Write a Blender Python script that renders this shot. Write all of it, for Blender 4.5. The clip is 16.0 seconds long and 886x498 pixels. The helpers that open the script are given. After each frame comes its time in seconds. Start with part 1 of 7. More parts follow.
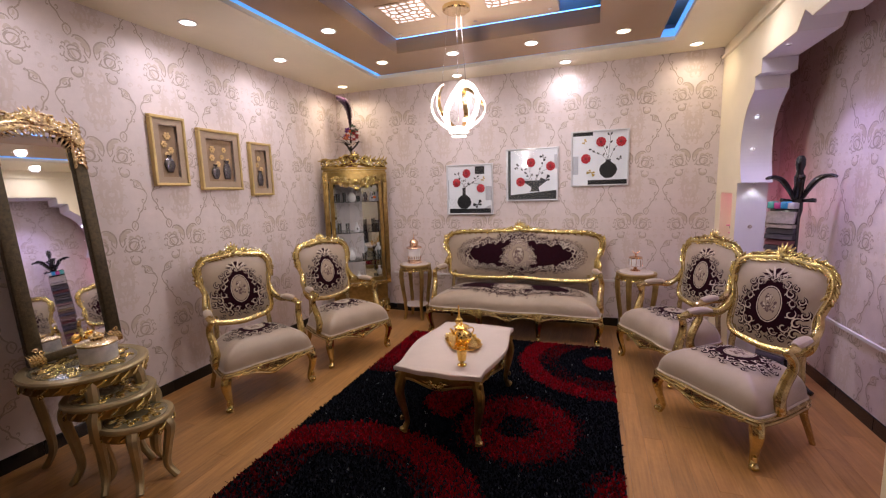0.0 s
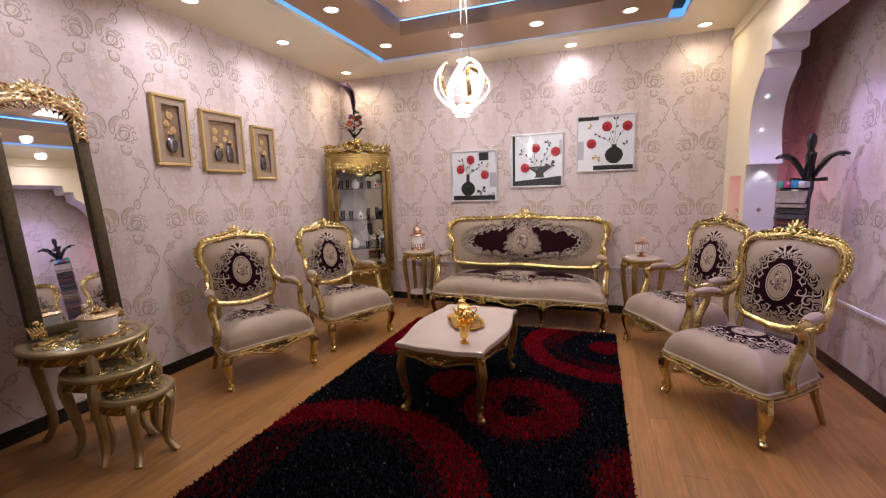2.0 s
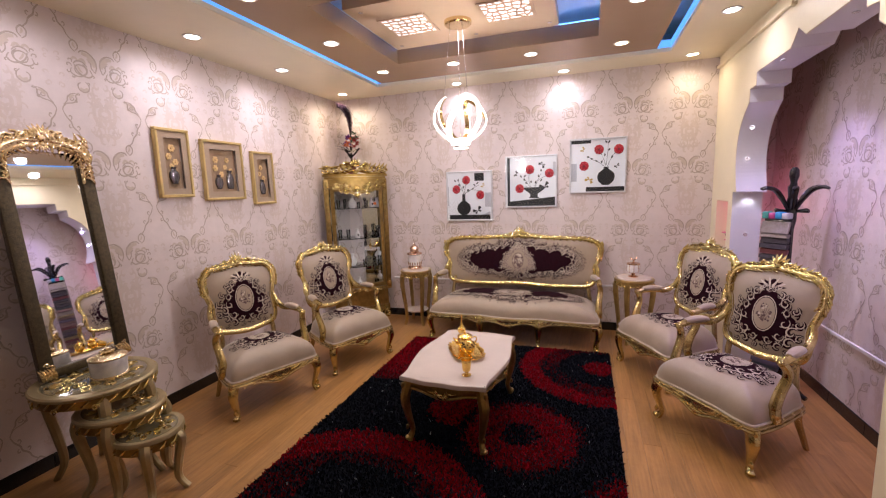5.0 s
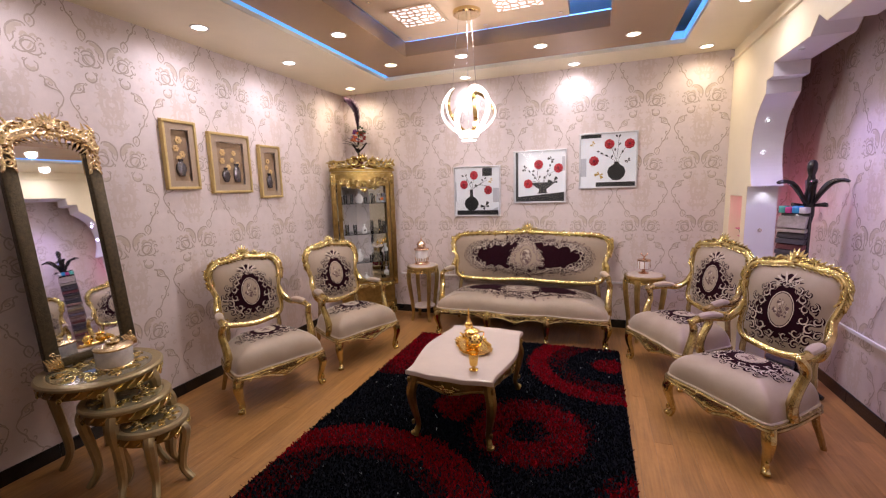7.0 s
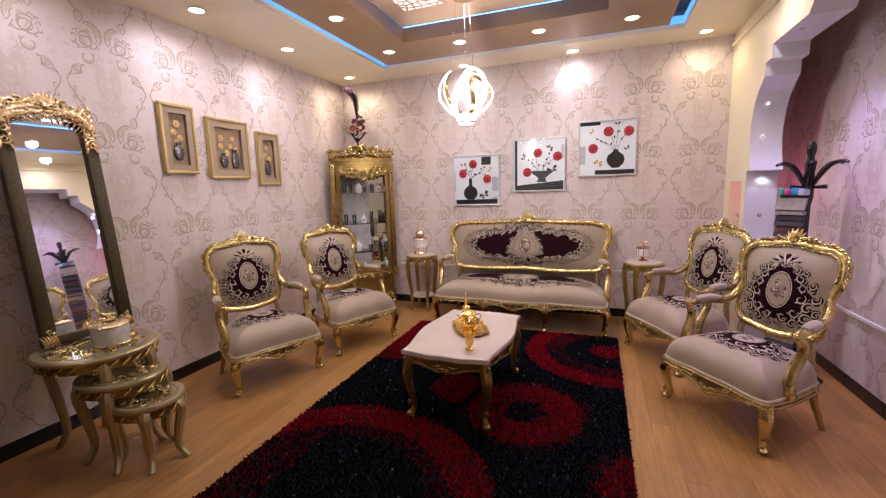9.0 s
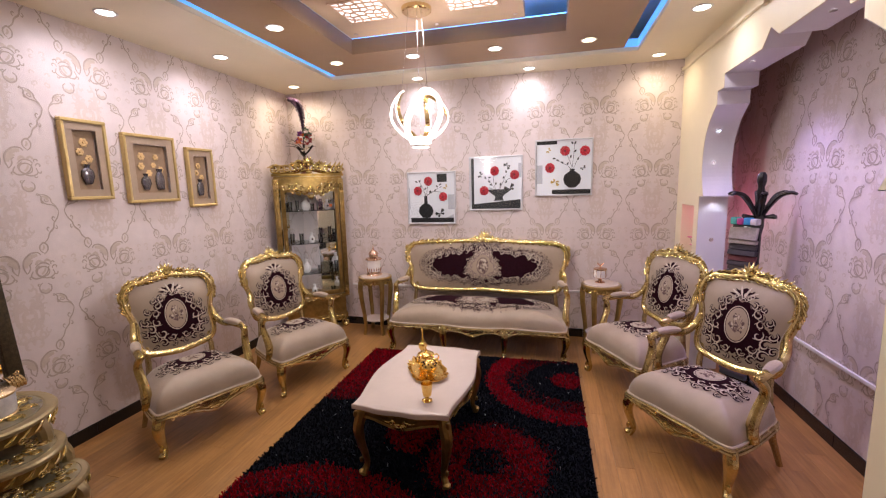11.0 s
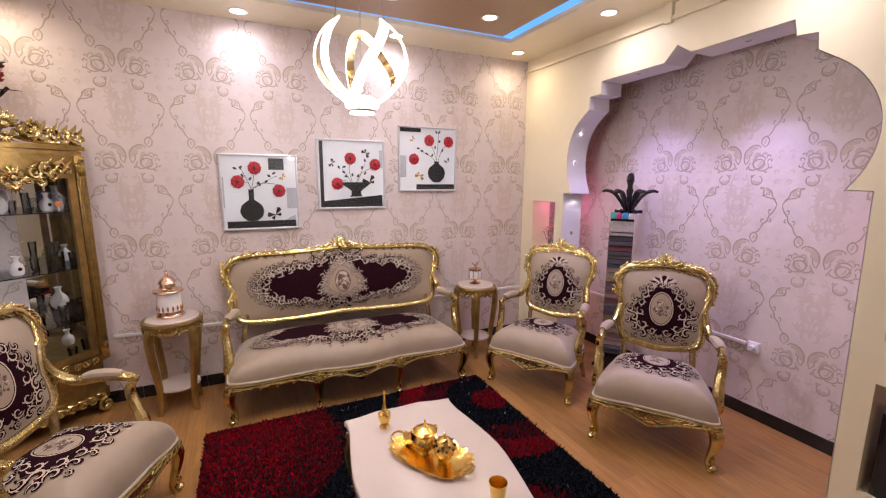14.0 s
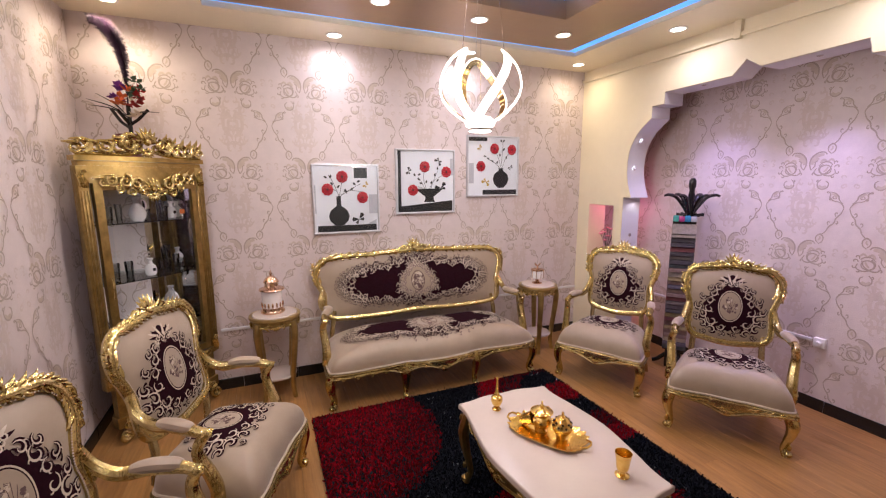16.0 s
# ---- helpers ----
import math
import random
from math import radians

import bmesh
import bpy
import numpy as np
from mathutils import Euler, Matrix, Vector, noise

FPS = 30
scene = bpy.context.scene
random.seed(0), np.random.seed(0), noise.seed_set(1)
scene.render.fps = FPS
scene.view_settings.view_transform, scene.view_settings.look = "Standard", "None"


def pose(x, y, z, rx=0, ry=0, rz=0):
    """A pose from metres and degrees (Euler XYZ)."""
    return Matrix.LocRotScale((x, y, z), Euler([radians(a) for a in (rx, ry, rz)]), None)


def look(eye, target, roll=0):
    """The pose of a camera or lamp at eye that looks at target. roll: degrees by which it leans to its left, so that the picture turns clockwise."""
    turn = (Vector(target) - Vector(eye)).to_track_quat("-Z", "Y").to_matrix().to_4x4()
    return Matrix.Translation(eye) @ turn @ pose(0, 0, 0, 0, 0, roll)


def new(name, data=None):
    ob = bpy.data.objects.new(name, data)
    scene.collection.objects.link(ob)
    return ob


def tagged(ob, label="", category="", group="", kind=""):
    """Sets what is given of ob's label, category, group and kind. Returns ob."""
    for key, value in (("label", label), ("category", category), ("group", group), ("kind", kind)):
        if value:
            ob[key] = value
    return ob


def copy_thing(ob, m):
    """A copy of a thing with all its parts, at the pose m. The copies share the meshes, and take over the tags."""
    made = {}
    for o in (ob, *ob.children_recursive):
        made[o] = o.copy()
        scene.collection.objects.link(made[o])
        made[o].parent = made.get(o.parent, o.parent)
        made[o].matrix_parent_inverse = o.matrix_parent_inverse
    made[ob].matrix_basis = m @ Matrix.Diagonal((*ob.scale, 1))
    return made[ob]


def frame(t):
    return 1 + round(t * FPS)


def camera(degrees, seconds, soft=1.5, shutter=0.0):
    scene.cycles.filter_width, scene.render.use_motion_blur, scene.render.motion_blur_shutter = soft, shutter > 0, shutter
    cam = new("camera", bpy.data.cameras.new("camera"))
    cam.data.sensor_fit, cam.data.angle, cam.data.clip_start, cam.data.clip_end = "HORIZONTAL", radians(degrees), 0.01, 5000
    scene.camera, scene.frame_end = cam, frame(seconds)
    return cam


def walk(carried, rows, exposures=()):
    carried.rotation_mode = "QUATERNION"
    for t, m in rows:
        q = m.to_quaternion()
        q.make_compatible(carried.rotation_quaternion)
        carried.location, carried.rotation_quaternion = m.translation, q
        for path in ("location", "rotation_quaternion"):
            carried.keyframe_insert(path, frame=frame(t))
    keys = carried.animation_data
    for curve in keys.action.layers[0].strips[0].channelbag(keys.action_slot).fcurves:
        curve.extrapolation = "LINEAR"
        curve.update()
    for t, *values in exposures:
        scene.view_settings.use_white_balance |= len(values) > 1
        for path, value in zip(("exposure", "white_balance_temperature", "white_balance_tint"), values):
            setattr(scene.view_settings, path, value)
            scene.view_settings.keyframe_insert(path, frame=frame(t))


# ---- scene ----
cam = camera(93.5, 16.0, soft=1.15)
PATH = [
    (0, (2.99, -4.578, 1.461), (2.32, -2.714, 1.183), -1.7),
    (0.5, (2.988, -4.56, 1.403), (2.308, -2.7, 1.124), -1.7),
    (1, (2.991, -4.554, 1.373), (2.304, -2.696, 1.095), -1.7),
    (1.5, (2.995, -4.557, 1.355), (2.305, -2.701, 1.077), -1.6),
    (2, (2.994, -4.562, 1.324), (2.303, -2.707, 1.042), -1.6),
    (2.5, (3.004, -4.602, 1.46), (2.316, -2.745, 1.181), -1.7),
    (3, (3.016, -4.646, 1.577), (2.362, -2.777, 1.297), -1.8),
    (5.5, (2.945, -4.625, 1.546), (2.294, -2.756, 1.259), -1.9),
    (6, (2.938, -4.62, 1.535), (2.28, -2.753, 1.247), -1.8),
    (6.5, (2.931, -4.608, 1.512), (2.263, -2.745, 1.224), -1.7),
    (7, (2.943, -4.599, 1.507), (2.261, -2.741, 1.219), -1.7),
    (7.5, (2.962, -4.62, 1.504), (2.268, -2.765, 1.222), -1.7),
    (8, (2.973, -4.619, 1.471), (2.272, -2.768, 1.189), -1.9),
    (8.5, (2.975, -4.602, 1.4), (2.276, -2.75, 1.117), -1.7),
    (8.7, (2.977, -4.6, 1.382), (2.281, -2.747, 1.094), -1.7),
    (10.8, (2.979, -4.473, 1.573), (2.378, -2.588, 1.284), -1.6),
    (11, (2.914, -4.37, 1.58), (2.424, -2.453, 1.284), -1.5),
    (11.5, (2.829, -4.062, 1.567), (2.562, -2.104, 1.26), -1.3),
    (12, (2.674, -3.715, 1.565), (2.545, -1.744, 1.249), -1.0),
    (12.5, (2.464, -3.446, 1.517), (2.68, -1.484, 1.189), -0.6),
    (13, (2.212, -3.442, 1.527), (2.906, -1.596, 1.196), -0.1),
    (13.5, (1.944, -3.49, 1.596), (2.77, -1.698, 1.268), 0.2),
    (14, (1.591, -3.451, 1.569), (2.429, -1.665, 1.237), 0.3),
    (14.5, (1.397, -3.492, 1.56), (2.213, -1.695, 1.235), 0.0),
    (15, (1.24, -3.645, 1.576), (2.045, -1.844, 1.248), -0.1),
    (15.5, (1.142, -3.659, 1.601), (1.926, -1.848, 1.274), -0.2),
    (16, (1.076, -3.476, 1.611), (1.846, -1.658, 1.285), -0.2),
]
walk(cam, [(t, look(eye, target, roll)) for t, eye, target, roll in PATH], exposures=[(0, -0.05), (2.0, 0.02), (3.0, 0.16), (16, 0.16)])

# ---- light ----
world = bpy.data.worlds.new("world")
scene.world = world
world.use_nodes = True
world.node_tree.nodes["Background"].inputs[0].default_value = (0.9, 0.8, 0.75, 1)
world.node_tree.nodes["Background"].inputs[1].default_value = 0.02
scene.view_settings.exposure = 0.0

ZS = 2.66          # underside of the soffit
XA = 4.085          # room face of the arch wall
XE = 4.56          # alcove wall
YB = -7.0          # unseen closing wall behind the camera
TAU = 2 * math.pi


# ---- materials ----
def mat(name, color, rough=0.5, metal=0.0, vary=0.0, scale=8.0, bump=0.0, bscale=60.0, coat=0.0, sheen=0.0, other=None, rand=0.0, rvary=0.0, spec=0.5):
    m = bpy.data.materials.new(name)
    m.use_nodes = True
    nt = m.node_tree
    b = nt.nodes["Principled BSDF"]
    b.inputs["Base Color"].default_value = (*color, 1)
    b.inputs["Roughness"].default_value = rough
    b.inputs["Metallic"].default_value = metal
    b.inputs["Specular IOR Level"].default_value = spec
    b.inputs["Coat Weight"].default_value = coat
    b.inputs["Sheen Weight"].default_value = sheen
    tc = nt.nodes.new("ShaderNodeTexCoord")
    if vary or other or rand:
        n = nt.nodes.new("ShaderNodeTexNoise")
        n.inputs["Scale"].default_value = scale
        n.inputs["Detail"].default_value = 6
        n.inputs["Roughness"].default_value = 0.65
        nt.links.new(tc.outputs["Object"], n.inputs["Vector"])
        mix = nt.nodes.new("ShaderNodeMix")
        mix.data_type = "RGBA"
        dark = other or tuple(c * (1 - vary) for c in color)
        mix.inputs[6].default_value = (*dark, 1)
        mix.inputs[7].default_value = (*(min(1, c * (1 + 0.4 * vary)) for c in color), 1)
        ramp = nt.nodes.new("ShaderNodeMapRange")
        ramp.inputs[1].default_value, ramp.inputs[2].default_value = 0.3, 0.7
        nt.links.new(n.outputs["Fac"], ramp.inputs[0])
        nt.links.new(ramp.outputs[0], mix.inputs[0])
        out = mix.outputs[2]
        if rand:
            info = nt.nodes.new("ShaderNodeObjectInfo")
            rr = nt.nodes.new("ShaderNodeMapRange")
            rr.inputs[3].default_value, rr.inputs[4].default_value = 1 - rand, 1 + rand
            nt.links.new(info.outputs["Random"], rr.inputs[0])
            hsv = nt.nodes.new("ShaderNodeHueSaturation")
            nt.links.new(rr.outputs[0], hsv.inputs["Value"])
            nt.links.new(out, hsv.inputs["Color"])
            out = hsv.outputs[0]
        nt.links.new(out, b.inputs["Base Color"])
        if rvary:
            rv = nt.nodes.new("ShaderNodeMapRange")
            rv.inputs[3].default_value, rv.inputs[4].default_value = rough - rvary, rough + rvary
            nt.links.new(n.outputs["Fac"], rv.inputs[0])
            nt.links.new(rv.outputs[0], b.inputs["Roughness"])
    if bump:
        n2 = nt.nodes.new("ShaderNodeTexNoise")
        n2.inputs["Scale"].default_value = bscale
        n2.inputs["Detail"].default_value = 4
        nt.links.new(tc.outputs["Object"], n2.inputs["Vector"])
        bp = nt.nodes.new("ShaderNodeBump")
        bp.inputs["Strength"].default_value = bump
        bp.inputs["Distance"].default_value = 0.01
        nt.links.new(n2.outputs["Fac"], bp.inputs["Height"])
        nt.links.new(bp.outputs[0], b.inputs["Normal"])
    return m


def glow(name, color, strength):
    m = bpy.data.materials.new(name)
    m.use_nodes = True
    b = m.node_tree.nodes["Principled BSDF"]
    b.inputs["Base Color"].default_value = (*color, 1)
    b.inputs["Emission Color"].default_value = (*color, 1)
    b.inputs["Emission Strength"].default_value = strength
    return m


def clear_glass(name, tint=(1, 1, 1), rough=0.02, ior=1.45):
    m = bpy.data.materials.new(name)
    m.use_nodes = True
    b = m.node_tree.nodes["Principled BSDF"]
    b.inputs["Base Color"].default_value = (*tint, 1)
    b.inputs["Roughness"].default_value = rough
    b.inputs["IOR"].default_value = ior
    b.inputs["Transmission Weight"].default_value = 1
    return m


def thin_pane(name, tint=(0.95, 0.97, 0.97), gloss=0.12):
    """A flat pane: mostly clear, with a mirror-like share that grows towards grazing."""
    m = bpy.data.materials.new(name)
    m.use_nodes = True
    nt = m.node_tree
    nt.nodes.remove(nt.nodes["Principled BSDF"])
    t, g, mix, f = (nt.nodes.new("ShaderNode" + k) for k in ("BsdfTransparent", "BsdfGlossy", "MixShader", "Fresnel"))
    t.inputs[0].default_value = (*tint, 1)
    g.inputs["Roughness"].default_value = 0.02
    f.inputs[0].default_value = 1.0 + gloss * 4
    nt.links.new(f.outputs[0], mix.inputs[0])
    nt.links.new(t.outputs[0], mix.inputs[1])
    nt.links.new(g.outputs[0], mix.inputs[2])
    nt.links.new(mix.outputs[0], nt.nodes["Material Output"].inputs[0])
    return m


STUFF = ("carving", "posy", "embroidery", "scrollwork", "arm_scroll", "nail_trim", "leg_carving", "door_carving", "base_carving", "post_carving", "crest", "carved_top", "inlay", "fretwork", "piercing", "print_bars", "painted_stems", "swag", "stems", "blossoms", "leaves", "plume", "corner_block", "flower_knob", "butterfly")
M_PAPER = mat("wallpaper_ground", (0.71, 0.62, 0.61), 0.38, vary=0.06, scale=14, bump=0.25, bscale=220)
M_PAPER_LINE = mat("wallpaper_print", (0.49, 0.405, 0.355), 0.42, vary=0.15, scale=30, bump=0.2, bscale=300)
M_PAPER_SOFT = mat("wallpaper_damask", (0.60, 0.505, 0.44), 0.45, vary=0.08, scale=25, bump=0.2, bscale=300)
M_PAPER_FAINT = mat("wallpaper_sheen", (0.655, 0.555, 0.520), 0.38, vary=0.06, scale=25, bump=0.3, bscale=240)
M_CREAM = mat("cream_paint", (0.85, 0.76, 0.56), 0.4, vary=0.05, scale=2.5, bump=0.08, bscale=40, rvary=0.1)
M_WHITE = mat("white_paint", (0.78, 0.76, 0.76), 0.45, vary=0.05, scale=3, bump=0.06, bscale=50)
M_BROWN = mat("tan_paint", (0.34, 0.21, 0.115), 0.38, vary=0.08, scale=2, bump=0.05, bscale=40)
M_TAN = mat("beige_paint", (0.62, 0.45, 0.29), 0.4, vary=0.06, scale=2, bump=0.05, bscale=40)
M_BLACKTILE = mat("black_tile", (0.012, 0.012, 0.014), 0.15, vary=0.3, scale=10, rvary=0.08)
M_PLANK = mat("laminate_plank", (0.37, 0.188, 0.062), 0.30, rand=0.12, other=(0.31, 0.150, 0.048), scale=5, bump=0.1, bscale=30, rvary=0.04)
wood = M_PLANK.node_tree
grain_map, grain, fleck = (wood.nodes.new("ShaderNode" + k) for k in ("Mapping", "TexNoise", "MapRange"))
grain_map.inputs["Scale"].default_value = (26, 1.6, 1)
grain.inputs["Scale"].default_value, grain.inputs["Detail"].default_value, grain.inputs["Roughness"].default_value = 2.2, 7, 0.62
fleck.inputs[1].default_value, fleck.inputs[2].default_value, fleck.inputs[3].default_value, fleck.inputs[4].default_value = 0.30, 0.72, 0.72, 1.22
tone = wood.nodes.new("ShaderNodeHueSaturation")
seed_shift = wood.nodes.new("ShaderNodeVectorMath")
which = wood.nodes.new("ShaderNodeObjectInfo")
seed_scale = wood.nodes.new("ShaderNodeMath")
seed_scale.operation, seed_scale.inputs[1].default_value = "MULTIPLY", 40.0
wood.links.new(which.outputs["Random"], seed_scale.inputs[0])
wood.links.new(seed_scale.outputs[0], seed_shift.inputs[1])
wood.links.new(wood.nodes["Texture Coordinate"].outputs["Object"], seed_shift.inputs[0])
wood.links.new(seed_shift.outputs[0], grain_map.inputs["Vector"])
wood.links.new(grain_map.outputs[0], grain.inputs["Vector"])
wood.links.new(grain.outputs["Fac"], fleck.inputs[0])
wood.links.new(fleck.outputs[0], tone.inputs["Value"])
wood.links.new(wood.nodes["Principled BSDF"].inputs["Base Color"].links[0].from_socket, tone.inputs["Color"])
wood.links.new(tone.outputs[0], wood.nodes["Principled BSDF"].inputs["Base Color"])
M_GOLD = mat("gold_leaf", (0.86, 0.71, 0.33), 0.15, 1.0, other=(0.42, 0.33, 0.13), scale=18, bump=0.35, bscale=70, rvary=0.1)
M_GOLD_DULL = mat("aged_gold", (0.42, 0.275, 0.090), 0.33, 0.85, other=(0.20, 0.135, 0.045), scale=14, bump=0.25, bscale=60, rvary=0.1)
M_GOLD_PALE = mat("champagne_gold", (0.66, 0.54, 0.29), 0.25, 0.9, other=(0.36, 0.275, 0.12), scale=12, bump=0.2, bscale=60, rvary=0.08)
M_FABRIC = mat("beige_satin", (0.355, 0.270, 0.195), 0.42, vary=0.10, scale=9, bump=0.12, bscale=420, sheen=0.35)
M_DARK = mat("plum_thread", (0.020, 0.005, 0.009), 0.95, vary=0.3, scale=60, spec=0.05)
M_THREAD = mat("cream_thread", (0.58, 0.48, 0.385), 0.6, vary=0.2, scale=60, bump=0.3, bscale=300)
M_THREAD2 = mat("grey_plum_thread", (0.13, 0.075, 0.07), 0.8, vary=0.3, scale=60, bump=0.3, bscale=300)
M_MARBLE = mat("cream_marble", (0.58, 0.49, 0.44), 0.22, vary=0.06, scale=5, rvary=0.05)
M_BLACK = mat("black_lacquer", (0.012, 0.010, 0.010), 0.22, vary=0.2, scale=10)
M_LAMP = glow("lamp_white", (1.0, 0.93, 0.86), 14)
M_LAMP_WARM = glow("lamp_warm", (1.0, 0.80, 0.52), 10)
M_CHROME = mat("satin_metal", (0.75, 0.74, 0.72), 0.2, 1.0)


# ---- mesh helpers ----
def link(name, bm, material, parent=None, label="", smooth=True, angle=35):
    me = bpy.data.meshes.new(name)
    bm.to_mesh(me)
    bm.free()
    ms = material if isinstance(material, (list, tuple)) else [material]
    for m in ms:
        me.materials.append(m)
    if smooth:
        me.shade_smooth()
        me.set_sharp_from_angle(angle=radians(angle))
    ob = new(name, me)
    if parent is not None:
        ob.parent = parent
    if label:
        ob["label"] = label
    if name in STUFF:
        ob["kind"] = "stuff"
    return ob


def part(name, bm, material, parent, label="", smooth=True, angle=35):
    return link(name, bm, material, parent, label, smooth, angle)


def thing(name, label, category, group="", kind="", at=None):
    ob = new(name)
    ob.empty_display_size = 0.1
    if at is not None:
        ob.matrix_basis = at
    return tagged(ob, label, category, group, kind)


def box(x0, y0, z0, x1, y1, z1, bevel=0.0, seg=2, bm=None):
    bm = bm or bmesh.new()
    r = bmesh.ops.create_cube(bm, size=1.0)
    vs = r["verts"]
    for v in vs:
        v.co = Vector((x0 + (v.co.x + 0.5) * (x1 - x0), y0 + (v.co.y + 0.5) * (y1 - y0), z0 + (v.co.z + 0.5) * (z1 - z0)))
    if bevel:
        es = list({e for v in vs for e in v.link_edges})
        bmesh.ops.bevel(bm, geom=es, offset=bevel, segments=seg, profile=0.5, affect="EDGES")
    return bm


def moved(bm, m, start=0):
    bm.verts.ensure_lookup_table()
    for v in bm.verts[start:]:
        v.co = m @ v.co
    return bm


def lathe(profile, n=24, bm=None, at=(0, 0, 0), squash=1.0):
    """A turned body from (radius, height) pairs."""
    bm = bm or bmesh.new()
    rings = []
    for r, z in profile:
        if r < 1e-5:
            rings.append([bm.verts.new((at[0], at[1], at[2] + z))])
        else:
            rings.append([bm.verts.new((at[0] + r * math.cos(TAU * k / n), at[1] + r * squash * math.sin(TAU * k / n), at[2] + z)) for k in range(n)])
    for a, b in zip(rings, rings[1:]):
        for k in range(n):
            q = (k + 1) % n
            if len(a) == 1 and len(b) == 1:
                continue
            if len(a) == 1:
                bm.faces.new((a[0], b[q], b[k]))
            elif len(b) == 1:
                bm.faces.new((a[k], a[q], b[0]))
            else:
                bm.faces.new((a[k], a[q], b[q], b[k]))
    for ring, flip in ((rings[0], True), (rings[-1], False)):
        if len(ring) > 2:
            bm.faces.new(ring[::-1] if flip else ring)
    return bm


def smooth_line(points, n=6, closed=False):
    """Catmull-Rom through the points."""
    P = [Vector(p) for p in points]
    out = []
    count = len(P) if closed else len(P) - 1
    for i in range(count):
        if closed:
            a, b, c, d = P[i - 1], P[i], P[(i + 1) % len(P)], P[(i + 2) % len(P)]
        else:
            a, b, c, d = P[max(i - 1, 0)], P[i], P[i + 1], P[min(i + 2, len(P) - 1)]
        for k in range(n):
            t = k / n
            out.append(0.5 * (2 * b + (c - a) * t + (2 * a - 5 * b + 4 * c - d) * t * t + (3 * b - 3 * c + d - a) * t ** 3))
    if not closed:
        out.append(P[-1].copy())
    return out


def tube(line, radius, n=8, closed=False, bm=None, flat=1.0, up=None, caps=True):
    """A bar along a line; radius is a number or a function of the way 0..1; flat squashes it along its own up."""
    bm = bm or bmesh.new()
    L = [Vector(p) for p in line]
    rings = []
    side = None
    if closed:
        up = Vector((0, 0, 0))
        for a, b in zip(L, L[1:] + L[:1]):
            up += a.cross(b)
        up.normalize()
    for i, p in enumerate(L):
        if closed:
            d = L[(i + 1) % len(L)] - L[i - 1]
        else:
            d = L[min(i + 1, len(L) - 1)] - L[max(i - 1, 0)]
        d = d.normalized() if d.length > 1e-9 else Vector((0, 0, 1))
        if closed:
            s = d.cross(up)
        elif side is None:
            s = d.cross(Vector(up) if up else Vector((0, 0, 1)))
            if s.length < 0.1:
                s = d.cross(Vector((0, 1, 0)))
        else:
            s = side - d * side.dot(d)
        s.normalize()
        side = s
        u = s.cross(d)
        r = radius(i / max(1, len(L) - 1)) if callable(radius) else radius
        rings.append([bm.verts.new(p + s * (r * math.cos(TAU * k / n)) + u * (r * flat * math.sin(TAU * k / n))) for k in range(n)])
    pairs = list(zip(rings, rings[1:])) + ([(rings[-1], rings[0])] if closed else [])
    for a, b in pairs:
        for k in range(n):
            q = (k + 1) % n
            bm.faces.new((a[k], a[q], b[q], b[k]))
    if not closed and caps:
        bm.faces.new(rings[0][::-1])
        bm.faces.new(rings[-1])
    return bm


def blob(center, size, bm=None, seg=8, rot=None):
    bm = bm or bmesh.new()
    r = bmesh.ops.create_uvsphere(bm, u_segments=seg, v_segments=max(4, seg // 2 + 1), radius=1)
    m = Matrix.Translation(center) @ (rot or Matrix()) @ Matrix.Diagonal((*size, 1))
    for v in r["verts"]:
        v.co = m @ v.co
    return bm


def prism(outline, z0, z1, bm=None, bevel=0.0):
    """A slab with that outline in x, y."""
    bm = bm or bmesh.new()
    f = bm.faces.new([bm.verts.new((p[0], p[1], z0)) for p in outline])
    e = bmesh.ops.extrude_face_region(bm, geom=[f])
    top = [v for v in e["geom"] if isinstance(v, bmesh.types.BMVert)]
    for v in top:
        v.co.z = z1
    bmesh.ops.recalc_face_normals(bm, faces=bm.faces)
    if bevel:
        es = [g for g in e["geom"] if isinstance(g, bmesh.types.BMEdge)]
        bmesh.ops.bevel(bm, geom=es, offset=bevel, segments=3, profile=0.5, affect="EDGES")
    return bm


def plate(outer, holes, thick, place):
    """A plate with holes, drawn in (a, b); place(a, b, c) gives the point at depth c, 0..thick."""
    bm = bmesh.new()
    edges = []
    for loop in [outer, *holes]:
        vs = [bm.verts.new(place(a, b, 0)) for a, b in loop]
        edges += [bm.edges.new((vs[i], vs[(i + 1) % len(vs)])) for i in range(len(vs))]
    bmesh.ops.triangle_fill(bm, use_beauty=True, use_dissolve=False, edges=edges)
    shift = place(0, 0, thick) - place(0, 0, 0)
    faces = list(bm.faces)
    e = bmesh.ops.extrude_face_region(bm, geom=faces, use_keep_orig=True)
    for g in e["geom"]:
        if isinstance(g, bmesh.types.BMVert):
            g.co += shift
    bmesh.ops.recalc_face_normals(bm, faces=bm.faces)
    return bm


def setting(name, bm, material, label, category, smooth=False):
    return tagged(link(name, bm, material, smooth=smooth), label, category, kind="structure")



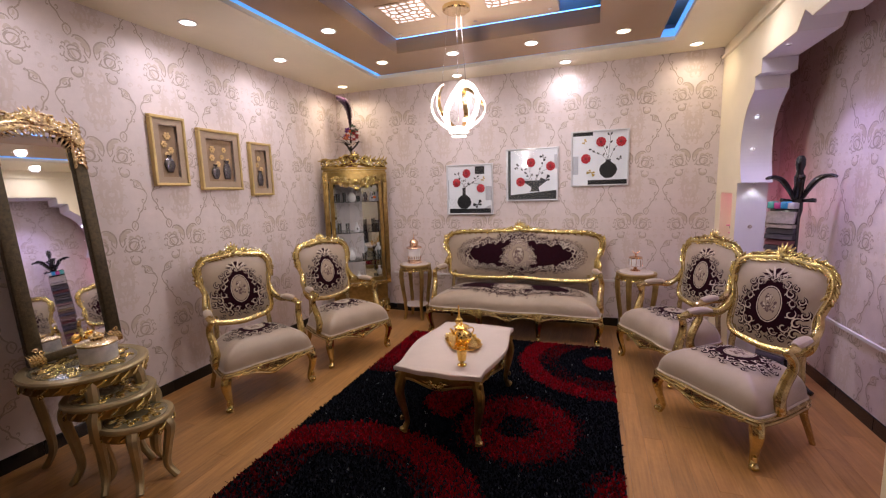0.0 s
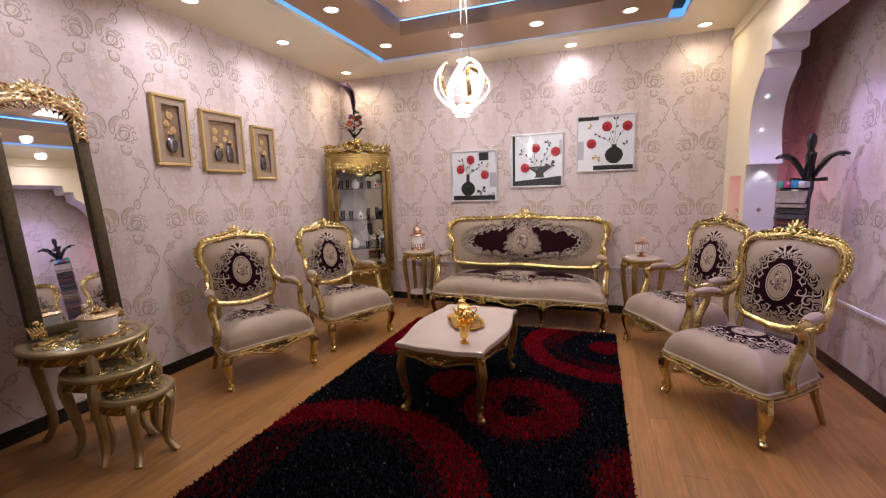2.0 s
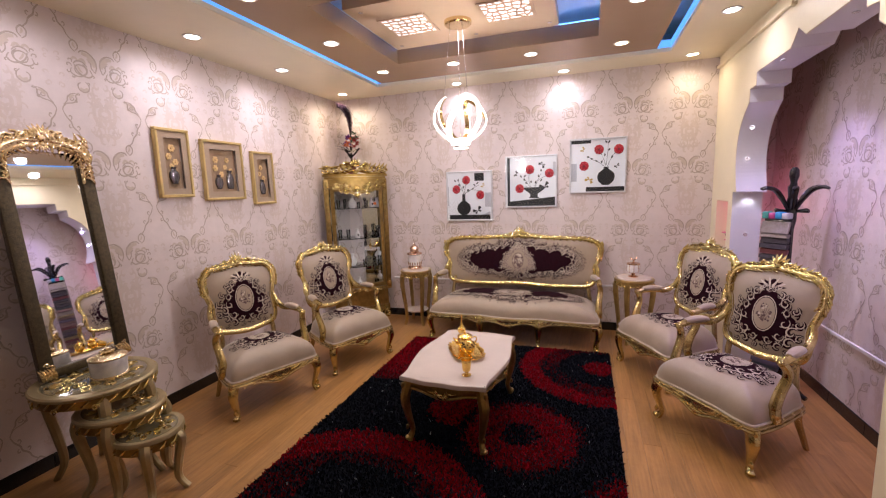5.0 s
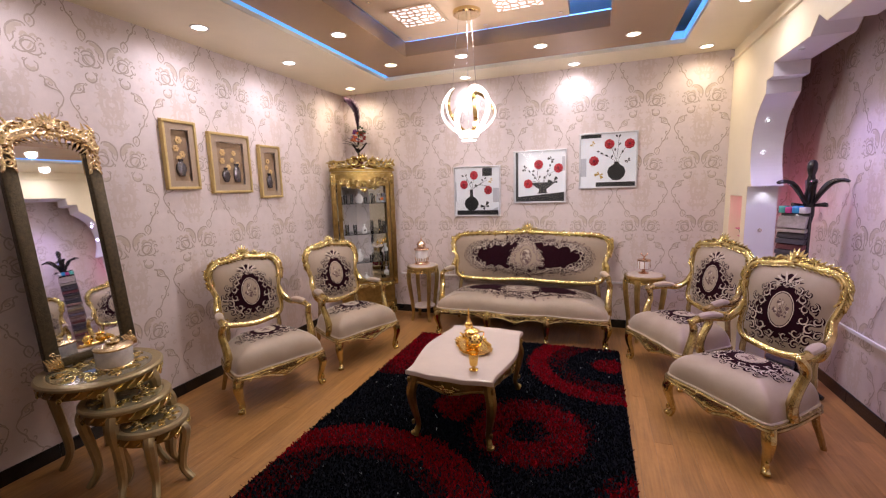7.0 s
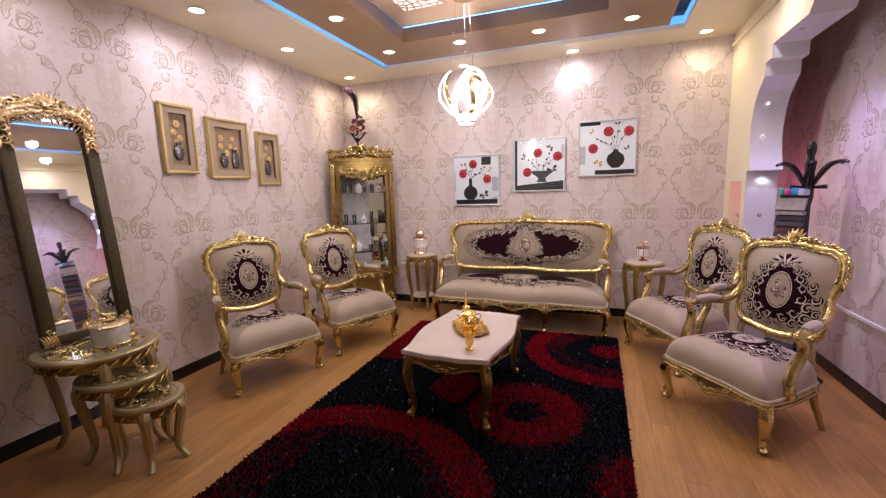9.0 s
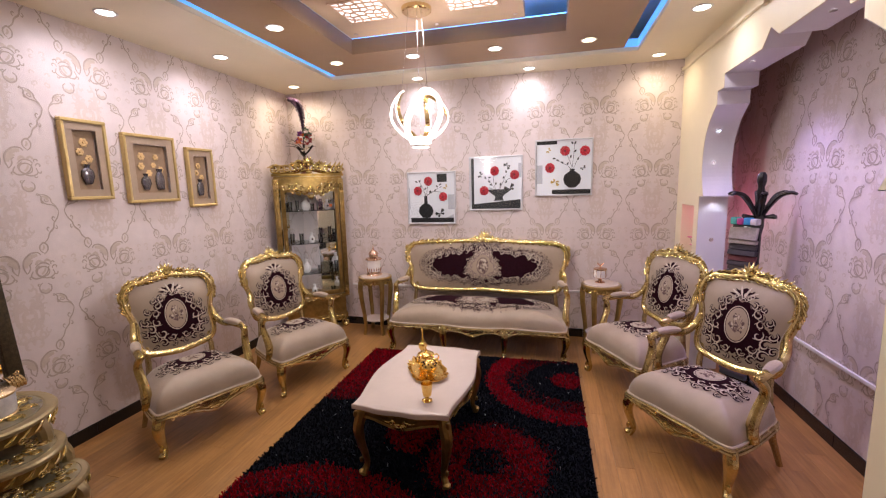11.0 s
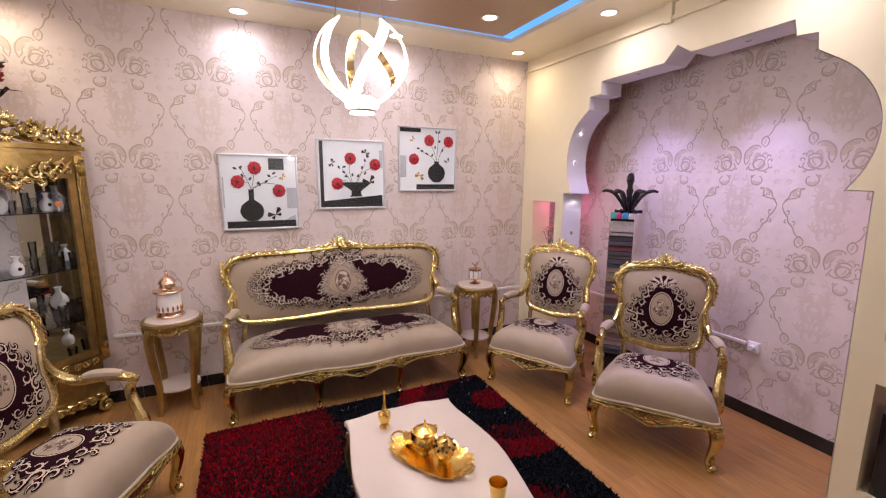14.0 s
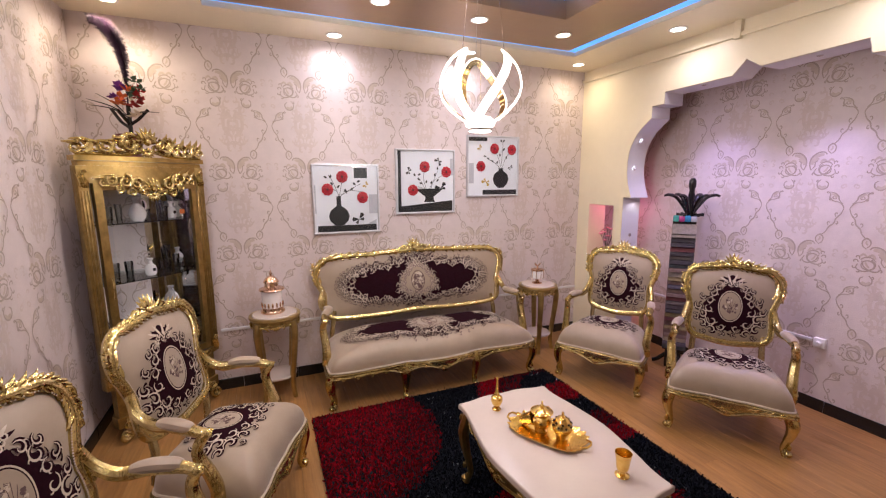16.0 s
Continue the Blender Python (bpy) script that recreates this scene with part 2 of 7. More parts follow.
# ---- the room ----
floor = setting("floor", box(-0.15, YB - 0.15, -0.12, XE + 0.15, 0.15, -0.008), M_PLANK, "honey-brown laminate floor with narrow plank joints", "floor")
wall_north = setting("wall_north", box(-0.15, 0.0, 0, XE + 0.15, 0.15, 3.2), M_PAPER, "pale pink wall papered with a taupe damask print", "wall")
wall_west = setting("wall_west", box(-0.15, YB, 0, 0.0, 0.0, 3.2), M_PAPER, "pale pink wall papered with a taupe damask print", "wall")
wall_east = setting("wall_east", box(XE, YB, 0, XE + 0.15, 0.0, 3.2), M_PAPER, "papered back wall of the alcove behind the arch", "wall")
# never in view: added only to close the room
wall_south = setting("wall_south", box(-0.15, YB - 0.15, 0, XE + 0.15, YB, 3.2), M_CREAM, "unseen cream wall added to close the room behind", "wall")

# the arch wall: a stepped horseshoe opening between two niches
ARCH_MID = -1.56
half = [(-0.59, 0.0), (-0.59, 1.452), (-0.675, 1.452)]
half += [(p.x, p.y) for p in smooth_line([(-0.675, 1.455, 0), (-0.625, 1.60, 0), (-0.612, 1.74, 0), (-0.635, 1.88, 0), (-0.71, 2.01, 0), (-0.835, 2.115, 0)], 5)]
half += [(-0.835, 2.21), (-0.947, 2.213), (-0.947, 2.305), (-1.475, 2.312), (ARCH_MID, 2.40)]
south = [(-1.655, 2.335), (-2.190, 2.350), (-2.206, 2.270), (-2.294, 2.262), (-2.302, 2.186)]
south += [(p.x, p.y) for p in smooth_line([(-2.302, 2.182, 0), (-2.455, 2.068, 0), (-2.545, 1.930, 0), (-2.572, 1.790, 0), (-2.548, 1.645, 0), (-2.484, 1.527, 0)], 5)]
south += [(-2.582, 1.527), (-2.606, 0.0)]
opening = half + south
rect = lambda y0, z0, y1, z1: [(y0, z0), (y0, z1), (y1, z1), (y1, z0)]  # noqa: E731
outer = [(-0.002, 0.0), (-0.002, 3.1), (YB, 3.1), (YB, 0.0)] + opening[::-1]
ARCH_T = 0.21
bm = plate(outer, [rect(-0.165, 0.84, -0.49, 1.37), rect(-2.70, 0.88, -3.03, 1.43), rect(-2.70, 0.14, -3.30, 0.675)], ARCH_T, lambda a, b, c: Vector((XA + c, a, b)))
wall_arch = setting("wall_arch", bm, M_CREAM, "cream painted wall with a stepped horseshoe arch", "arch wall")

# ceiling: soffit, recess, ring and middle panel in one mesh, with its own materials
bm = bmesh.new()
SX0, SX1, SY0, SY1 = 0.80, 3.62, -0.40, -2.95     # inner edge of the soffit
for a in ((-0.1, YB, SX0, 0.0), (SX1, YB, XE, 0.0), (SX0, SY0, SX1, 0.0), (SX0, YB, SX1, SY1)):
    box(a[0], a[1], ZS, a[2], a[3], ZS + 0.10, bm=bm)
nf = len(bm.faces)
box(-0.1, YB, ZS + 0.26, XE, 0.0, ZS + 0.34, bm=bm)
nf2 = len(bm.faces)
RX0, RX1, RY0, RY1 = 0.88, 3.50, -0.47, -2.85     # ring
IX0, IX1, IY0, IY1 = 1.33, 3.02, -1.02, -2.32
ZR = ZS + 0.015
for a in ((RX0, RY1, IX0, RY0), (IX1, RY1, RX1, RY0), (IX0, IY0, IX1, RY0), (IX0, RY1, IX1, IY1)):
    box(a[0], a[1], ZR, a[2], a[3], ZR + 0.12, bm=bm)
nf3 = len(bm.faces)
ZM = ZR + 0.05
box(1.43, -2.08, ZM, 2.74, -1.22, ZM + 0.07, bm=bm)
bm.faces.ensure_lookup_table()
for i, f in enumerate(bm.faces):
    f.material_index = 0 if i < nf else 1 if i < nf2 else 2 if i < nf3 else 3
ceiling = tagged(link("ceiling", bm, [M_CREAM, M_WHITE, M_BROWN, M_TAN], smooth=False), "tray ceiling with cream soffit, tan ring and middle panel", "ceiling", kind="structure")

M_ARCHIN = mat("lilac_white_paint", (0.74, 0.72, 0.76), 0.4, vary=0.04, scale=4, bump=0.05, bscale=50)
# white lining of the arch opening, 4 mm proud
bm = bmesh.new()
line = [Vector((y, z, 0)) for y, z in opening]
rows = []
for i, p in enumerate(line):
    a, b = line[max(i - 1, 0)], line[min(i + 1, len(line) - 1)]
    d0 = (p - a).normalized() if i else (b - p).normalized()
    d1 = (b - p).normalized() if i < len(line) - 1 else d0
    n0, n1 = Vector((d0.y, -d0.x, 0)), Vector((d1.y, -d1.x, 0))
    nn = (n0 + n1)
    nn = nn.normalized() * (0.004 / max(0.4, nn.normalized().dot(n0))) if nn.length > 1e-3 else n0 * 0.004
    # towards the opening
    q = p - nn
    rows.append([bm.verts.new((XA + 0.002, q.x, q.y)), bm.verts.new((XA + ARCH_T - 0.002, q.x, q.y))])
for a, b in zip(rows, rows[1:]):
    bm.faces.new((a[0], b[0], b[1], a[1]))
bmesh.ops.recalc_face_normals(bm, faces=bm.faces)
setting("arch_lining", bm, M_ARCHIN, "smooth lilac-white lining inside the arch", "trim")

# cornice duct along the top of the arch wall
setting("trim_duct", box(XA - 0.022, -6.5, 2.555, XA, -0.004, 2.580, 0.003), M_CREAM, "thin cream cable duct along the arch wall", "trim")
dk = box(XA - 0.030, -1.52, 2.54, XA, -1.47, ZS, 0.003)
setting("trim_box", dk, M_CREAM, "cream duct box on the arch wall", "trim")

# baseboards of black tiles
def baseboard(name, a0, a1, place, label="glossy black tiled baseboard with thin joints"):
    parent = thing(name, label, "baseboard", kind="structure")
    n = max(1, round(abs(a1 - a0) / 0.40))
    w = (a1 - a0) / n
    for k in range(n):
        p, q = place(a0 + k * w + 0.0015, 0.0), place(a0 + (k + 1) * w - 0.0015, 0.010)
        lo, hi = [min(u, v) for u, v in zip(p, q)], [max(u, v) for u, v in zip(p, q)]
        part("tile", box(lo[0], lo[1], -0.004, hi[0], hi[1], 0.085, 0.002, 1), M_BLACKTILE, parent, smooth=False)


baseboard("baseboard_north", 0.012, XA, lambda a, c: (a, -c))
baseboard("baseboard_west", -6.9, -0.012, lambda a, c: (c, a))
baseboard("baseboard_alcove", XA + ARCH_T, XE - 0.012, lambda a, c: (a, -c))
baseboard("baseboard_east", -6.9, -0.012, lambda a, c: (XE - c, a))

# surface cable ducts and a socket
setting("trim_rail_north", box(0.70, -0.014, 0.470, XA, -0.001, 0.492, 0.002), M_WHITE, "white cable duct low on the papered wall", "trim")
setting("trim_rail_alcove", box(XE - 0.014, -1.92, 0.485, XE - 0.001, -0.02, 0.507, 0.002), M_WHITE, "white cable duct low on the alcove wall", "trim")
sk = thing("socket", "white surface power socket at the end of the duct", "socket", at=pose(XE, -1.97, 0.49) @ Matrix.Diagonal((0.8, 0.75, 0.75, 1)))
part("plate", box(-0.036, -0.045, -0.045, -0.001, 0.045, 0.045, 0.006), M_WHITE, sk)
part("plug", lathe([(0.0, 0), (0.022, 0), (0.020, 0.03), (0.0, 0.03)], 16), M_WHITE, sk).matrix_basis = pose(-0.036, 0, 0, 0, -90, 0)

# blue light strips laid on top of the ceiling edges; soft ones are painted glow
M_BLUE = glow("blue_led", (0.10, 0.34, 1.0), 7)
M_BLUE_WASH = glow("blue_wash_glow", (0.12, 0.38, 0.95), 1.0)
def strip(x0, y0, x1, y1, z, h=0.008, soft=False):
    t = thing("led_strip", "thin blue light strip and painted blue wash in the ceiling recess", "light strip", "cove strips")
    part("glow_bar", box(x0, y0, z, x1, y1, z + h), M_BLUE_WASH if soft else M_BLUE, t, smooth=False)


zt = ZR + 0.122
strip(RX0 + 0.01, RY1, RX0 + 0.03, RY0, zt)
strip(RX1 - 0.03, RY1, RX1 - 0.01, RY0, zt)
strip(RX0, RY0 - 0.03, RX1, RY0 - 0.01, zt)
strip(1.45, -2.06, 1.47, -1.24, ZM + 0.072)
strip(2.70, -2.06, 2.72, -1.24, ZM + 0.072)
strip(1.45, -1.26, 2.72, -1.24, ZM + 0.072)
strip(IX0, IY0 + 0.01, IX1, IY0 + 0.03, zt)
strip(IX1 + 0.01, IY1, IX1 + 0.03, IY0, zt)

# blue wash on the soffit's inner faces, put in as faintly glowing sheets
strip(SX0, SY1, SX0 + 0.004, SY0, ZS + 0.035, 0.06, True)
strip(SX1 - 0.004, SY1, SX1, SY0, ZS + 0.035, 0.06, True)
strip(SX0 + 0.005, SY0 - 0.004, SX1 - 0.005, SY0, ZS + 0.035, 0.06, True)

# pierced light panels in the middle of the ceiling
M_PANEL = glow("panel_light", (1.0, 0.92, 0.96), 1.35)
def lattice(x, y, w):
    t = thing("light_panel", "glowing square ceiling panel behind a pierced white lattice", "light panel", "ceiling panels", at=pose(x, y, ZM))
    part("diffuser", box(-w, -w, -0.003, w, w, -0.001), M_PANEL, t, smooth=False)
    bm = bmesh.new()
    r3 = random.Random(9)
    P = [(-w + w * 2 * (i + r3.uniform(0.25, 0.75)) / 6, -w + w * 2 * (j + r3.uniform(0.25, 0.75)) / 6) for i in range(6) for j in range(6)]
    def bar(a, b, wd=0.013):
        d = Vector((b[0] - a[0], b[1] - a[1], 0))
        if d.length < 1e-4:
            return
        s = Vector((-d.y, d.x, 0)).normalized() * wd / 2
        A, B = Vector((a[0], a[1], 0)), Vector((b[0], b[1], 0))
        lo = [bm.verts.new(v + Vector((0, 0, -0.009))) for v in (A + s, A - s, B - s, B + s)]
        hi = [bm.verts.new(v + Vector((0, 0, -0.0035))) for v in (A + s, A - s, B - s, B + s)]
        bm.faces.new(lo)
        for k in range(4):
            bm.faces.new((lo[k], lo[(k + 1) % 4], hi[(k + 1) % 4], hi[k]))
    # borders between neighbouring seeds
    for i, p in enumerate(P):
        for q in P[i + 1:]:
            m = ((p[0] + q[0]) / 2, (p[1] + q[1]) / 2)
            d = (q[0] - p[0], q[1] - p[1])
            l = math.hypot(*d)
            if l > w * 0.9:
                continue
            u = (-d[1] / l, d[0] / l)
            lo, hi = -w, w
            for o in P:
                if o is p or o is q:
                    continue
                e = (o[0] - p[0], o[1] - p[1])
                k = u[0] * e[0] + u[1] * e[1]
                c = (o[0] ** 2 + o[1] ** 2 - p[0] ** 2 - p[1] ** 2) / 2 - (m[0] * e[0] + m[1] * e[1])
                if abs(k) < 1e-9:
                    if c < 0:
                        lo, hi = 1, 0
                elif k > 0:
                    hi = min(hi, c / k)
                else:
                    lo = max(lo, c / k)
            if hi > lo:
                cl = lambda v: max(-w, min(w, v))  # noqa: E731
                bar((cl(m[0] + u[0] * lo), cl(m[1] + u[1] * lo)), (cl(m[0] + u[0] * hi), cl(m[1] + u[1] * hi)))
    for a, b in (((-w, -w), (w, -w)), ((w, -w), (w, w)), ((w, w), (-w, w)), ((-w, w), (-w, -w))):
        bar(a, b, 0.022)
    part("lattice", bm, M_TAN, t, "cut-out lattice", smooth=False)
    d = bpy.data.lights.new("panel_lamp", "AREA")
    d.energy, d.size, d.color = 6, w * 2, (1.0, 0.93, 0.90)
    ob = new("panel_lamp", d)
    ob.location = (x, y, ZM - 0.012)


lattice(1.73, -1.67, 0.165)
lattice(2.43, -1.66, 0.165)

# ---- wallpaper print: a raised ogee damask, one tile drawn as strokes and repeated over each wall ----
def spiral_line(a, b, r, start, hand, n=9):
    return [(a + r * (1 - 0.7 * i / n) * math.cos(start + hand * 4.4 * i / n), b + r * (1 - 0.7 * i / n) * math.sin(start + hand * 4.4 * i / n)) for i in range(n + 1)]


def damask_tile():
    """Verts and faces of one tile, 0.48 x 0.603 m, in (a, b), with its middle between two roses."""
    V, F, S, C = [], [], [], []

    count = [0, 0, 0]

    def stroke(pts, w, soft=0):
        count[soft] += 1
        C.extend([(0.0024, 0.0018, 0.0005)[soft] + 0.00003 * count[soft]] * (2 * len(pts)))
        n = len(pts)
        i0 = len(V)
        for i, (p, q) in enumerate(pts):
            a, b = pts[max(i - 1, 0)], pts[min(i + 1, n - 1)]
            dx, dy = b[0] - a[0], b[1] - a[1]
            l = math.hypot(dx, dy) or 1
            k = (1.25 * w if w < 0.007 else 0.95 * w) * (0.45 + 0.75 * math.sin(math.pi * (0.12 + 0.76 * i / (n - 1)))) / 2
            V.append((p - dy / l * k, q + dx / l * k))
            V.append((p + dy / l * k, q - dx / l * k))
        for i in range(n - 1):
            F.append((i0 + 2 * i, i0 + 2 * i + 2, i0 + 2 * i + 3, i0 + 2 * i + 1))
            S.append(soft)

    def both(pts, w, soft=0):
        stroke(pts, w, soft)
        stroke([(-a, b) for a, b in pts], w, soft)

    curve = lambda pts, n=5: [(p.x, p.y) for p in smooth_line([(a, b, 0) for a, b in pts], n)]  # noqa: E731
    # flower: an egg of crossing loops with curls on its outer side; u grows outwards from the flower's middle
    cx = 0.100

    def bloom(pts, w, soft=0, n=4):
        both(curve([(cx + a, b) for a, b in pts], n), w, soft)

    oval = lambda a, b, r, q, t0=0.0, t1=TAU: [(a + r * math.cos(t0 + (t1 - t0) * k / 10), b + q * math.sin(t0 + (t1 - t0) * k / 10)) for k in range(11)]  # noqa: E731
    bloom(oval(0.002, -0.004, 0.033, 0.030), 0.006, 0, 2)
    bloom([(-0.048, 0.006), (-0.060, -0.022), (-0.040, -0.040), (-0.008, -0.036), (0.022, -0.012), (0.034, 0.024)], 0.006)
    bloom([(0.052, 0.000), (0.058, -0.026), (0.036, -0.044), (0.004, -0.042), (-0.026, -0.022), (-0.034, 0.010), (-0.012, 0.034)], 0.0055)
    bloom([(-0.006, -0.020), (0.008, -0.004), (0.016, 0.016)], 0.010, 1)
    bloom([(-0.036, 0.022), (-0.010, 0.046), (0.022, 0.044), (0.040, 0.026)], 0.0055)
    bloom([(-0.030, 0.040), (-0.014, 0.062), (0.006, 0.050)], 0.014, 1)
    bloom([(0.012, 0.050), (0.030, 0.064), (0.046, 0.050)], 0.012, 1)
    for a, b, r, t0, h in ((0.066, 0.014, 0.016, 3.4, -1), (0.058, 0.042, 0.014, 3.9, -1), (0.070, -0.020, 0.013, 2.8, 1), (-0.062, -0.034, 0.012, 0.4, 1), (0.048, -0.048, 0.012, 2.0, 1)):
        both(spiral_line(cx + a, b, r, t0, h), 0.005)
    # broad curled leaf on the inner side, facing its twin
    bloom([(-0.078, -0.006), (-0.090, 0.034), (-0.082, 0.078), (-0.048, 0.110), (-0.012, 0.112), (0.002, 0.096)], 0.0065)
    bloom([(-0.078, -0.006), (-0.060, 0.020), (-0.058, 0.046), (-0.044, 0.058)], 0.005)
    bloom([(-0.078, 0.030), (-0.072, 0.068), (-0.046, 0.092), (-0.014, 0.098)], 0.022, 1)
    bloom([(-0.064, 0.040), (-0.056, 0.062), (-0.040, 0.072)], 0.014, 1)
    # drop under each flower
    bloom([(-0.012, -0.070), (-0.030, -0.092), (-0.026, -0.122), (0.0, -0.136), (0.026, -0.122), (0.030, -0.094), (0.014, -0.080)], 0.0055)
    bloom([(-0.022, -0.108), (-0.004, -0.126), (0.020, -0.114)], 0.018, 1)
    both(spiral_line(cx - 0.030, -0.082, 0.009, 0.8, 1), 0.0045)
    # tulip scroll between the drop and the neck
    bloom([(0.034, -0.148), (0.052, -0.176), (0.050, -0.206), (0.070, -0.236), (0.104, -0.248), (0.124, -0.274), (0.132, -0.3015)], 0.006)
    bloom([(0.046, -0.156), (0.074, -0.164), (0.096, -0.192), (0.102, -0.226), (0.124, -0.262)], 0.0055)
    bloom([(0.058, -0.172), (0.078, -0.182), (0.084, -0.206)], 0.016, 1)
    for a, b, r, t0, h in ((0.080, -0.208, 0.017, 2.0, 1), (0.058, -0.224, 0.013, 1.2, 1), (0.036, -0.158, 0.010, 0.0, -1)):
        both(spiral_line(cx + a, b, r, t0, h), 0.005)
    # bud over the flower and the vine up to the neck
    bloom([(0.020, 0.098), (0.040, 0.116), (0.044, 0.146), (0.026, 0.164), (0.006, 0.150), (0.004, 0.124), (0.020, 0.104)], 0.0055)
    bloom([(0.016, 0.122), (0.026, 0.136), (0.024, 0.152)], 0.009, 1)
    bloom([(0.030, 0.162), (0.052, 0.180), (0.066, 0.206), (0.090, 0.226), (0.098, 0.250), (0.120, 0.274), (0.132, 0.3015)], 0.0055)
    for a, b, r, t0, h in ((0.064, 0.226, 0.011, 4.6, -1), (0.100, 0.272, 0.012, 4.6, -1), (0.104, 0.228, 0.010, 1.6, -1)):
        both(spiral_line(cx + a, b, r, t0, h), 0.0045)
    # faint damask in the large cell and in the neck cell
    rp = random.Random(31)
    for k in range(26):
        a, b = rp.uniform(0.012, 0.125), 0.30 + rp.uniform(-0.135, 0.135)
        if a / 0.15 + abs(b - 0.30) / 0.19 > 1:
            continue
        r = rp.uniform(0.018, 0.034)
        both([(p, q) for p, q in spiral_line(a, b, r, rp.uniform(0, TAU), 1 if k % 2 else -1)], r * 0.34, 2)
    for r, w in ((0.060, 0.020), (0.028, 0.018)):
        both(curve([(0.004, 0.30 - r * 1.1), (r * 0.9, 0.29 - r * 0.3), (r, 0.30 + r * 0.5), (r * 0.45, 0.30 + r * 0.95), (0.006, 0.30 + r * 0.55)], 4), w, 2)
    for k in range(5):
        a, b = 0.232 - rp.uniform(0.0, 0.02), rp.uniform(-0.12, 0.13)
        both(spiral_line(a - 0.012, b, rp.uniform(0.012, 0.018), rp.uniform(0, TAU), 1), 0.006, 2)
    # the necks lie nearer to the flowers above them than to those below
    V = [(a, -0.14 + (b + 0.14) * 0.72 if b < -0.14 else 0.16 + (b - 0.16) * 1.31 if b > 0.16 else b) for a, b in V]
    return V, F, S, C


TILE_W, TILE_H = 0.495, 0.603
tile_v, tile_f, tile_s, tile_c = damask_tile()


def paper(name, place, a0, a1, b0, b1, ph_a, ph_b, parent, skip=None):
    """The print over a wall's rectangle; place(a, b) puts a point just in front of it."""
    V, F, I = [], [], []
    for i in range(math.floor((a0 - ph_a) / TILE_W), math.ceil((a1 - ph_a) / TILE_W) + 1):
        for j in range(math.floor((b0 - ph_b) / TILE_H), math.ceil((b1 - ph_b) / TILE_H) + 1):
            oa, ob = ph_a + i * TILE_W, ph_b + j * TILE_H
            base = len(V)
            pts = [(oa + a, ob + b) for a, b in tile_v]
            inside = [a0 < a < a1 and b0 < b < b1 for a, b in pts]
            V += [place(min(max(a, a0), a1), min(max(b, b0), b1), c) for (a, b), c in zip(pts, tile_c)]
            for f, s in zip(tile_f, tile_s):
                if any(inside[k] for k in f):
                    F.append(tuple(base + k for k in f))
                    I.append(s)
    me = bpy.data.meshes.new(name)
    me.from_pydata(V, [], F)
    me.materials.append(M_PAPER_LINE)
    me.materials.append(M_PAPER_SOFT)
    me.materials.append(M_PAPER_FAINT)
    me.polygons.foreach_set("material_index", I)
    ob = new(name, me)
    ob.parent = parent
    tagged(ob, kind="stuff")
    return ob


paper("damask_print", lambda a, b, c: (a, -c, b), 0.002, XA, 0.085, ZS, 1.39, 2.272, wall_north)
paper("damask_print", lambda a, b, c: (a, -c, b), XA + ARCH_T, XE, 0.085, ZS, 1.39, 2.272, wall_north)
paper("damask_print", lambda a, b, c: (c, a, b), -5.2, -0.002, 0.085, ZS, -2.20, 2.352, wall_west)
paper("damask_print", lambda a, b, c: (XE - c, a, b), -4.0, -0.002, 0.085, ZS, -1.752, 1.676, wall_east)

# ---- lamps ----
def spot(name, loc, watts, size=110, blend=0.7, color=(1.0, 0.90, 0.80), radius=0.035, aim=None):
    d = bpy.data.lights.new(name, "SPOT")
    d.energy, d.spot_size, d.spot_blend, d.color, d.shadow_soft_size = watts, radians(size), blend, color, radius
    ob = new(name, d)
    ob.matrix_basis = look(loc, aim or (loc[0] + 0.001, loc[1], loc[2] - 1))
    return ob


def downlight_mesh(warm):
    t = thing("downlight", "round recessed downlight glowing %s in the ceiling" % ("warm yellow" if warm else "white"), "downlight", "ceiling downlights")
    part("trim_ring", lathe([(0.046, 0.0), (0.058, 0.0), (0.062, -0.003), (0.058, -0.007), (0.047, -0.006), (0.046, 0.0)], 24), M_WHITE, t)
    part("diffuser", lathe([(0.0, -0.004), (0.046, -0.004), (0.046, -0.001), (0.0, -0.001)], 24), M_LAMP_WARM if warm else M_LAMP, t)
    return t


# the last two of DOWN, at y = -4.4, are added out of view
DOWN = [(0.30, -0.30, 1), (1.62, -0.17, 0), (2.72, -0.17, 0), (3.82, -0.22, 1), (0.34, -1.36, 0), (0.34, -2.27, 0), (0.34, -3.2, 0), (3.84, -1.22, 0), (3.84, -2.3, 0), (0.42, -4.4, 0), (3.7, -4.4, 0)]
RING = [(1.10, -0.86, 1), (1.79, -0.83, 0), (2.48, -0.80, 0), (3.20, -0.77, 1), (3.24, -1.62, 0), (1.10, -1.72, 0), (1.10, -2.56, 1), (3.24, -2.5, 1)]
proto = {}
for z, rows, watts in ((ZS, DOWN, 24.5), (ZR, RING, 7.5)):
    for x, y, warm in rows:
        m = pose(x, y, z)
        if warm in proto:
            copy_thing(proto[warm], m)
        else:
            proto[warm] = downlight_mesh(warm)
            proto[warm].matrix_basis = m
        spot("downlight_lamp", (x, y, z - 0.02), watts * (1.1 if x < 0.32 else 0.5 if y > -0.4 else 0.55 if x > 3.8 else 0.6 if y < -3 else 1), 172, 1.0, (1.0, 0.82, 0.62) if warm else (1.0, 0.91, 1.04), 0.05)


def lamp_point(loc, watts, color, radius=0.03):
    d = bpy.data.lights.new("point_lamp", "POINT")
    d.energy, d.color, d.shadow_soft_size = watts, color, radius
    new("point_lamp", d).location = loc


